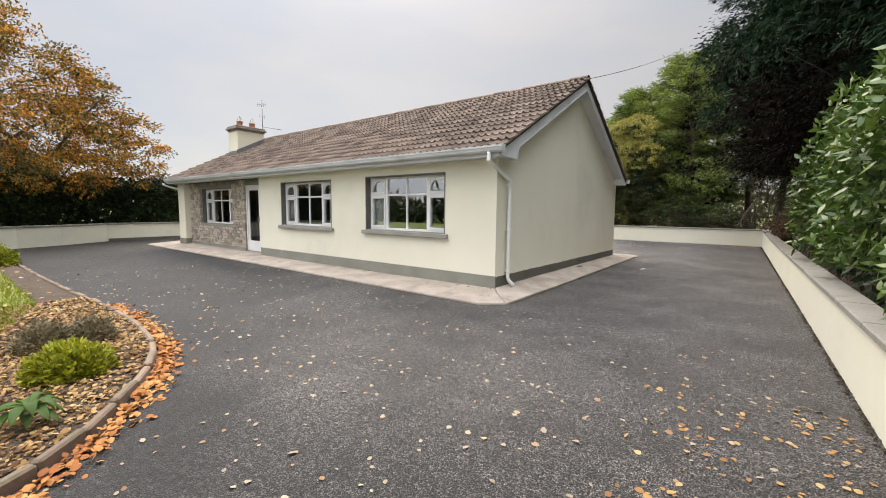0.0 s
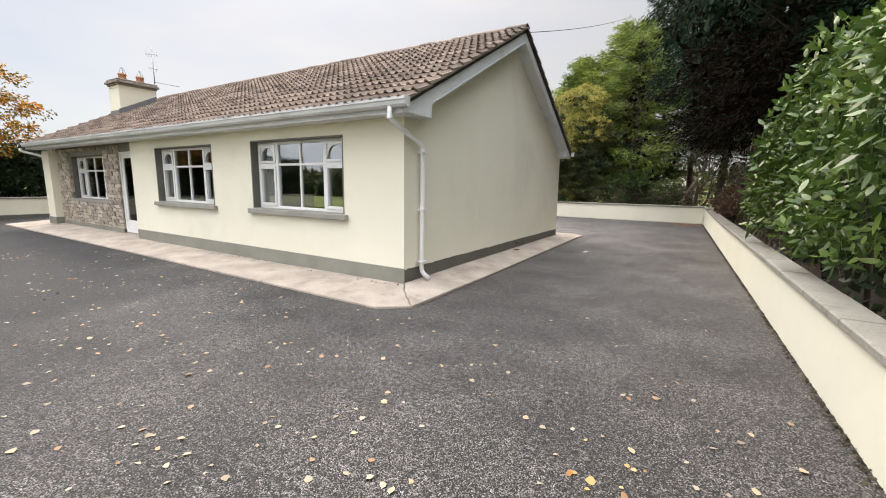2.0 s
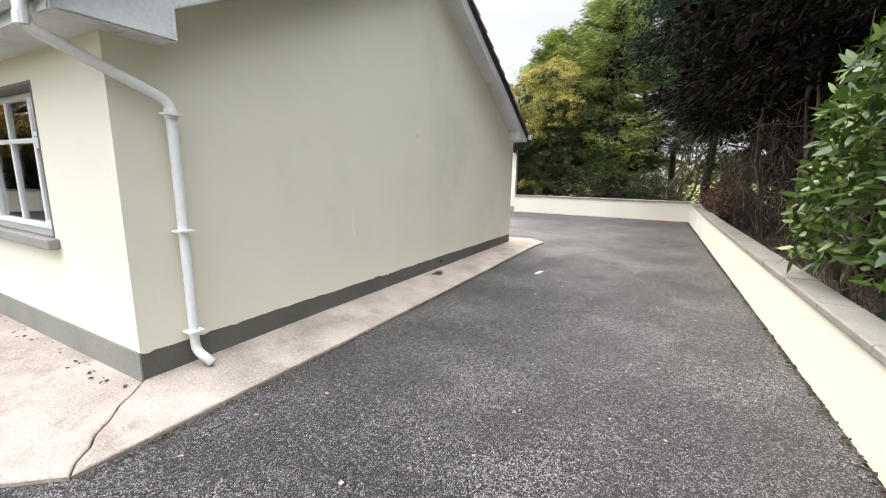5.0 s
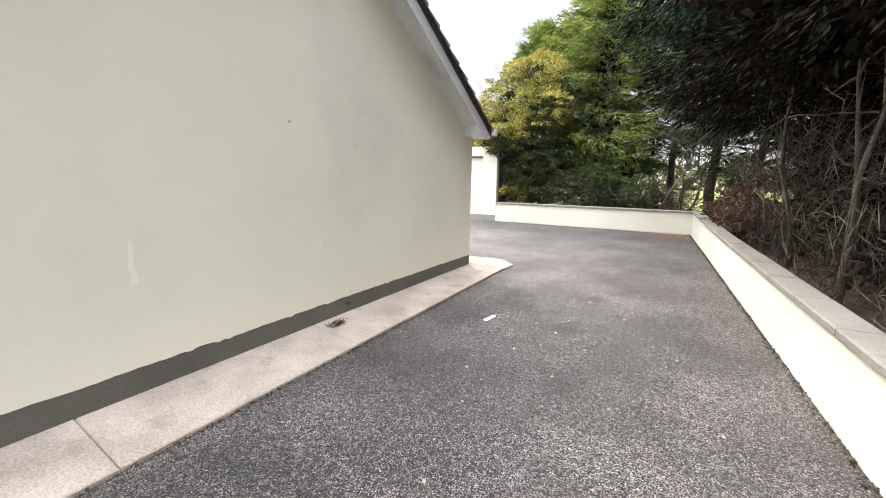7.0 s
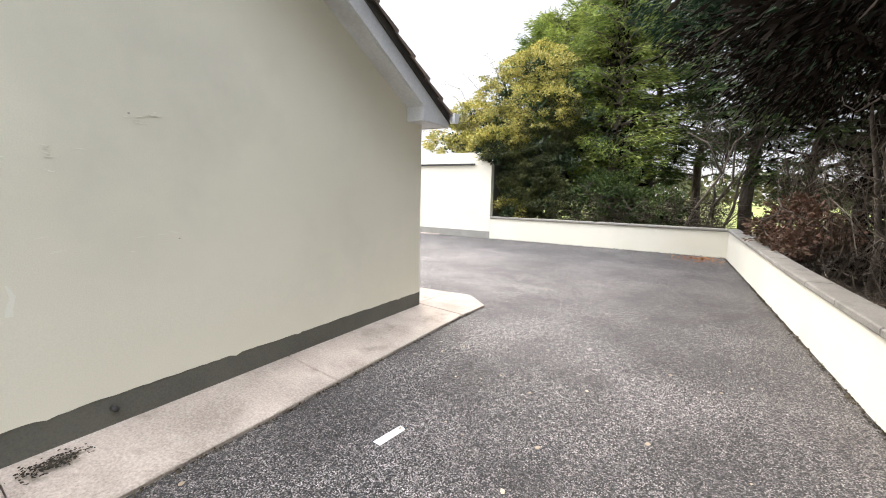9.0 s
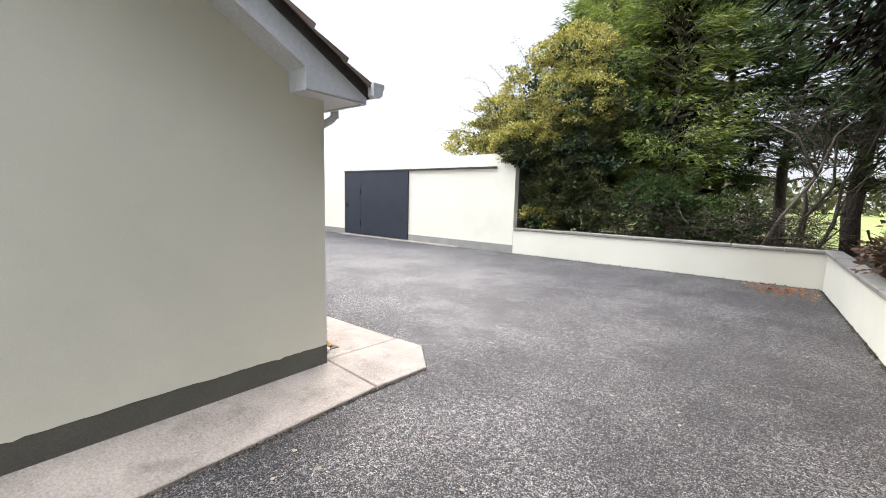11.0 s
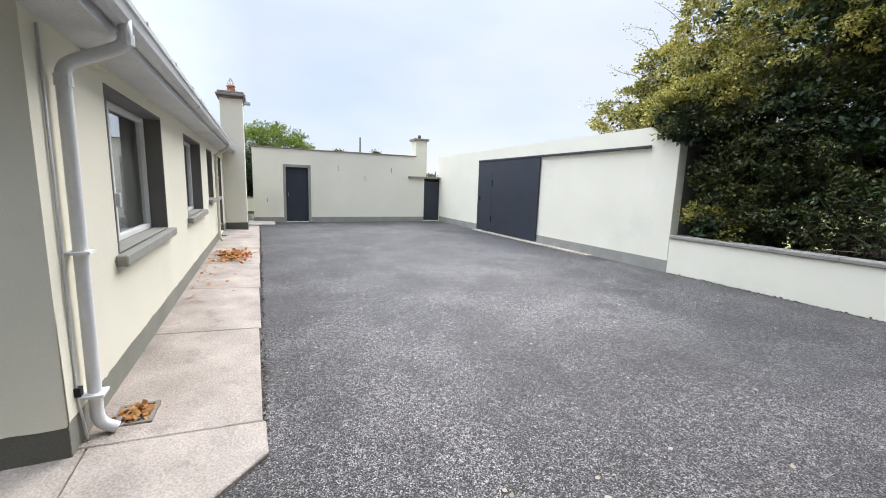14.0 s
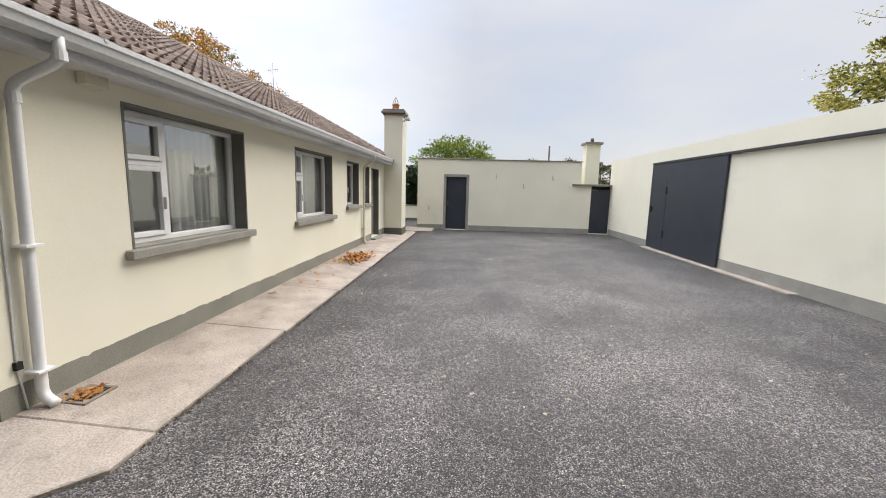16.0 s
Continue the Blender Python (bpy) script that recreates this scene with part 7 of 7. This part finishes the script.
def tile_geometry():
    """One interlocking tile with two rolls: its tail lifted over the course below, open to the front by its thickness."""
    verts, faces = [], []
    n = len(profile)
    for y, lift in ((0.0, 0.055), (GAUGE + 0.05, 0.008)):
        verts += [(x, y, lift + z) for x, z in profile]
    verts += [(x, 0.0, 0.034 + z * 0.95) for x, z in profile]
    for k in range(n - 1):
        faces.append((k, k + 1, n + k + 1, n + k))
        faces.append((2 * n + k, 2 * n + k + 1, k + 1, k))
    verts += [(profile[-1][0], 0.0, 0.0), (profile[-1][0], GAUGE + 0.05, -0.01), (profile[0][0], 0.0, 0.0), (profile[0][0], GAUGE + 0.05, -0.01)]
    m = 3 * n
    faces.append((n - 1, m, m + 1, 2 * n - 1))
    faces.append((0, n, m + 3, m + 2))
    return verts, faces


tv, tf = tile_geometry()
tile_me = bpy.data.meshes.new("roof_tile")
tile_me.from_pydata(tv, [], tf)
tile_me.materials.append(TILE)
tile_np = np.array(tv)


def tile_pose(side, row, col):
    """side 1: front slope, -1: rear slope."""
    r = random.Random(row * 97 + col * 13 + side)
    s = row * GAUGE - 0.04
    tilt = PITCH if side > 0 else REAR_PITCH
    y, z = EAVE_Y + s * math.cos(tilt), (EAVE_Z if side > 0 else REAR_EAVE_Z) + s * math.sin(tilt) + 0.004
    wob = Euler((r.uniform(-0.012, 0.012), r.uniform(-0.012, 0.012), r.uniform(-0.012, 0.012))).to_matrix().to_4x4()
    if side > 0:
        return Matrix.Translation((VERGE + 0.05 - (col + 1) * CW, y, z)) @ Matrix.Rotation(tilt, 4, "X") @ wob
    return Matrix.Translation((VERGE + 0.05 - col * CW, 2 * RIDGE_Y - y, z)) @ Matrix.Rotation(math.pi, 4, "Z") @ Matrix.Rotation(tilt, 4, "X") @ wob


verts, faces = [], []
for side in (1, -1):
    for col in range(COLS):
        for row in range(ROWS):
            m = tile_pose(side, row, col)
            if side > 0 and col < 21:
                ob = new("roof_tile", tile_me)
                ob.parent = roof
                ob.matrix_basis = Matrix.Translation(-shift) @ m
            else:
                a = np.array(m)
                start = len(verts)
                verts += (tile_np @ a[:3, :3].T + a[:3, 3]).tolist()
                faces += [tuple(start + i for i in f) for f in tf]
rest = raw("roof_tiles_rest", verts, faces, TILE_ISLAND, None)
rest.parent = roof
rest.location = -shift
tagged(rest, kind="stuff")

# ridge caps
bm = bmesh.new()
n = 8
for dx, rr in ((0, 0.125), (0.44, 0.115)):
    for t in (0.0, 0.016):
        for k in range(n + 1):
            a = math.pi * (0.06 + 0.88 * k / n)
            bm.verts.new((dx, (rr - t) * math.cos(a), (rr - t) * math.sin(a) * 0.75))
bm.verts.ensure_lookup_table()
v, s = bm.verts, n + 1
for k in range(n):
    bm.faces.new((v[k], v[k + 1], v[2 * s + k + 1], v[2 * s + k]))
    bm.faces.new((v[k], v[s + k], v[s + k + 1], v[k + 1]))
    bm.faces.new((v[2 * s + k], v[2 * s + k + 1], v[3 * s + k + 1], v[3 * s + k]))
bmesh.ops.recalc_face_normals(bm, faces=bm.faces[:])
cap = bpy.data.meshes.new("ridge_tile")
bm.to_mesh(cap)
bm.free()
cap.materials.append(TILE)
k = 0
x = VERGE_W
while x < VERGE + 0.02 - 0.2:
    ob = new("ridge_tile", cap)
    ob.parent = roof
    ob.matrix_basis = Matrix.Translation(Vector((x, RIDGE_Y, RIDGE_Z + 0.0 + 0.004 * (k % 3))) - shift)
    x += 0.425
    k += 1
